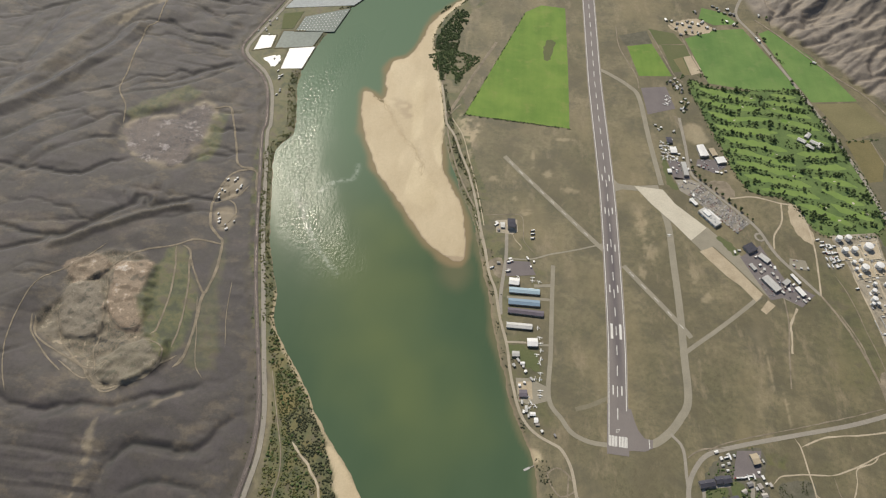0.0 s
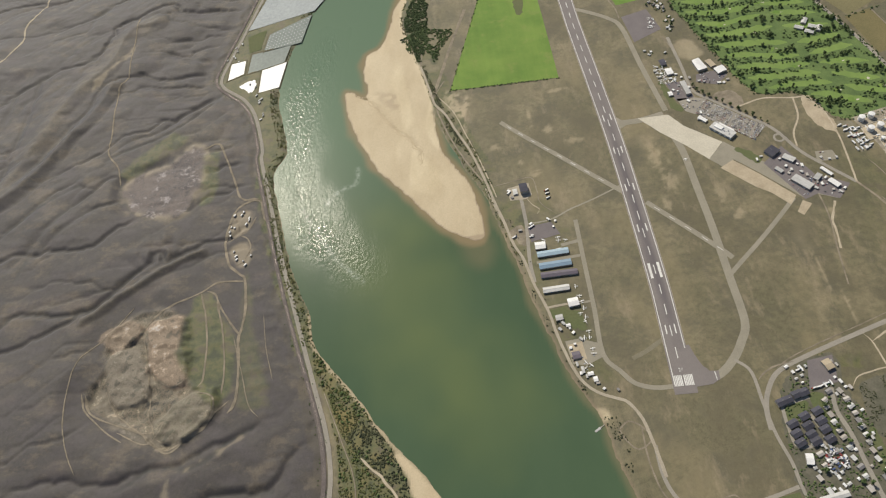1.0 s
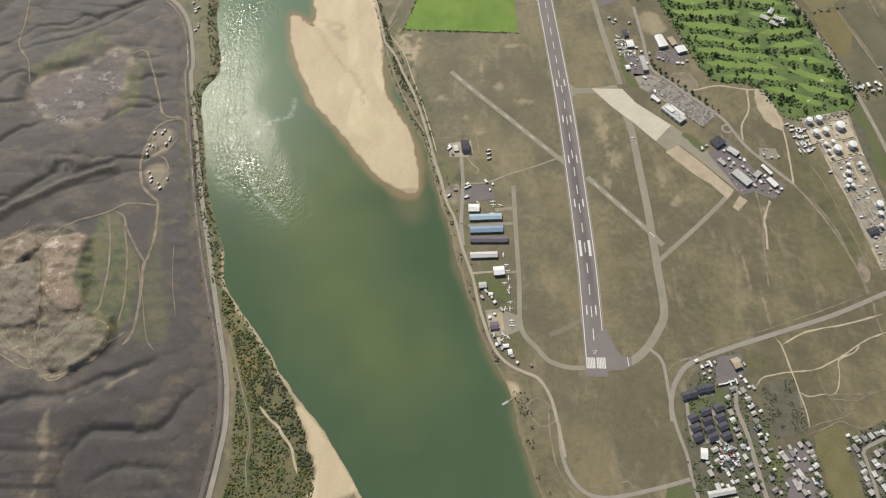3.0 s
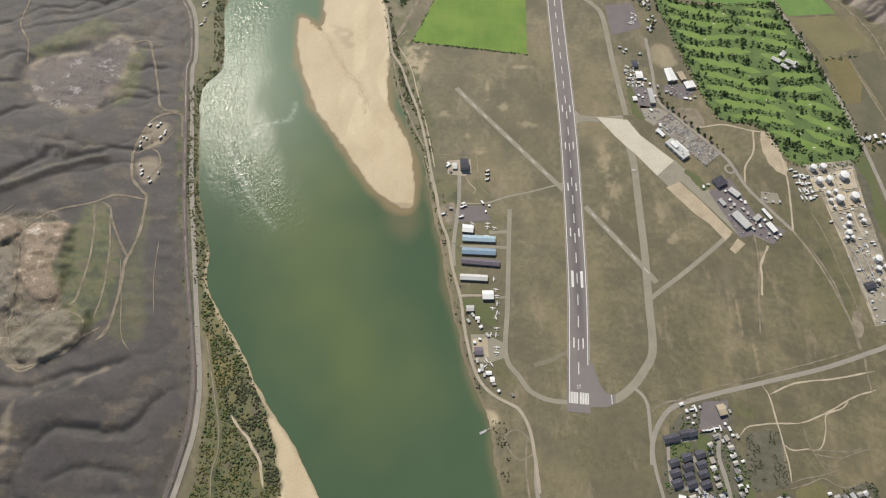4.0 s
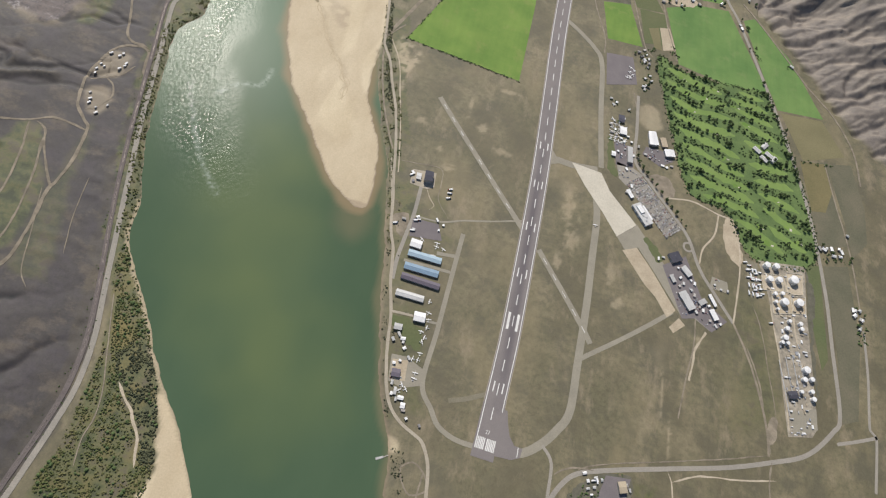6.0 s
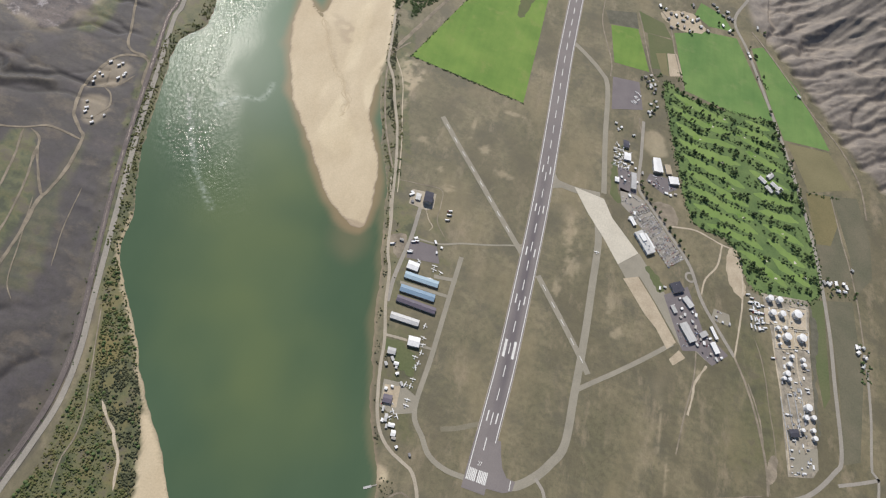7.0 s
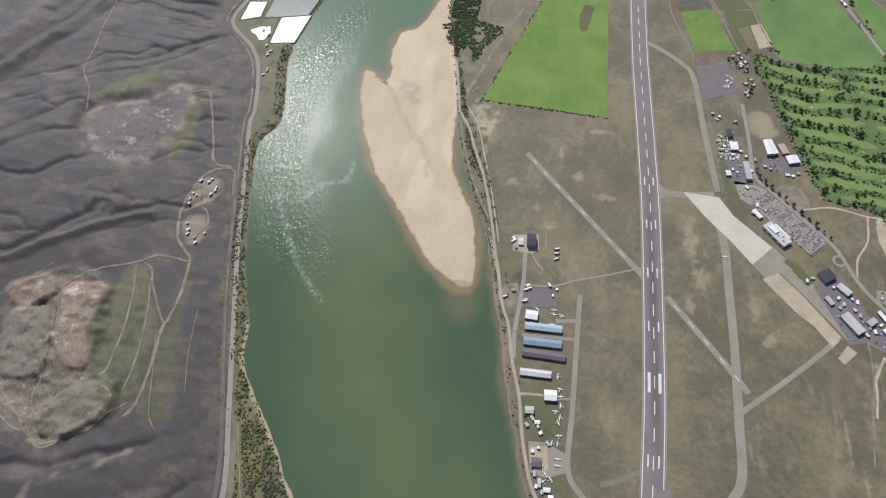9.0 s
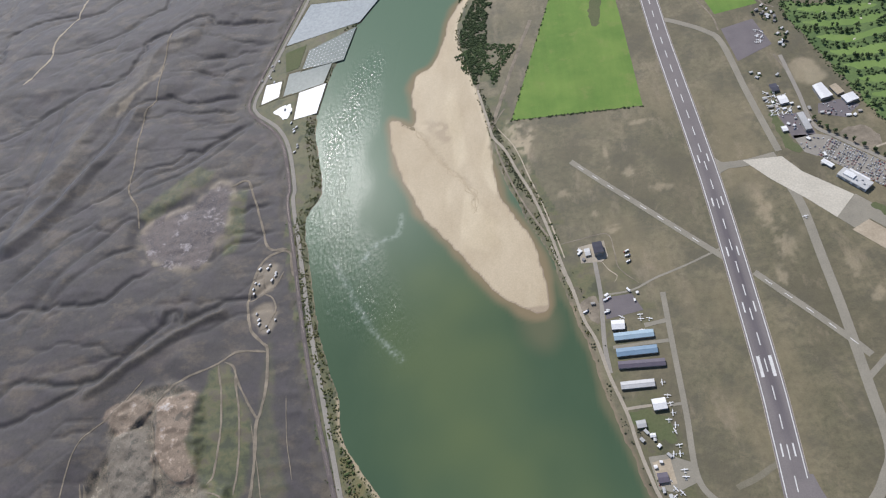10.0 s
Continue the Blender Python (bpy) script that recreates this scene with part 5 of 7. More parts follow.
for pts, lab in ((LANE_B, "narrow farm lane between fields"), (LANE_C, "narrow farm lane past small plots"), (LANE_D, "narrow lane behind airport sheds"), (LANE_E, "dirt lane beside the taxiway")):
    ribbon("farm_lane", pts, 3.5, 0.17 + 0.002 * len(lab), M_TRACK, lab, ragged=0.3)
slab("golf_course", GOLF, 0.12, M_GOLF, "mown green golf course with rows of trees", "golf course", True)

golf = np.array(GOLF, float)
fair = radians(-12)
for k in range(10, 36):
    run = []
    for x in list(range(255, 700, 12)) + [9999]:
        y = 1000.0
        for _ in range(12):
            y = ((k + 0.5) * 46 - 60 * float(lumps(x, y, 150, 15)) + x * math.sin(fair)) / math.cos(fair)
        q = np.array([(x, y)], float)
        if x < 9999 and signed(golf, q[:, 0], q[:, 1])[0] > 13 and not (len(run) > 9 and (x // 12 + k) % 11 == 0):
            run.append((x, y))
        else:
            if len(run) > 4:
                ribbon("fairway", run, 21, 0.16, M_FAIRWAY, "bright mown fairway between rows of trees", "fairway", ragged=0.9, drape=True)
            run = []

ribbon("shore_road", ROAD_S, 9.5, 0.7, M_ROAD, "pale grey road along the river bank")
ribbon("railway_bed", RAIL, 9, 0.8, M_BALLAST, "dark railway bed of ballast beside the road", "railway")
for pts, w, mat, lab in ((TRACK_A, 5.5, M_TRACK, "gravel haul road to the upper pit"), (TRACK_B, 6, M_TRACK, "gravel haul road round the yard"), (TRACK_C, 4, M_TRACK, "dirt terrace track"),
                         (TRACK_D, 4.5, M_TRACK, "dirt track along the lower pit"), (TRACK_E, 4, M_TRACK, "dirt track between terraces"), (TRACK_F, 4, M_TRACK, "faint dirt track on a terrace"),
                         (TRACK_G, 4, M_TRACK, "thin dirt track over the slopes"), (TRACK_H, 6, M_CLAY, "pale track high on the slopes"), (RIM_A, 3, M_TRACK, "narrow dirt track on the pit rim"), (RIM_B, 2.2, M_TRACK, "faint path round the lower pit on the slope"),
                         (RIM_C, 3.5, M_TRACK, "dirt track below the pit fill"), (RIM_D, 3, M_TRACK, "dirt track through the middle of the pit"), (RIM_E, 2, M_TRACK, "faint dirt track beside the terraces"), (TERR_TRACK, 1.6, M_TRACK, "faint worn line on the lowest terrace"), (BANK_PATH, 4.5, M_CLAY, "pale sandy path through the bank shrubs"), (BANK_TRACK_W, 2.2, M_TRACK, "grassy track between road and shrubs")):
    ribbon("dirt_track", pts, w, 0.3 + 0.006 * len(lab), mat, lab, ragged=0.8, pace=3.0, drape=True)
for k, (shift, wide) in enumerate(((0, 3.2), (9, 1.8), (-8, 2.2))):
    strand = [(x + shift * math.sin(1.9 * i + k) + 9 * (lumps(x, y, 12, 99) - 0.5), y + 0.4 * shift) for i, (x, y) in enumerate(curve(BAR_CHANNEL, 18))]
    ribbon("sand_channel", strand, wide, 0.08 + 0.01 * k, M_WETSAND, "thin damp channel winding over the sandbar", "channel", ragged=1.4, pace=3.0, drape=True)
ribbon("levee_road", LEVEE_ROAD, 6, 0.3, M_GRAVEL, "pale gravel road on the river levee", ragged=0.2)
for k, (ring, a, b) in enumerate(((PIT_LOW, 2, 8), (PIT_OLIVE, 2, 6), (PIT_WEST, 1, 7), (QUARRY_S, 6, 11), (PIT_ORANGE, 3, 7))):
    ribbon("dirt_track", (ring + ring)[a:b], (3.0, 2.2, 2.6, 3.4, 2.4)[k], 0.34 + 0.01 * k, M_TRACK, "worn dirt track on the rim of a pit bench", ragged=1.0, pace=3.0, drape=True)
ribbon("levee_track", LEVEE_PATH, 9, 0.25, M_TRACK, "dirt track to the green field", ragged=0.5)
ribbon("levee_track", LEVEE_C, 2.5, 0.21, M_CLAY, "worn pale track beside the levee", ragged=0.9)
for k, pts in enumerate((YARD_LOOP_A, YARD_LOOP_B, YARD_LOOP_C)):
    ribbon("dirt_track", pts, 3.5, 0.3 + 0.02 * k, M_TRACK, "dirt track looping through a site yard", ragged=0.7, pace=3.0, drape=True)
ribbon("levee_track", LEVEE_D, 3.5, 0.23, M_TRACK, "short dirt track to the field corner", ragged=0.6)
ribbon("levee_track", LEVEE_E, 3, 0.23, M_TRACK, "dirt track into the grove", ragged=0.6)
ribbon("levee_track", LEVEE_B, 4, 0.25, M_TRACK, "dirt track on the levee among shrubs", ragged=0.5)
ribbon("hangar_road", GA_ROAD, 8, 0.22, M_ROAD, "grey road behind the hangars")
ribbon("link_track", GA_LINK, 4, 0.20, M_TAXI, "narrow grey track to the runway", ragged=0.3)
ribbon("east_road", EAST_ROAD, 9, 0.30, M_ROAD, "grey two-lane road past fields and tank farm")
ribbon("cross_road", CROSS_ROAD, 7, 0.25, M_ROAD, "grey side road")
ribbon("far_road", FAR_ROAD, 6, 0.25, M_ROAD, "grey lane beside farm yards")
ribbon("bluff_road", HILL_ROAD, 5, 0.6, M_TRACK, "thin road at the foot of the bluffs", ragged=0.3)
ribbon("village_road", TRIBE_ROAD, 6, 0.25, M_ROAD, "grey road past the housing")
ribbon("south_road", SOUTH_ROAD, 7, 0.28, M_ROAD, "grey road near the river bank")
slab("village_ground", VILLAGE, 0.14, M_YARD, "grey-brown trodden ground between the houses", "yard", True)
for k, pts in enumerate((GARDEN_A, GARDEN_B, GARDEN_D)):
    slab("garden", pts, 0.19 + 0.01 * k, M_FIELD4, "rough green garden ground among houses", "garden", True)
for k, pts in enumerate((CLOSE_A, CLOSE_B, CLOSE_C)):
    ribbon("close_street", pts, 6, 0.24 + 0.02 * k, M_ROAD, "narrow grey street between townhouses")
slab("scrub_ground", SCRUB_PATCH, 0.13, M_YARD, "dark scrubby ground behind the houses", "scrub", True)
slab("village_ground", EAST_GROUND, 0.14, M_YARD, "grey-brown trodden ground between far houses", "yard", True)
ribbon("house_street", EAST_STREET, 6, 0.25, M_ROAD, "grey street through the far housing")
slab("paved_lot", YARD_E, 0.22, M_DARK, "grey turning yard between houses", "lot", True)
slab("paved_lot", YARD_F, 0.23, M_DARK, "grey turning yard at the street end", "lot", True)
ribbon("house_street", HOUSE_ROAD, 8, 0.26, M_ROAD, "grey street between the houses")
ribbon("terminal_road", TERM_ROAD, 8, 0.28, M_ROAD, "grey road behind the terminal")
ribbon("roundabout", ROUNDABOUT, 5, 0.33, M_ROAD, "small grey roundabout behind the terminal")
ribbon("clay_track", GULLY_PATH, 4.5, 0.19, M_CLAY, "pale eroded gully beside the service yard", ragged=1.2)
ribbon("tank_track", TANK_TRACK, 5, 0.22, M_TRACK, "gravel track past the tank farm", ragged=0.3)
for k, (pts, w) in enumerate(((TR_A, 2.6), (TR_B, 2.6), (TR_C, 2.8), (TR_D, 2.2), (TR_E, 2), (TR_F, 2.2), (TR_G, 2), (BRAKE, 1.6), (LANE_A, 3), (VERGE, 2.2), (TANK_PATH, 3), (SPUR, 3), (TR_H, 1.8), (TR_I, 2.2), (TR_J, 1.5), (TR_K, 1.5))):
    ribbon("clay_track", pts, w, 0.15 + 0.02 * k, M_CLAY if k < 4 else M_TRACK, "pale worn clay track in the grass", ragged=1.3, pace=3.5, drape=True)

ribbon("runway", RUNWAY, 43, 0.30, M_RUNWAY, "long grey asphalt runway with white markings", "runway", pace=30)
ribbon("taxiway", TAXI, 16, 0.24, M_TAXI, "worn grey asphalt taxiway", "taxiway")
ribbon("taxiway", TAXI_N, 13, 0.25, M_TAXI, "worn grey asphalt taxiway beside the runway", "taxiway")
ribbon("taxiway", TAXI_AP, 17, 0.26, M_TAXI, "short asphalt taxiway to the apron", "taxiway")
ribbon("taxiway", TAXI_LINK, 9.5, 0.26, M_TAXI, "pale asphalt taxiway to the south apron", "taxiway")
ribbon("taxiway", GA_TAXI, 9.5, 0.26, M_TAXI, "pale asphalt taxiway past the hangars", "taxiway")
ribbon("old_runway", OLD_W, 12, 0.22, M_TAXI, "disused pale runway strip", "old runway")
ribbon("old_runway", OLD_E, 12, 0.22, M_TAXI, "disused pale runway strip", "old runway")
slab("runway_end", [(8, 122), (40, 123), (56, 131), (58, 148), (42, 150), (31, 164), (24, 186), (19, 210), (12, 210)], 0.28, M_RUNWAY, "grey asphalt turning pad at the runway end", "runway")
slab("apron", APRON, 0.34, M_CONC, "pale concrete aircraft apron", "apron")
slab("apron", APRON_S, 0.27, M_TAXI, "grey asphalt apron with parked cars", "apron")
slab("apron", APRON_TAN, 0.31, M_TAN, "stripped tan earth beside the apron", "earthwork")
slab("earth_pad", PAD_TAN, 0.2, M_TAN, "small tan earth pad", "earthwork")
slab("car_park", PARKING, 0.30, M_ROAD, "grey asphalt car park full of cars", "car park")
slab("tank_yard", TANK_YARD, 0.22, M_TANKYARD, "gravel yard of the tank farm", "yard")
slab("lawn", LAWN_A, 0.3, M_FIELD4, "small green lawn beside the terminal", "lawn", True)
slab("clay_pad", CLAY_PAD, 0.2, M_TAN, "scraped tan clay below the trees", "earthwork", True)
slab("apron", APRON_N, 0.24, M_DARK, "dark asphalt apron for parked aircraft", "apron")
for pts, mat, lab in ((LOT_A, M_DARK, "dark asphalt lot between sheds"), (LOT_B, M_DARK, "dark asphalt lot beside white hangars"), (LOT_C, M_TAXI, "grey asphalt lot"),
                      (LOT_D, M_DARK, "asphalt yard between service buildings"), (LOT_E, M_ROAD, "small car park with parked cars"), (GA_PAD, M_DARK, "dark asphalt tie-down pad"),
                      (GA_APRON, M_TAXI, "grey asphalt apron with light aircraft"), (GA_YARD, M_GRAVEL, "gravel yard round the tower")):
    slab("paved_lot", pts, 0.23 if pts is not LOT_D else 0.29, mat, lab, "lot")
slab("lawn", [(152, 935), (163, 935), (174, 868), (184, 828), (160, 836), (153, 880)], 0.22, M_FIELD4, "green verge between taxiway and car park", "lawn", True)
slab("lawn", GA_LAWN, 0.2, M_FIELD4, "rough green lawn among small buildings", "lawn", True)
slab("earth_yard", MOUND_YARD, 0.2, M_TRACK, "bare earth yard with heaps", "earthwork", True)
for k, (pts, w) in enumerate(((BANK_LOOP, 3), (BANK_TRACK, 3), (BANK_TRACK_B, 4), (SHED_TRACK, 2.5), (CROSS_TRACK, 9))):
    ribbon("bank_track", pts, w, 0.14 + 0.015 * k, M_TRACK if k < 4 else M_FADED, "worn pale track on the dry bank" if k < 4 else "faded asphalt link to the runway", ragged=0.5)
slab("paddock", PADDOCK, 0.2, M_FIELD4, "green paddock beside the road", "field")
slab("fallow_field", FALLOW, 0.15, M_FALLOW, "dull green fallow field beside the lane", "field")
slab("meadow", MEADOW, 0.15, M_MEADOW, "pale dry meadow below the houses", "field", True)
for pts, w, mat, lab in ((STRIP_A, 7, M_TAXI, "asphalt strip between hangars"), (STRIP_B, 5, M_GRAVEL, "gravel strip to a hangar"), (STRIP_C, 5, M_TAXI, "asphalt link to the taxiway"),
                         (STRIP_D, 8, M_TAXI, "asphalt link past parked aircraft"), (CLAY_A, 4, M_CLAY, "pale clay track along the golf course"), (CLAY_B, 4, M_CLAY, "pale clay track"),
                         (CLAY_C, 4, M_CLAY, "pale clay track beside the scraped pad"), (CLAY_D, 3, M_TRACK, "faint worn track in the grass")):
    ribbon("track", pts, w, 0.15 + 0.004 * len(lab), mat, lab, ragged=0.4)
slab("taxiway_fillet", FILLET_A, 0.29, M_TAXI, "widened asphalt mouth of a taxiway", "taxiway")
for pts, lab in ((TANK_PAD_A, "pale bunded pad below four tanks"), (TANK_PAD_B, "pale bunded pad below a large tank"), (TANK_PAD_C, "tan bunded pad below several tanks"), (TANK_PAD_D, "tan bunded pad below a tank")):
    slab("tank_pad", pts, 0.26, M_TAN if "tan " in lab else M_CLAY, lab, "pad")
slab("trailer_pad", TRAILER_PAD, 0.18, M_FADED, "brown gravel pad with parked trailers", "lot")
slab("weedy_edge", DARK_EDGE, 0.25, M_YARD, "dark weedy bank beside the tank yard", "verge", True)
ribbon("pipe_road", PIPE_ROAD, 4, 0.30, M_CLAY, "pale pipe road between tank bunds", ragged=0.2)
ribbon("yard_edge", YARD_EDGE, 3, 0.29, M_CLAY, "pale kerb track along the tank yard", ragged=0.4)
ribbon("dirt_track", TANK_TRAIL, 2, 0.2, M_TRACK, "thin dirt trail beside the tank yard", ragged=1.0, drape=True)
slab("clay_patch", CLAY_SPOT, 0.17, M_TRACK, "bare pale clay patch beside the road", "earthwork", True)
slab("stubble_field", OCHRE_FIELD, 0.17, M_OCHRE, "yellow-ochre stubble plot beside the lane", "field")
slab("fallow_field", PLOT_D, 0.16, M_FALLOW, "dull green plot beside farm sheds", "field")
slab("fallow_field", PLOT_E, 0.16, M_FALLOW, "dry brown-green plot beyond the lane", "field")
ribbon("farm_lane", EAST_LANE, 3.5, 0.24, M_TRACK, "pale farm lane between plots", ragged=0.3)
slab("apron", CLUB_PAD, 0.29, M_TAN, "pale brown forecourt of the flying club", "apron")
ribbon("dirt_track", TOWER_PATH, 2.2, 0.2, M_CLAY, "forked pale path beside the control building", ragged=0.9, drape=True)
ribbon("dirt_track", TOWER_TRACK, 2.2, 0.19, M_TRACK, "worn track round the control building", ragged=0.8, drape=True)
ribbon("bank_track", BANK_LANE, 4, 0.2, M_GRAVEL, "narrow gravel lane on the bank", ragged=0.4)
slab("earth_yard", GA_BARE, 0.21, M_TRACK, "bare earth yard beside the hangar road", "earthwork", True)
slab("tank_lot", TANK_LOT, 0.27, M_TAXI, "grey asphalt loading lot of the tank farm", "lot")
slab("school_yard", POOLYARD, 0.22, M_DARK, "dark asphalt yard with parked buses", "yard")
for pts, mat, lab in ((POND_A, M_POND2, "large grey treatment pond"), (POND_B, M_POND, "treatment pond with rows of aerators"), (POND_C, M_POND, "grey-green treatment pond"),
                      (POND_D, M_LINER, "pond under a white cover"), (POND_E, M_LINER, "large pond under a white cover")):
    slab("pond", pts, 0.8, mat, lab, "pond")
for k, pts in enumerate((POND_A, POND_B, POND_C, POND_D, POND_E)):
    ribbon("pond_berm", pts + pts[:1], 7, 0.86 + 0.01 * k, M_BERM, "low weedy earth berm round a treatment pond", "berm", ragged=0.4, smooth=False)
slab("weedy_plot", PLOT_OLIVE, 0.6, M_FIELD4, "rough olive plot beside the treatment ponds", "field")
slab("pond", PAD_WHITE, 0.8, M_LINER, "small pale lined basin beside the road", "pond", True)
slab("crop_gap", FIELD_HOLE, 0.16, M_FIELD4, "bare weedy hollow in the green crop", "field", True)

# ---------------------------------------------------------------- runway markings
runway_ob = bpy.data.objects["runway"]
run_c = curve(RUNWAY, 5)


def on_runway(y, side=0.0):
    """Place and heading on the runway at y, that many metres to the right of its middle."""
    x = float(np.interp(y, run_c[:, 1], run_c[:, 0]))
    dx = float(np.interp(y + 5, run_c[:, 1], run_c[:, 0])) - x
    return x + side, y - side * dx / 5, math.degrees(math.atan2(5, dx))


def mark(name, y, side, length, width, lift=0.36):
    x, yy, a = on_runway(y, side)
    part(name, joined_boxes(name, [(x, yy, lift, length, width, 0.05, a)], M_PAINT), runway_ob)


for k in range(37):
    mark("centre_stripe", 197 + 48.7 * k, 0, 24, 1.7)
for i in range(12):
    mark("threshold_bar", 138.5, (-17.4 if i < 6 else 2.6) + (i % 6) * 2.96, 22, 2.1)
for y in (249, 503, 621, 738, 850):
    for s in (-1, 1):
        mark("touchdown_bar", y, s * 9, 21, 2.4)
for s in (-1, 1):
    mark("aiming_bar", 390, s * 9.5, 38, 5.2)
    for name, off, wide, y0 in (("edge_line", 17.6, 1.5, 150 if s < 0 else 205), ("shoulder_line", 20.9, 0.9, 215)):
        ys = np.arange(y0, 1960, 20.0)
        pts = [on_runway(v, s * off)[:2] for v in ys]
        ob = ribbon(name, pts, wide, 0.36, M_PAINT if off < 20 else M_GRAVEL, "", pace=20)
        ob.parent = runway_ob
        for key in ("category", "label", "kind"):
            if key in ob:
                del ob[key]
digits = bpy.data.curves.new("runway_number", "FONT")
digits.body, digits.size, digits.align_x = "27", 10.5, "CENTER"
digits.materials.append(M_PAINT)
num = part("runway_number", digits, runway_ob, "white painted number 27")
num.location, num.scale = (*on_runway(157)[:2], 0.40), (0.8, 1, 1)
for line in (OLD_W, OLD_E):
    c = curve(line, 5)
    boxes = []
    for k in range(6, len(c) - 6, 8):
        d = c[k + 1] - c[k]
        boxes.append((c[k][0], c[k][1], 0.30, 15, 1.3, 0.06, math.degrees(math.atan2(d[1], d[0]))))
    ob = part("faded_dash", joined_boxes("faded_dash", boxes, M_PAINT), bpy.data.objects["old_runway" if line is OLD_W else "old_runway.001"])
hold = part("holding_line", joined_boxes("holding_line", [(50, 139, 0.33, 1.4, 18, 0.05, 0)], M_PAINT), bpy.data.objects["runway_end"])

# concrete panels of the apron
apron_ob = bpy.data.objects["apron"]
ap = np.array(APRON, float)
ax_l = (ap[3] - ap[0]) / np.hypot(*(ap[3] - ap[0]))
ax_w = np.array((-ax_l[1], ax_l[0]))
panel_me = joined_boxes("concrete_panel", [(0, 0, 0, 11.3, 11.3, 0.1, math.degrees(math.atan2(ax_l[1], ax_l[0])))], M_CONC)
for i in range(-2, 22):
    for j in range(-6, 8):
        q = ap[0] + ax_l * (i + 0.5) * 11.5 + ax_w * (j + 0.5) * 11.5
        if signed(ap, q[:1], q[1:])[0] > 6.5:
            part("concrete_panel", panel_me, apron_ob).location = (q[0], q[1], 0.40)

# rails on the bed
rail_bed = bpy.data.objects["railway_bed"]
for s in (-0.8, 0.8):
    c = curve(RAIL, 12)
    d = np.gradient(c, axis=0)
    n = np.stack([-d[:, 1], d[:, 0]], 1) / np.hypot(d[:, 0], d[:, 1])[:, None]
    ob = ribbon("rail", c + n * s, 0.25, 1.15, M_STEEL, "", smooth=False)
    ob.parent = rail_bed
    for key in ("category", "label", "kind"):
        if key in ob:
            del ob[key]


# ---------------------------------------------------------------- things
def thing(name, x, y, label, category, group="", turn=0.0, z=None):
    e = new(name)
    e.matrix_basis = pose(x, y, float(ground_z(x, y)) + 0.1 if z is None else z, 0, 0, turn)
    return tagged(e, label, category, group)


def prism(l, w, h0, rise, over=0.4, thick=0.35):
    """A gable roof along x, with thickness."""
    a, b = l / 2 + over, w / 2 + over
    v = [(-a, -b, h0), (a, -b, h0), (a, 0, h0 + rise), (-a, 0, h0 + rise), (-a, b, h0), (a, b, h0)]
    v += [(x, y, z + thick) for x, y, z in v]
    f = [(6, 7, 8, 9), (9, 8, 11, 10), (1, 0, 3, 2), (2, 3, 4, 5), (0, 1, 7, 6), (5, 4, 10, 11), (0, 6, 9, 3), (3, 9, 10, 4), (1, 2, 8, 7), (2, 5, 11, 8)]
    return v, f


def walls(l, w, h, rise):
    a, b = l / 2, w / 2
    v = [(-a, -b, -0.5), (a, -b, -0.5), (a, b, -0.5), (-a, b, -0.5), (-a, -b, h), (a, -b, h), (a, b, h), (-a, b, h), (-a, 0, h + rise), (a, 0, h + rise)]
    return v, [(0, 1, 5, 4), (2, 3, 7, 6), (1, 2, 6, 9, 5), (3, 0, 4, 8, 7), (4, 5, 9, 8), (8, 9, 6, 7)]


def wedge(l, w, z0, z1, top, shift=0.0):
    a, b = l / 2, w / 2
    c = a * top
    v = [(-a, -b, z0), (a, -b, z0), (a, b, z0), (-a, b, z0), (-c + shift, -b * 0.9, z1), (c + shift, -b * 0.9, z1), (c + shift, b * 0.9, z1), (-c + shift, b * 0.9, z1)]
    return v, [(3, 2, 1, 0), (4, 5, 6, 7), (0, 1, 5, 4), (1, 2, 6, 5), (2, 3, 7, 6), (3, 0, 4, 7)]


def building(name, x, y, l, w, turn, h, rise, roof, label, category, group="", wall=None, doors=1, windows=2, vents=0):
    e = thing(name, x, y, label, category, group, turn)
    v, f = walls(l, w, h, rise)
    part("wall", mesh_of("wall", v, f, wall or M_WALL), e)
    v, f = prism(l, w, h, rise)
    r = part("roof", mesh_of("roof", v, f, roof), e)
    if l > 20:
        ribs = [(-l / 2 + (k + 0.5) * l / 6, 0, h + rise + 0.45, 0.35, 0.9, 0.25, 0) for k in range(6)]
        part("ridge_cap", joined_boxes("ridge_cap", [(0, 0, h + rise + 0.36, l + 0.6, 0.7, 0.14, 0)], roof), r)
        for rb in ribs[:vents]:
            part("vent", joined_boxes("vent", [rb], M_DOOR), r)
    for k in range(doors):
        dw = min(l / (doors + 0.6) * 0.75, 9)
        part("door", joined_boxes("door", [(-l / 2 + (k + 0.5) * l / doors, -w / 2 - 0.05, h * 0.4, dw if l > 16 else 1.1, 0.12, h * 0.8 if l > 16 else 2.0, 0)], M_DOOR), e)
    for k in range(windows):
        part("window", joined_boxes("window", [(-l / 2 + (k + 0.5) * l / windows, w / 2 + 0.05, h * 0.55, min(1.6, l / windows * 0.5), 0.1, 1.2, 0)], M_GLASS), e)
    return e


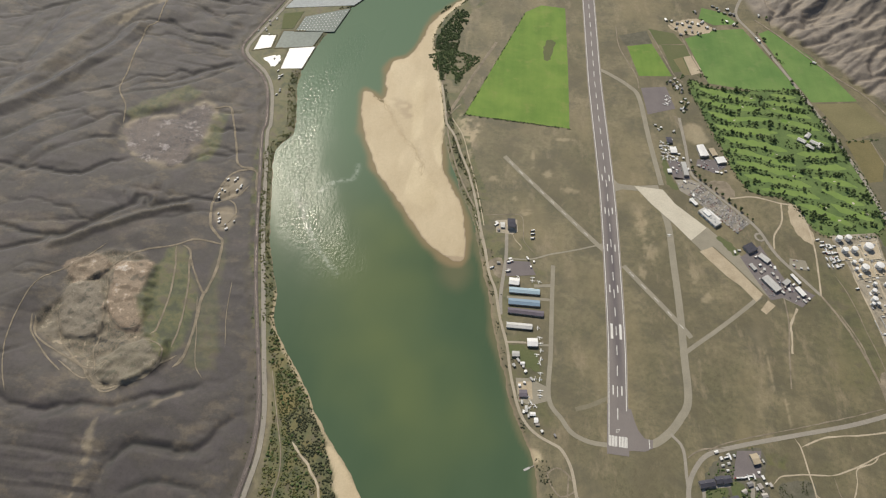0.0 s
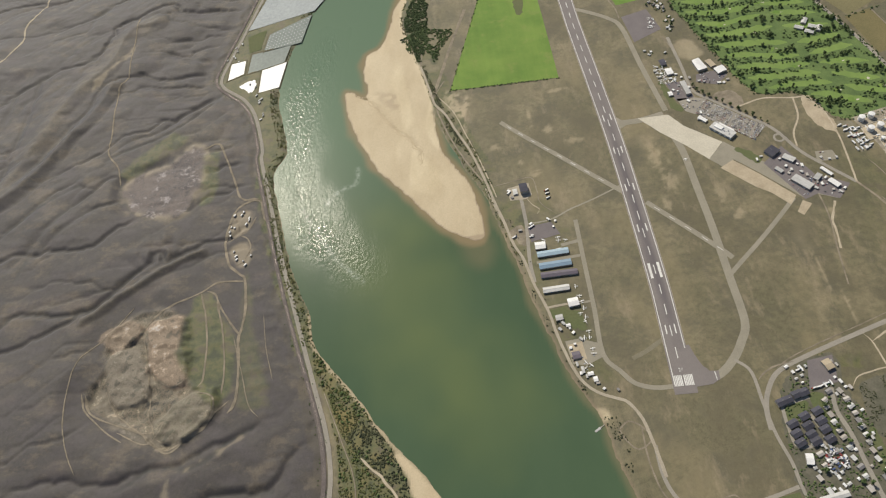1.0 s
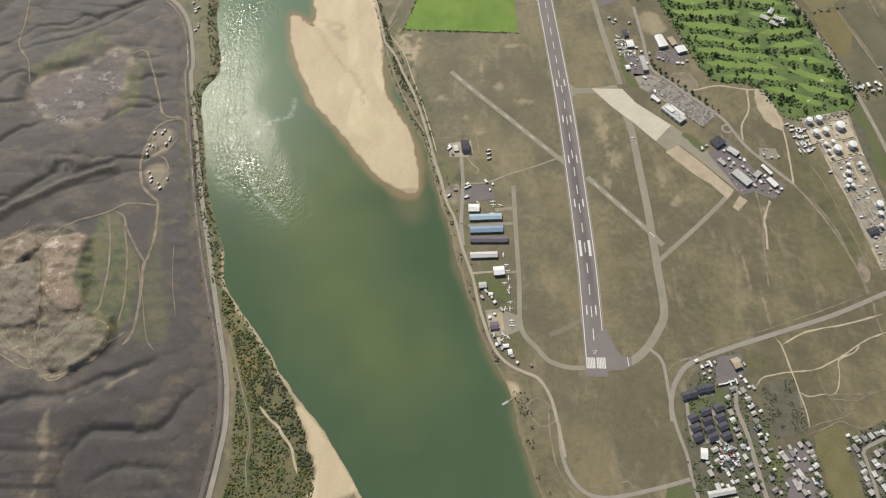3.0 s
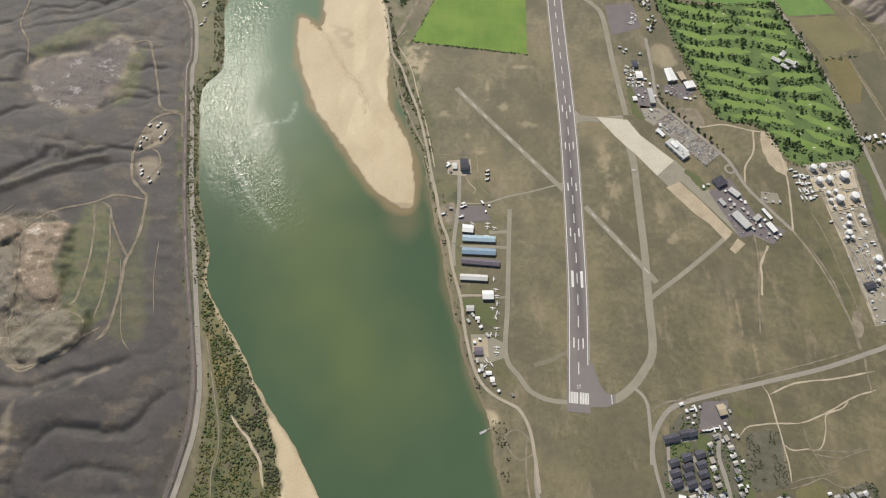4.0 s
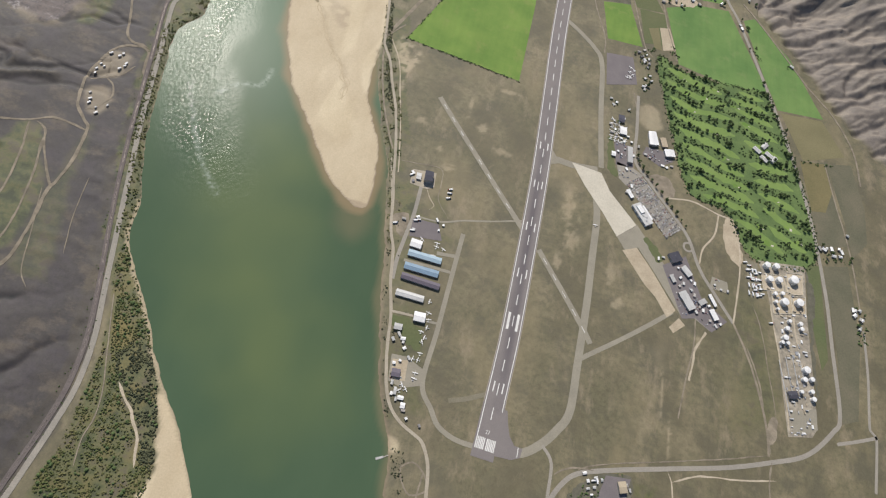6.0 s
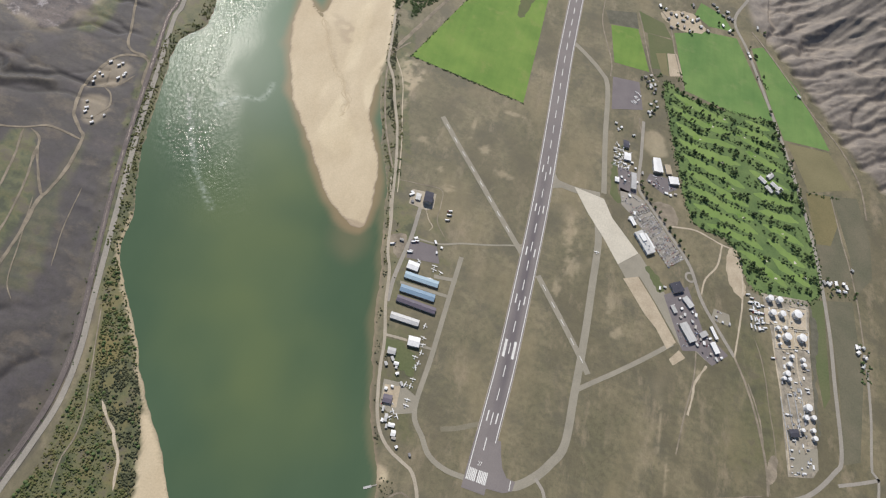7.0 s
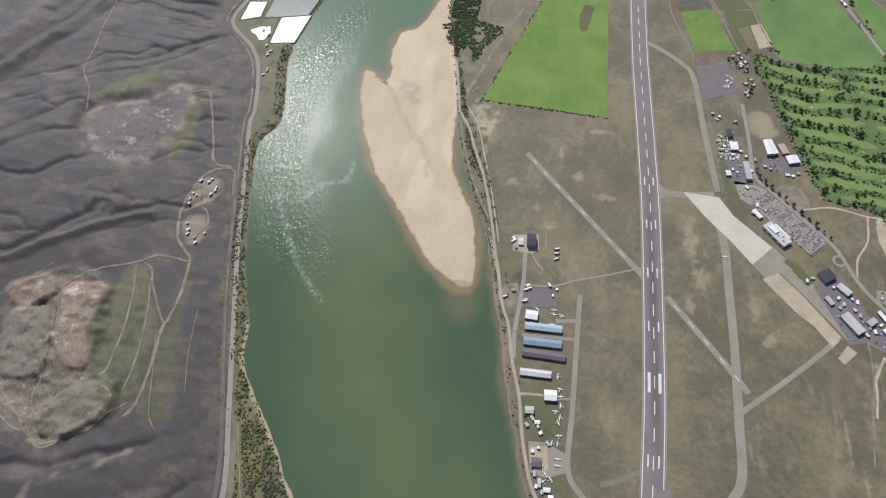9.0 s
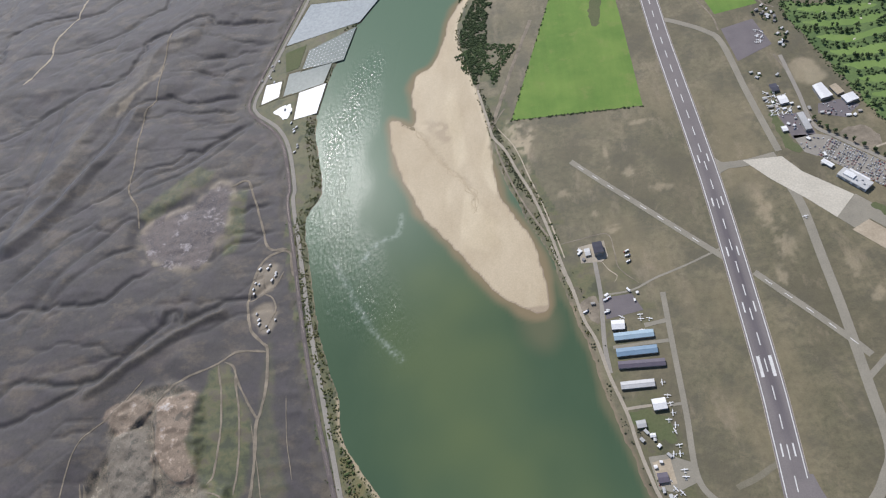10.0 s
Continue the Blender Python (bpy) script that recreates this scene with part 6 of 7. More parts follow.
hangar_look = [(M_WHITE, "white steel hangar with a low gable roof", 5.5), (M_BLUEROOF, "long pale blue hangar row", 4.5), (M_BLUEROOF2, "long blue-roofed hangar row", 4.5),
               (M_PLUMROOF, "long dark plum-roofed hangar row", 4.5), (M_PALEROOF, "long pale grey hangar row", 4.5), (M_WHITE, "square white hangar beside the lawn", 6)]
for (x, y, l, w, a), (roof, lab, h) in zip(HANGARS, hangar_look):
    building("hangar", x, y, l, w, a, h, 1.6, roof, lab, "hangar", "hangars by the taxiway", doors=max(2, l // 11), windows=4, vents=5)
shed_look = [(M_SLATE, "tall grey control building on gravel", 11), (M_PALEROOF, "low pale annex beside the tower", 3.5), (M_PALEROOF, "grey clubhouse beside the lawn", 5), (M_WHITE, "small white shed on gravel", 3),
             (M_PLUMROOF, "brown-roofed flying club building by the apron", 4), (M_WHITE, "small white shed beside the apron", 3), (M_WHITE, "white workshop with a flat roof", 4), (M_PALEROOF, "pale shed beside parked aircraft", 3)]
for (x, y, l, w, a), (roof, lab, h) in zip(GA_SHEDS, shed_look):
    building("shed", x, y, l, w, a, h, 0.9, roof, lab, "shed", windows=3)
for x, y, l, w, a in TERMINAL:
    e = building("terminal", x, y, l, w, a, 7, 0.8, M_PALEROOF, "pale flat-roofed airport terminal beside the apron", "terminal", wall=M_WHITE, doors=4, windows=10)
    part("upper_storey", joined_boxes("upper_storey", [(-l * 0.2, 0, 9.2, l * 0.35, w * 0.5, 2.8, 0)], M_WHITE), e)
    part("canopy", joined_boxes("canopy", [(0, w / 2 + 3, 5, l * 0.7, 6, 0.5, 0)], M_WHITE), e)
    for k in range(4):
        part("roof_unit", joined_boxes("roof_unit", [(-l * 0.05 + k * l * 0.13, (-1) ** k * 3, 8.9, 3, 2.4, 1.6, 0)], M_DOOR), e)
north_look = [(M_SLATE, "dark-roofed shed beside the taxiway", 5), (M_WHITE, "white workshop beside parked cars", 5), (M_PALEROOF, "long pale hangar on dark asphalt", 7), (M_WHITE, "large white hangar beside the lot", 7), (M_WHITE, "white hangar beside a dark lot", 6),
              (M_TAN, "tan unfinished building beside a hangar", 5), (M_WHITE, "small white office beside the taxiway", 4), (M_WHITE, "low white office wing by the terminal", 4)]
for (x, y, l, w, a), (roof, lab, h) in zip(SHEDS_N, north_look):
    building("airport_shed", x, y, l, w, a, h, 1.2, roof, lab, "shed", doors=2, windows=4, vents=2)
south_look = [(M_SLATE, "dark-roofed service building beside the apron", 6), (M_PALEROOF, "grey flat-roofed service building", 5), (M_PALEROOF, "large pale flat-roofed hangar", 6), (M_PALEROOF, "grey workshop beside the apron", 5), (M_WHITE, "narrow white shed row on asphalt", 4),
              (M_WHITE, "long white shed on dark asphalt", 5), (M_PALEROOF, "small grey shed beside parked cars", 4)]
for (x, y, l, w, a), (roof, lab, h) in zip(SHEDS_S, south_look):
    building("service_building", x, y, l, w, a, h, 0.9, roof, lab, "shed", doors=2, windows=4, vents=3)
long_look = [(M_PALEROOF, "long grey-roofed stable beside the road", 4), (M_PALEROOF, "long grey-roofed stable beside the road", 4), (M_WHITE, "white-roofed workshop in the village", 6), (M_TAN, "tan-roofed school building beside a yard", 6), (M_SLATE, "grey-roofed depot in the tank yard", 6), (M_WHITE, "white hall with a low roof", 6)]
for (x, y, l, w, a), (roof, lab, h) in zip(LONGROOFS, long_look):
    building("long_building", x, y, l, w, a, h, 1.4, roof, lab, "building", doors=3, windows=5, vents=2)

# houses
town = building("townhouse", *TOWNHOUSES[0], 17.5, 13.5, 20, 5.2, 2.6, M_SLATE, "dark slate-roofed townhouse in a close row", "house", "townhouses", doors=1, windows=3)
part("chimney", joined_boxes("chimney", [(3, 1, 8.0, 0.9, 0.9, 2.2, 0)], M_WALL), town)
for k, (x, y) in enumerate(TOWNHOUSES[1:]):
    copy_thing(town, pose(x, y, 0.1, 0, 0, 20 if k < 10 else 15))
for k, (x, y) in enumerate(HOUSES + EAST_VILLAGE + CLOSE_HOUSES):
    t = rng.choice((20, 110, 25, 115)) + rng.uniform(-6, 6)
    l, w = rng.uniform(8, 12), rng.uniform(6.5, 8.5)
    e = building("house", x, y, l, w, t, rng.uniform(2.8, 3.6), rng.uniform(1.2, 2.0), M_HOUSEROOF, "small gabled house with a greyish roof", "house", "village houses", doors=1, windows=3)
    if k % 3 == 0:
        part("porch", joined_boxes("porch", [(0, -w / 2 - 1.4, 2.4, l * 0.45, 2.8, 0.2, 0)], M_PALEROOF), e)
for x, y in FAR_HOUSES + FARM_SHEDS + EAST_SHEDS:
    building("farmhouse", x, y, rng.uniform(6, 11.5), rng.uniform(5, 7.5), rng.uniform(0, 180), 4, 1.8, M_HOUSEROOF if rng.random() < 0.6 else M_WHITE, "far gabled farm building beside fields", "farm building", "farm buildings", windows=2)
for x, y in SITE_HUTS + CAMPS + WORKS:
    building("site_hut", x, y, rng.uniform(3.5, 7.5), rng.uniform(2.3, 3.2), rng.uniform(40, 80), 3, 0.6, M_WHITE if rng.random() < 0.6 else M_PALEROOF, "pale site hut on a gravel yard", "hut", "site huts", windows=2)


for pts, lab in ((CLUTTER_N + NORTH_SHEDS, "small shed or container beside the taxiway"), (CLUTTER_S, "small shed or container on the service yard"), (CLUTTER_G, "small shed or container beside the hangars")):
    for x, y in pts:
        building("small_shed", x, y, rng.uniform(4, 9), rng.uniform(3, 5), rng.choice((0, 90, -50, 40)) + rng.uniform(-6, 6), rng.uniform(2.4, 3.6), 0.5, rng.choice((M_WHITE, M_PALEROOF, M_HOUSEROOF, M_WHITE)), lab, "shed", "small sheds", windows=1)
for x, y in VILLAGE_BITS + VILLAGE_MORE + BUS_ROW:
    building("outbuilding", x, y, rng.uniform(4, 8), rng.uniform(3, 5.5), rng.choice((20, 110)) + rng.uniform(-9, 9), 2.5, 0.8, rng.choice((M_WHITE, M_PALEROOF, M_HOUSEROOF)), "small pale outbuilding among the houses", "shed", "outbuildings", windows=1)
for k, (x, y) in enumerate(CLUB):
    building("clubhouse_wing", x, y, 22, 12, -35 + 90 * (k % 2), 4, 2.0, M_PALEROOF, "grey-roofed golf clubhouse wing among trees", "clubhouse", "clubhouse wings", windows=5)

# storage tanks
def storage_tank(x, y, d, h):
    e = thing("storage_tank", x, y, "white cylindrical storage tank with a shallow cone roof", "storage tank", "tank farm")
    n, r = 28, d / 2
    ring = lambda rr, z: [(rr * math.cos(2 * math.pi * k / n), rr * math.sin(2 * math.pi * k / n), z) for k in range(n)]
    side = lambda a, b: [(a * n + k, a * n + (k + 1) % n, b * n + (k + 1) % n, b * n + k) for k in range(n)]
    part("shell", mesh_of("shell", ring(r, -0.3) + ring(r, h), side(0, 1), M_WHITE), e)
    part("roof", mesh_of("roof", ring(r + 0.15, h) + ring(r * 0.06, h + d * 0.07), side(0, 1) + [tuple(range(n, 2 * n))], M_WHITE), e)
    part("rim", mesh_of("rim", ring(r + 0.02, h - 0.4) + ring(r + 0.35, h - 0.3) + ring(r + 0.35, h + 0.1) + ring(r, h + 0.25), side(0, 1) + side(1, 2) + side(2, 3), M_PALEROOF), e)
    steps = []
    for k in range(12):
        a = 3.6 + k * 0.12
        steps.append(((r + 0.5) * math.cos(a), (r + 0.5) * math.sin(a), h * (k + 0.5) / 12, 0.9, 0.9, 0.15, math.degrees(a)))
    part("stair", joined_boxes("stair", steps, M_STEEL), e)
    return e


for x, y, d in TANKS:
    storage_tank(x, y, d, 11 if d > 12 else 8)
for pad in (TANK_PAD_A, TANK_PAD_B, TANK_PAD_C, TANK_PAD_D):
    c = np.array(pad, float)
    e = thing("bund_wall", *c.mean(0), "low pale concrete bund wall round tanks", "bund wall", "bund walls", z=0.0)
    for p0, p1 in zip(c, np.roll(c, -1, 0)):
        m, dd = (p0 + p1) / 2 - c.mean(0), p1 - p0
        part("wall_run", joined_boxes("wall_run", [(m[0], m[1], 0.7, np.hypot(*dd), 0.9, 1.6, math.degrees(math.atan2(dd[1], dd[0])))], M_CONC), e)
for k in range(4):
    e = thing("pipe_rack", 0, 0, "steel pipe rack through the tank yard", "pipe rack", "pipe racks", z=0.3)
    x0 = 590 + k * 14
    for s in range(3):
        part("pipe", joined_boxes("pipe", [(x0 + s * 0.9 - 0.5 * 5, 420 + k * 18, 1.6, 120 - k * 14, 0.45, 0.45, 99)], M_PALEROOF), e)
    for s in range(8):
        part("post", joined_boxes("post", [(x0 - 1 + (s - 4) * -2.0, 420 + k * 18 + (s - 4) * 12.5, 0.7, 0.4, 2.8, 1.8, 9)], M_STEEL), e)


ty = np.array(TANK_YARD, float)
got = 0
while got < 95:
    q = ty.min(0) + np.random.rand(2) * (ty.max(0) - ty.min(0))
    if signed(ty, q[:1], q[1:])[0] > 4 and all(math.hypot(q[0] - x, q[1] - y) > d / 2 + 4 for x, y, d in TANKS):
        e = thing("plant_skid", q[0], q[1], "small pale pump skid or cabin on gravel", "pump skid", "tank farm plant", 9 + rng.choice((0, 90)), z=0.2)
        l, w, h = rng.uniform(2.5, 9), rng.uniform(1.8, 4), rng.uniform(1.2, 3.4)
        part("casing", mesh_of("casing", *wedge(l, w, 0.1, h, 0.93), rng.choice((M_WHITE, M_PALEROOF, M_CLAY, M_DOOR))), e)
        part("base_frame", joined_boxes("base_frame", [(0, 0, 0.05, l + 0.5, w + 0.4, 0.3, 0)], M_STEEL), e)
        got += 1

# vehicles
def wheel_mesh(r, w):
    n = 10
    v = [(r * math.cos(2 * math.pi * k / n), s * w / 2, r * math.sin(2 * math.pi * k / n)) for s in (-1, 1) for k in range(n)]
    return mesh_of("wheel", v, [(k, (k + 1) % n, n + (k + 1) % n, n + k) for k in range(n)] + [tuple(range(n))[::-1], tuple(range(n, 2 * n))], M_TYRE)


def parked_car(x, y, turn):
    e = thing("car", x, y, "parked car on grey asphalt", "car", "parked cars", turn, z=0.35)
    part("body", mesh_of("body", *wedge(4.4, 1.8, 0.3, 0.95, 0.97), M_CAR), e)
    part("cabin", mesh_of("cabin", *wedge(2.5, 1.65, 0.95, 1.5, 0.72, -0.2), M_GLASS), e)
    part("car_roof", mesh_of("car_roof", *wedge(1.75, 1.45, 1.5, 1.56, 0.97), M_CAR), e).location.x = -0.2
    wm = wheel_mesh(0.33, 0.22)
    for sx in (-1.35, 1.35):
        for sy in (-0.8, 0.8):
            part("wheel", wm, e).location = (sx, sy, 0.33)
    return e


pk = np.array(PARKING, float)
first = None
long_dir = (pk[1] - pk[0]) / np.hypot(*(pk[1] - pk[0]))
wide_dir = (pk[3] - pk[0]) / np.hypot(*(pk[3] - pk[0]))
car_turn = math.degrees(math.atan2(wide_dir[1], wide_dir[0]))
spots = []
n_rows = 8
length, depth = np.hypot(*(pk[1] - pk[0])), np.hypot(*(pk[3] - pk[0]))
for row in range(n_rows):
    for k in range(int(length / 4.3)):
        if rng.random() < 0.80 and k % 13 != 6:
            q = pk[0] + long_dir * (3 + k * 4.3) + wide_dir * (3.5 + row * (depth - 7) / (n_rows - 1))
            spots.append((q[0], q[1], car_turn + rng.choice((0, 180)) + rng.uniform(-3, 3)))
for pts, n in ((LOT_E, 12), (LOT_D, 40), (LOT_B, 20), (LOT_A, 20), (LOT_C, 3), (GA_APRON, 3)):
    p = np.array(pts, float)
    got = 0
    while got < n:
        q = p.min(0) + np.random.rand(2) * (p.max(0) - p.min(0))
        if inside(p, q[:1], q[1:])[0] and signed(p, q[:1], q[1:])[0] > 3:
            spots.append((q[0], q[1], rng.choice((-50, 40)) + rng.uniform(-8, 8)))
            got += 1
for x, y, t in spots:
    if first is None:
        first = parked_car(x, y, t)
    else:
        copy_thing(first, pose(x, y, 0.35, 0, 0, t))


def parked_truck(x, y, turn):
    e = thing("truck", x, y, "white box truck parked on a yard", "truck", "parked trucks", turn, z=0.25)
    part("box", joined_boxes("box", [(-1.2, 0, 2.3, 8.5, 2.6, 2.8, 0)], M_WHITE), e)
    part("chassis", joined_boxes("chassis", [(0, 0, 0.75, 11, 2.0, 0.4, 0)], M_TYRE), e)
    part("cab", mesh_of("cab", *wedge(2.2, 2.4, 0.9, 2.9, 0.85), M_CAR), e).location.x = 4.4
    wm = wheel_mesh(0.5, 0.4)
    for sx in (-3.6, -2.4, 4.2):
        for sy in (-1.0, 1.0):
            part("wheel", wm, e).location = (sx, sy, 0.5)
    return e


truck = parked_truck(*YARD_TRUCKS[0], 20)
for x, y in YARD_TRUCKS[1:] + TRAILERS:
    copy_thing(truck, pose(x, y, 0.25, 0, 0, rng.choice((15, 195, 105)) + rng.uniform(-10, 10)))


def light_aircraft(x, y, turn):
    e = thing("light_aircraft", x, y, "small white high-wing aircraft tied down", "aircraft", "parked aircraft", turn, z=0.2)
    secs = [(-4.4, 0.12, 1.15), (-2.2, 0.42, 1.05), (0.4, 0.62, 1.0), (2.2, 0.58, 0.95), (3.2, 0.32, 0.95)]
    n, v = 10, []
    for x0, r, z in secs:
        v += [(x0, r * math.cos(2 * math.pi * k / n), z + r * math.sin(2 * math.pi * k / n)) for k in range(n)]
    f = [(s * n + k, s * n + (k + 1) % n, (s + 1) * n + (k + 1) % n, (s + 1) * n + k) for s in range(4) for k in range(n)]
    part("fuselage", mesh_of("fuselage", v, f + [tuple(range(n))[::-1], tuple(range(4 * n, 5 * n))], M_WHITE), e)
    part("wing", mesh_of("wing", [(1.3, 0, 1.75), (-0.4, 0, 1.75), (-0.2, 5.6, 1.9), (1.1, 5.6, 1.9), (-0.2, -5.6, 1.9), (1.1, -5.6, 1.9), (1.3, 0, 1.58), (-0.4, 0, 1.62), (-0.2, 5.6, 1.8), (1.1, 5.6, 1.8), (-0.2, -5.6, 1.8), (1.1, -5.6, 1.8)],
                         [(0, 3, 2, 1), (0, 1, 4, 5), (6, 7, 8, 9), (6, 11, 10, 7), (0, 6, 9, 3), (3, 9, 8, 2), (2, 8, 7, 1), (1, 7, 10, 4), (4, 10, 11, 5), (5, 11, 6, 0)], M_WHITE), e)
    part("tailplane", joined_boxes("tailplane", [(-4.1, 0, 1.25, 0.9, 3.4, 0.1, 0)], M_WHITE), e)
    part("fin", mesh_of("fin", [(-4.5, -0.06, 1.2), (-3.2, -0.06, 1.2), (-4.1, -0.06, 2.7), (-4.7, -0.06, 2.7), (-4.5, 0.06, 1.2), (-3.2, 0.06, 1.2), (-4.1, 0.06, 2.7), (-4.7, 0.06, 2.7)],
                        [(0, 1, 2, 3), (7, 6, 5, 4), (0, 4, 5, 1), (1, 5, 6, 2), (2, 6, 7, 3), (3, 7, 4, 0)], M_BLUEROOF2), e)
    part("propeller", joined_boxes("propeller", [(3.3, 0, 0.95, 0.1, 0.15, 1.9, 0)], M_TYRE), e)
    wm = wheel_mesh(0.25, 0.15)
    for q in ((0.2, -1.2, 0.25), (0.2, 1.2, 0.25), (2.4, 0, 0.25)):
        part("wheel", wm, e).location = q
    return e


plane_turns = [90, 90, 80, 45, 60, 95, 180, 90, 100, 180, 90, 175, 10, 90, 180, 170, 90, 85, 40, 30, 120, 90, -30, 60, 90]
plane = light_aircraft(*PLANES[0], 90)
for (x, y), t in zip(PLANES[1:], plane_turns[1:]):
    copy_thing(plane, pose(x, y, 0.35, 0, 0, t + rng.uniform(-12, 12)))
for k, (x, y) in enumerate(NORTH_PLANES):
    copy_thing(plane, pose(x, y, 0.33, 0, 0, 70 + 35 * k))

for k in range(26):
    copy_thing(plane, pose(156 + 9 * (k % 5) + rng.uniform(-2, 2), 932 + 13 * (k // 5) + rng.uniform(-3, 3), 0.33, 0, 0, rng.choice((0, 45, 90, 130)) + rng.uniform(-10, 10)))
for k in range(16):
    copy_thing(truck, pose(512 + 9 * (k % 4), 622 + 20 * (k // 4), 0.3, 0, 0, rng.choice((10, 100)) + rng.uniform(-6, 6)))

# scrap yard among the houses
ja, jb = np.array(JUNK[0]), np.array(JUNK[1])
scrap = None
for k in range(70):
    x, y = ja[0] + rng.random() * (jb[0] - ja[0]) + 12, ja[1] + rng.random() * (jb[1] - ja[1])
    if scrap is None:
        scrap = thing("yard_trailer", x, y, "pale caravan or trailer in a crowded yard", "trailer", "yard trailers", 30, z=0.1)
        part("trailer_body", mesh_of("trailer_body", *wedge(6.0, 2.6, 0.6, 2.7, 0.92), M_CAR), scrap)
        part("trailer_window", joined_boxes("trailer_window", [(0.6, -1.3, 1.7, 1.4, 0.12, 0.7, 0)], M_GLASS), scrap)
        for sy in (-1.1, 1.1):
            part("wheel", wheel_mesh(0.35, 0.2), scrap).location = (0, sy, 0.35)
    else:
        copy_thing(scrap, pose(x, y, 0.1, 0, 0, rng.choice((25, 115)) + rng.uniform(-20, 20)))

# aerators on the pond
pb = np.array(POND_B, float)
aerator = None
for i in range(7):
    for j in range(12):
        u, v = (i + 0.8) / 7.6, (j + 0.8) / 12.6
        q = (pb[0] * (1 - v) + pb[1] * v) * (1 - u) + (pb[3] * (1 - v) + pb[2] * v) * u
        if aerator is None:
            aerator = thing("aerator", q[0], q[1], "white floating aerator on a grey pond", "aerator", "pond aerators", z=1.0)
            n = 10
            part("float", mesh_of("float", [(1.5 * math.cos(k * 0.628), 1.5 * math.sin(k * 0.628), z) for z in (-0.4, 0.4) for k in range(n)], [(k, (k + 1) % n, n + (k + 1) % n, n + k) for k in range(n)] + [tuple(range(n, 2 * n))], M_WHITE), aerator)
            part("motor", joined_boxes("motor", [(0, 0, 0.8, 0.8, 0.8, 0.9, 0)], M_DOOR), aerator)
        else:
            copy_thing(aerator, pose(q[0], q[1], aerator.location.z))

for k, (x, y) in enumerate(GREENS):
    pts = [(x + (7 + 2.5 * math.sin(k + 2 * j)) * math.cos(j * 0.7), y + (6 + 2 * math.cos(k * 2 + j)) * math.sin(j * 0.7)) for j in range(9)]
    slab("putting_green", pts, 0.2, M_FIELD, "pale smooth putting green on the golf course", "putting green", True)
    pts = [(x + 12 + 3.2 * math.cos(j * 0.9), y - 3 + 2.2 * math.sin(j * 0.9)) for j in range(7)]
    slab("sand_bunker", pts, 0.22, M_CONC, "pale sand bunker beside a green", "bunker", True)

# floatplane dock
dx, dy = DOCK[0]
dock = thing("dock", dx, dy, "small timber dock on floats at the river edge", "dock", z=WATER_Z, turn=30)
part("deck", joined_boxes("deck", [(0, 0, 0.5, 14, 4, 0.3, 0)], M_PALEROOF), dock)
part("gangway", joined_boxes("gangway", [(11, 0, 0.8, 10, 1.6, 0.2, 0)], M_WALL), dock)
for s in (-5, 0, 5):
    part("float", joined_boxes("float", [(s, 0, 0.1, 2, 4.4, 0.7, 0)], M_TYRE), dock)


# ---------------------------------------------------------------- plants
def clump(verts, faces, c, r, seed, sides=6):
    """One ragged tuft: a lumpy cap of a few faces."""
    rr = random.Random(seed)
    k = len(verts)
    for lev, (rad, z) in enumerate(((0.75, -0.35), (1.0, 0.15), (0.6, 0.7))):
        for i in range(sides):
            a = 2 * math.pi * (i + 0.5 * lev) / sides
            q = rad * r * rr.uniform(0.72, 1.25)
            verts.append((c[0] + q * math.cos(a), c[1] + q * math.sin(a), c[2] + z * r * rr.uniform(0.8, 1.2)))
    verts.append((c[0], c[1], c[2] + r * rr.uniform(0.85, 1.15)))
    for lev in range(2):
        for i in range(sides):
            faces.append((k + lev * sides + i, k + lev * sides + (i + 1) % sides, k + (lev + 1) * sides + (i + 1) % sides, k + (lev + 1) * sides + i))
    for i in range(sides):
        faces.append((k + 2 * sides + i, k + 2 * sides + (i + 1) % sides, k + 3 * sides))


def tree(x, y, height, spread, seed, label):
    rr = random.Random(seed)
    e = thing("tree", x, y, label, "tree", "broadleaf trees")
    v, f = [], []
    n = 7
    for lev, (rad, z) in enumerate(((0.32, -0.3), (0.22, height * 0.3), (0.1, height * 0.62))):
        v += [(rad * math.cos(2 * math.pi * k / n) + 0.1 * lev, rad * math.sin(2 * math.pi * k / n), z) for k in range(n)]
    f = [(s * n + k, s * n + (k + 1) % n, (s + 1) * n + (k + 1) % n, (s + 1) * n + k) for s in range(2) for k in range(n)]
    for b in range(5):
        a = b * 1.3 + rr.random()
        k = len(v)
        z0, z1, q = height * rr.uniform(0.28, 0.45), height * rr.uniform(0.55, 0.75), spread * 0.6
        v += [(0.1, 0.1, z0), (-0.1, 0.05, z0), (0, -0.12, z0), (q * math.cos(a), q * math.sin(a), z1)]
        f += [(k, k + 1, k + 3), (k + 1, k + 2, k + 3), (k + 2, k, k + 3)]
    part("trunk", mesh_of("trunk", v, f, M_BARK), e)
    v, f = [], []
    for k in range(34):
        a, u = rr.uniform(0, 6.283), rr.random() ** 0.6
        zz = rr.uniform(0.32, 0.98)
        env = spread * (1.0 - abs(zz - 0.55) * 1.35) * rr.uniform(0.8, 1.2)
        clump(v, f, (u * env * math.cos(a), u * env * math.sin(a), zz * height), spread * rr.uniform(0.22, 0.38), seed * 100 + k)
    part("crown", mesh_of("crown", v, f, M_LEAF), e)
    return e


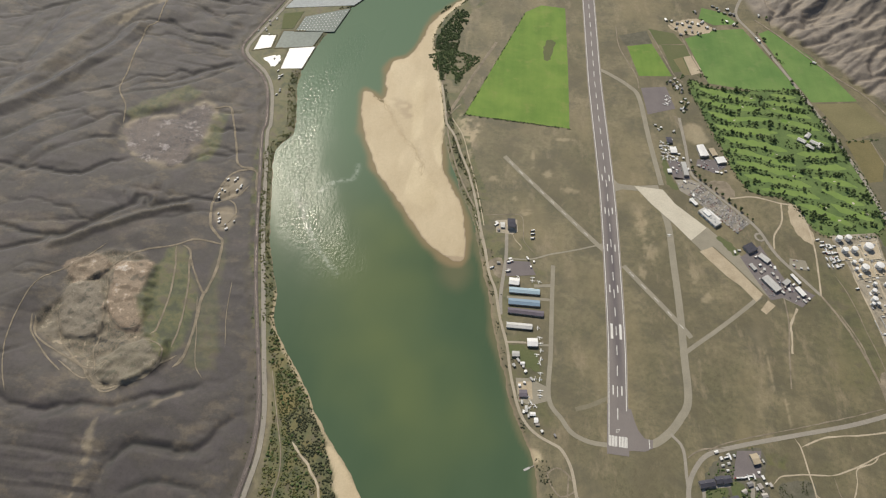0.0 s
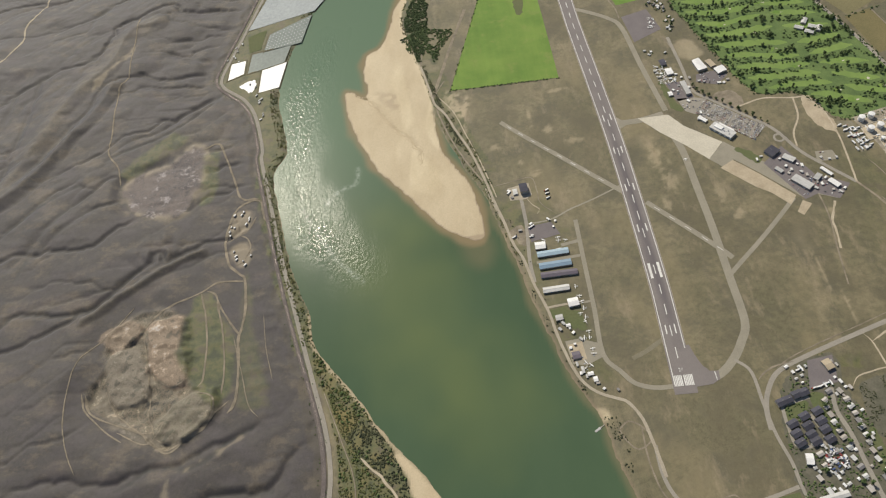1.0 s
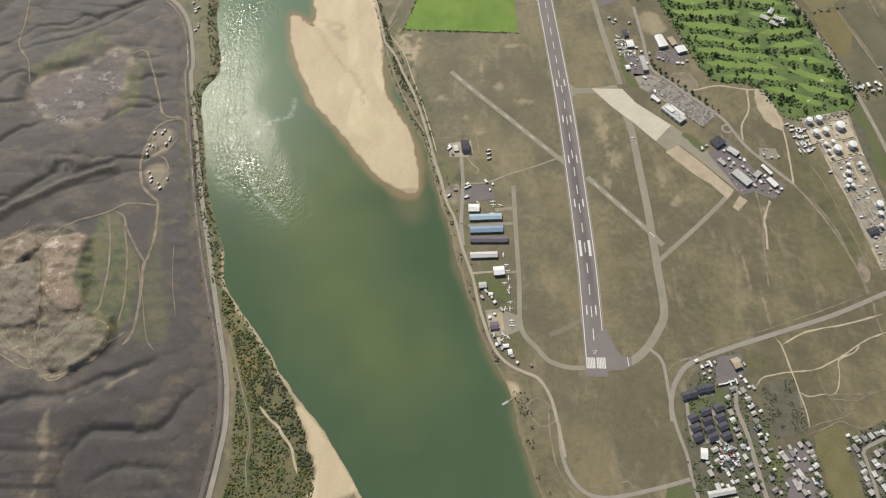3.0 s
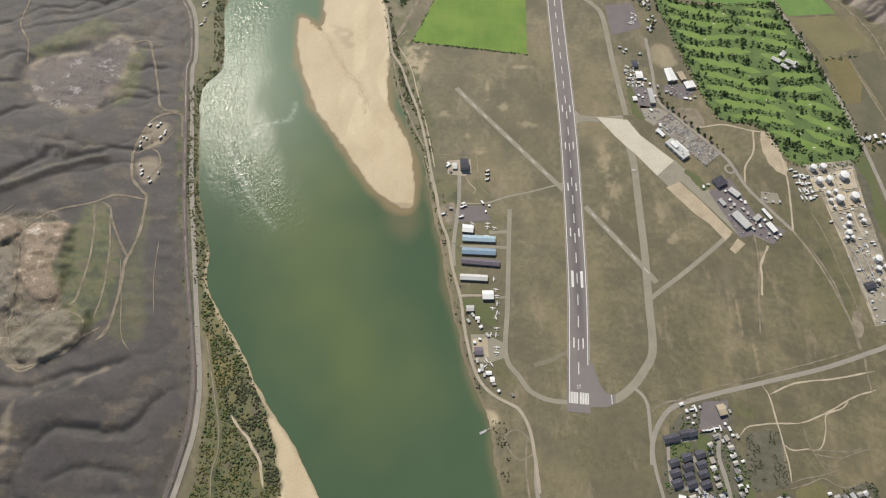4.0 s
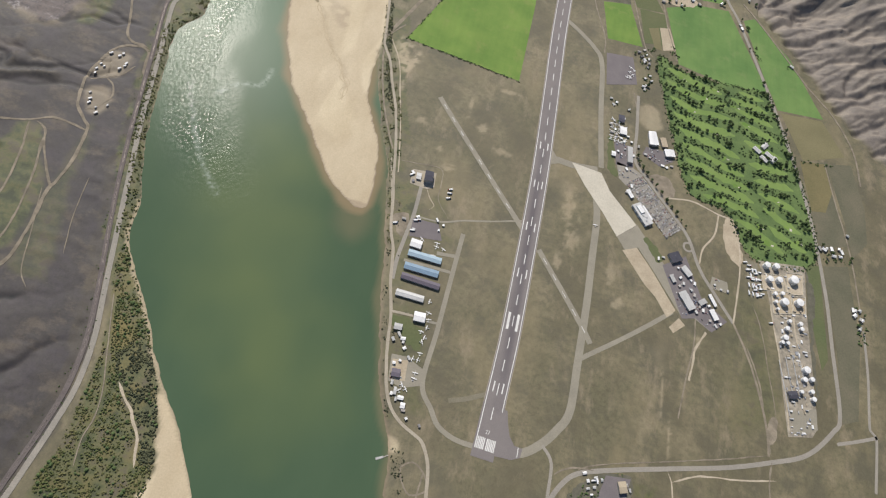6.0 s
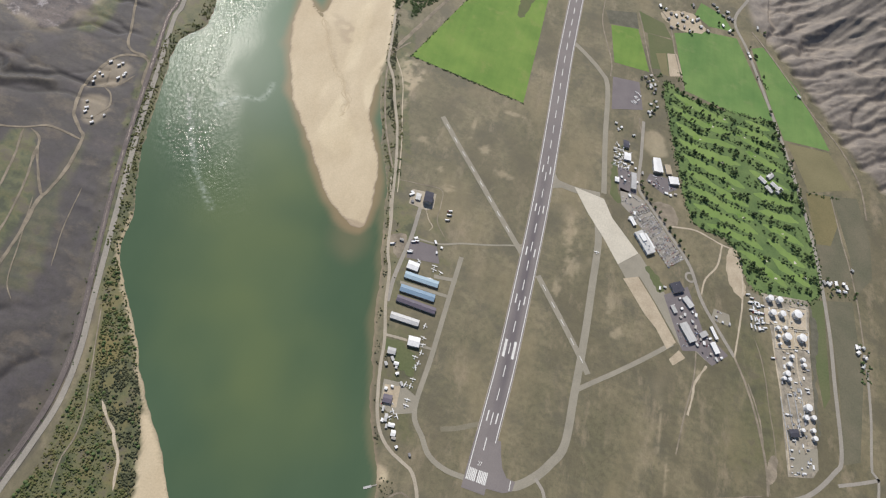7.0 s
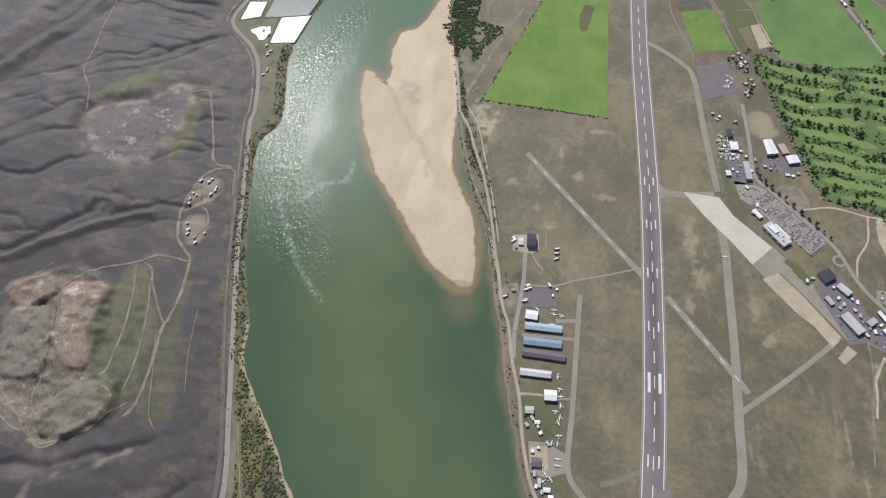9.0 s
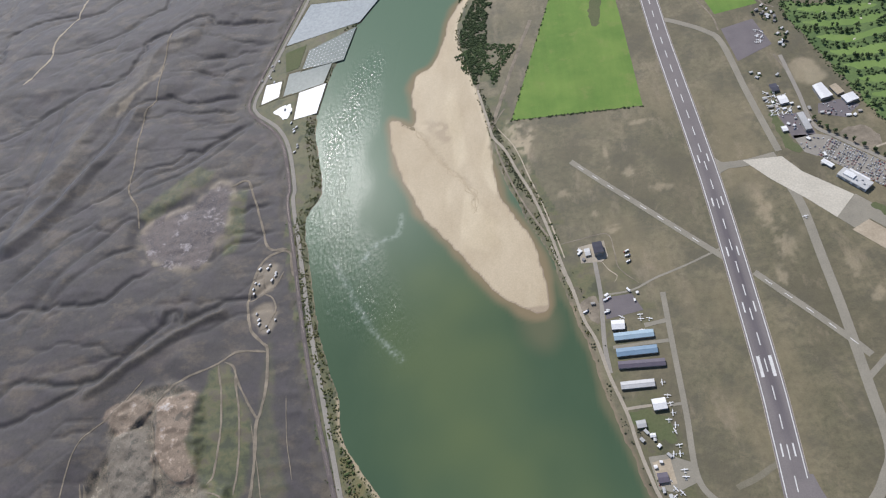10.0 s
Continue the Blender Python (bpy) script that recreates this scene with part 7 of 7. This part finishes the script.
tree_spots = []
while len(tree_spots) < 215:
    q = golf.min(0) + np.random.rand(2) * (golf.max(0) - golf.min(0))
    if not inside(golf, q[:1], q[1:])[0]:
        continue
    across = -q[0] * math.sin(fair) + q[1] * math.cos(fair)
    row = abs(((across + 60 * float(lumps(q[0], q[1], 150, 15))) / 46) % 1 - 0.5) * 2
    edge = signed(golf, q[:1], q[1:])[0]
    if (rng.random() < 0.9 * step(0.35, 0.75, row) or edge < 9) and all((q[0] - a) ** 2 + (q[1] - b) ** 2 > 30 for a, b in tree_spots):
        tree_spots.append((q[0], q[1]))
er = curve(EAST_ROAD, 13)
for k in range(18, 75, 3):
    if rng.random() < 0.55:
        tree_spots.append((er[k][0] + rng.choice((-8, 9)) + rng.uniform(-2, 2), er[k][1]))
for x, y in FAR_HOUSES:
    for _ in range(1):
        tree_spots.append((x + rng.uniform(-22, 22), y + rng.uniform(-16, 16)))
for x, y in HOUSES[::3]:
    tree_spots.append((x + rng.uniform(-9, 9), y + rng.choice((-9, 9))))
tl = curve(TERM_ROAD, 9)
for k in range(22, 46, 2):
    tree_spots.append((tl[k][0] + 6, tl[k][1] + 5))
kinds = []
for k in range(7):
    h = (8, 10.5, 9, 12, 7, 11, 13)[k]
    kinds.append(tree(*tree_spots[k], h, h * (0.34, 0.42, 0.5, 0.4, 0.5, 0.36, 0.3)[k], k + 1, "dark green broadleaf tree with an uneven crown"))
for k, (x, y) in enumerate(tree_spots[7:]):
    copy_thing(kinds[rng.randrange(7)], pose(x, y, float(ground_z(x, y)) + 0.1, 0, 0, rng.uniform(0, 360)))


def thicket(name, spots, lo, hi, material, label, seed):
    v, f = [], []
    rr = random.Random(seed)
    for k, (x, y) in enumerate(spots):
        r = rr.uniform(lo, hi)
        clump(v, f, (x, y, float(ground_z(x, y)) + r * 0.3), r, seed * 9999 + k, 5)
    tagged(new(name, mesh_of(name, v, f, material)), label, "shrubs", kind="stuff")


def scatter(n, box, keep):
    x = box[0] + np.random.rand(n) * (box[2] - box[0])
    y = box[1] + np.random.rand(n) * (box[3] - box[1])
    ok = keep(x, y)
    return list(zip(x[ok], y[ok]))


def pond_at(x, y):
    return np.any([signed(np.array(p, float), x, y) > -5 for p in (POND_A, POND_B, POND_C, POND_D, POND_E)], 0)


bush_line = curve(BUSHES, 20, True)
shore_s, shore_n = curve(SHORE_S, 25), curve(SHORE_N, 25)
bb = np.array(BUSHES)
b_box = (bb[:, 0].min(), bb[:, 1].min(), bb[:, 0].max(), bb[:, 1].max())
dark_line, path_line, lane_line = curve(DARK_SHRUBS, 10, True), curve(BANK_PATH, 8), curve(BANK_TRACK_W, 8)


def on_bank(x, y):
    """Bank ground that shrubs may cover: off the paths and thinned unevenly."""
    patchy = 0.5 * lumps(x, y, 19, 63) + 0.3 * lumps(x, y, 8, 93) + 0.2 * lumps(x, y, 45, 94)
    return inside(bush_line, x, y) & (signed(river_line, x, y) < -5) & (away(path_line, x, y) > 4) & (away(lane_line, x, y) > 5) & (patchy > 0.25 + 0.46 * np.random.rand(*x.shape))


thicket("bank_shrubs", scatter(13000, b_box, lambda x, y: on_bank(x, y) & ~inside(dark_line, x, y)), 0.5, 2.3, M_SHRUB, "green and ochre shrubs on the river bank", 3)
thicket("bank_shrubs", scatter(26000, b_box, lambda x, y: on_bank(x, y) & (signed(dark_line, x, y) > -6)), 0.6, 2.5, M_DARKSHRUB, "dense dark shrubs beside a sandy path", 14)
thicket("bank_trees", scatter(900, b_box, lambda x, y: on_bank(x, y) & (lumps(x, y, 30, 92) > 0.5)), 2.0, 3.6, M_LEAF, "scattered bushy trees on the river bank", 15)
thicket("bank_shrubs", scatter(26000, (-1000, 330, -640, 1700), lambda x, y: (signed(river_line, x, y) < -2) & (signed(river_line, x, y) > -26) & (x < -500) & (lumps(x, y, 18, 64) > 0.22) & ~pond_at(x, y)),
        0.8, 2.4, M_SHRUB, "shrubs along the river bank below the road", 4)
lev, lev_b = curve(LEVEE_ROAD, 20), curve(LEVEE_B, 20)
thicket("levee_shrubs", scatter(45000, (-620, 480, -180, 1750), lambda x, y: (signed(river_line, x, y) < -4) & (((signed(river_line, x, y) > -14) & (lumps(x, y, 20, 65) > 0.35)) | ((away(lev, x, y) > 3) & (away(lev, x, y) < 13) & (lumps(x, y, 14, 65) > 0.5) & (y > 700))) & (away(lev, x, y) > 3) & (away(lev_b, x, y) > 3)),
        0.7, 1.9, M_SHRUB, "dark shrubs and small trees on the levee", 5)
thicket("shore_shrubs", scatter(9000, (-330, -120, -80, 640), lambda x, y: (signed(river_line, x, y) < -3) & (signed(river_line, x, y) > -30) & (away(lev, x, y) > 5) & (lumps(x, y, 13, 98) > 0.68)), 0.6, 2.0, M_DARKSHRUB, "scattered dark shrubs on the eroded bank", 16)
grove = scatter(5200, (golf[:, 0].min(), golf[:, 1].min(), golf[:, 0].max(), golf[:, 1].max()), lambda x, y: inside(golf, x, y) & (np.abs(((-x * math.sin(fair) + y * math.cos(fair) + 60 * lumps(x, y, 150, 15)) / 46) % 1 - 0.5) * 2 > 0.5) & (lumps(x, y, 24, 66) > 0.42))
thicket("golf_groves", grove, 1.2, 3.6, M_LEAF, "dark groves of small trees between fairways", 8)
hedge = []
fw = np.array(FIELD_W, float)
for a, b, n in ((fw[0], fw[5], 90), (fw[0], fw[1], 60)):
    for _ in range(n):
        q = a + (b - a) * rng.random()
        hedge.append((q[0] + rng.uniform(-2, 2), q[1] + rng.uniform(-3, 1)))
gl = curve(GOLF, 10, True)
for q in gl[::1]:
    for _ in range(4):
        hedge.append((q[0] + rng.uniform(-6, 6), q[1] + rng.uniform(-6, 6)))
thicket("hedge", hedge, 1.0, 2.6, M_LEAF, "dark hedge along a field edge", 6)
rd = curve(RAIL, 8)
line_shrubs = [(q[0] + rng.choice((-9, 7)) + rng.uniform(-3, 3), q[1] + rng.uniform(-4, 4)) for q in rd for _ in range(2) if rng.random() < 0.5]
thicket("lineside_shrubs", line_shrubs, 0.6, 1.6, M_LEAF, "low dark shrubs along the railway", 7)

grove_line = np.array(LEVEE_GROVE, float)
gb = [*grove_line.min(0), *grove_line.max(0)]
thicket("levee_grove", scatter(1500, gb, lambda x, y: inside(grove_line, x, y) & (lumps(x, y, 16, 69) > 0.35) & (away(curve(LEVEE_E, 10), x, y) > 4)), 1.2, 3.2, M_LEAF, "dark green grove beside the sandbar", 11)
for k, (line, n, low) in enumerate(((BELT, 5200, 0.22), (BELT_B, 700, 0.3), (BELT_C, 2600, 0.42))):
    bl = curve(line, 12, True)
    thicket("riverside_trees", scatter(n, [*bl.min(0), *bl.max(0)], lambda x, y: inside(bl, x, y) & (lumps(x, y, 18, 97) > low) & (away(lev, x, y) > 4) & (away(lev_b, x, y) > 3) & (signed(bar_line, x, y) < -2)), 0.9, (3.4, 2.8, 2.2)[k], M_LEAF if k < 2 else M_DARKSHRUB, ("dark tree belt along the bank above the sandbar", "ragged tree row beside the field track", "low dark shrubs between levee tracks")[k], 20 + k)
yard_line = curve(VILLAGE, 10, True)
lots = np.array(HOUSES + TOWNHOUSES + VILLAGE_BITS, float)
streets = [curve(q, 8) for q in (HOUSE_ROAD, CLOSE_A, CLOSE_B, CLOSE_C)]


def free_lot(x, y):
    ok = inside(yard_line, x, y) & (lumps(x, y, 12, 70) > 0.42)
    for line in streets:
        ok &= away(line, x, y) > 5
    for q in lots:
        ok &= np.hypot(x - q[0], y - q[1]) > 6.5
    for q in (POOLYARD, YARD_E, YARD_F):
        ok &= ~inside(np.array(q, float), x, y)
    return ok


vb = [*yard_line.min(0), *yard_line.max(0)]
thicket("village_shrubs", scatter(3600, vb, free_lot), 0.8, 2.3, M_LEAF, "garden shrubs and small trees between houses", 12)
far_yard = curve(EAST_GROUND, 10, True)
far_lots = np.array(EAST_VILLAGE, float)
thicket("village_shrubs", scatter(1500, [*far_yard.min(0), *far_yard.max(0)], lambda x, y: inside(far_yard, x, y) & (lumps(x, y, 10, 70) > 0.5) & (away(curve(EAST_STREET, 8), x, y) > 5) & np.all([np.hypot(x - q[0], y - q[1]) > 6.5 for q in far_lots], 0)), 0.8, 2.3, M_DARKSHRUB, "garden trees between far houses", 17)
patch_line = curve(SCRUB_PATCH, 10, True)
thicket("scrub", scatter(900, [*patch_line.min(0), *patch_line.max(0)], lambda x, y: inside(patch_line, x, y) & (lumps(x, y, 14, 71) > 0.55)), 0.5, 1.6, M_DARKSHRUB, "low dark scrub behind the houses", 18)
thicket("verge_trees", [(x + rng.uniform(-6, 6), y + rng.uniform(-6, 6)) for x, y in FIELD_TREES + NORTH_SHEDS + FARM_SHEDS + EAST_HEDGE for _ in range(5)], 1.2, 3.0, M_LEAF, "small trees beside sheds and lanes", 13)
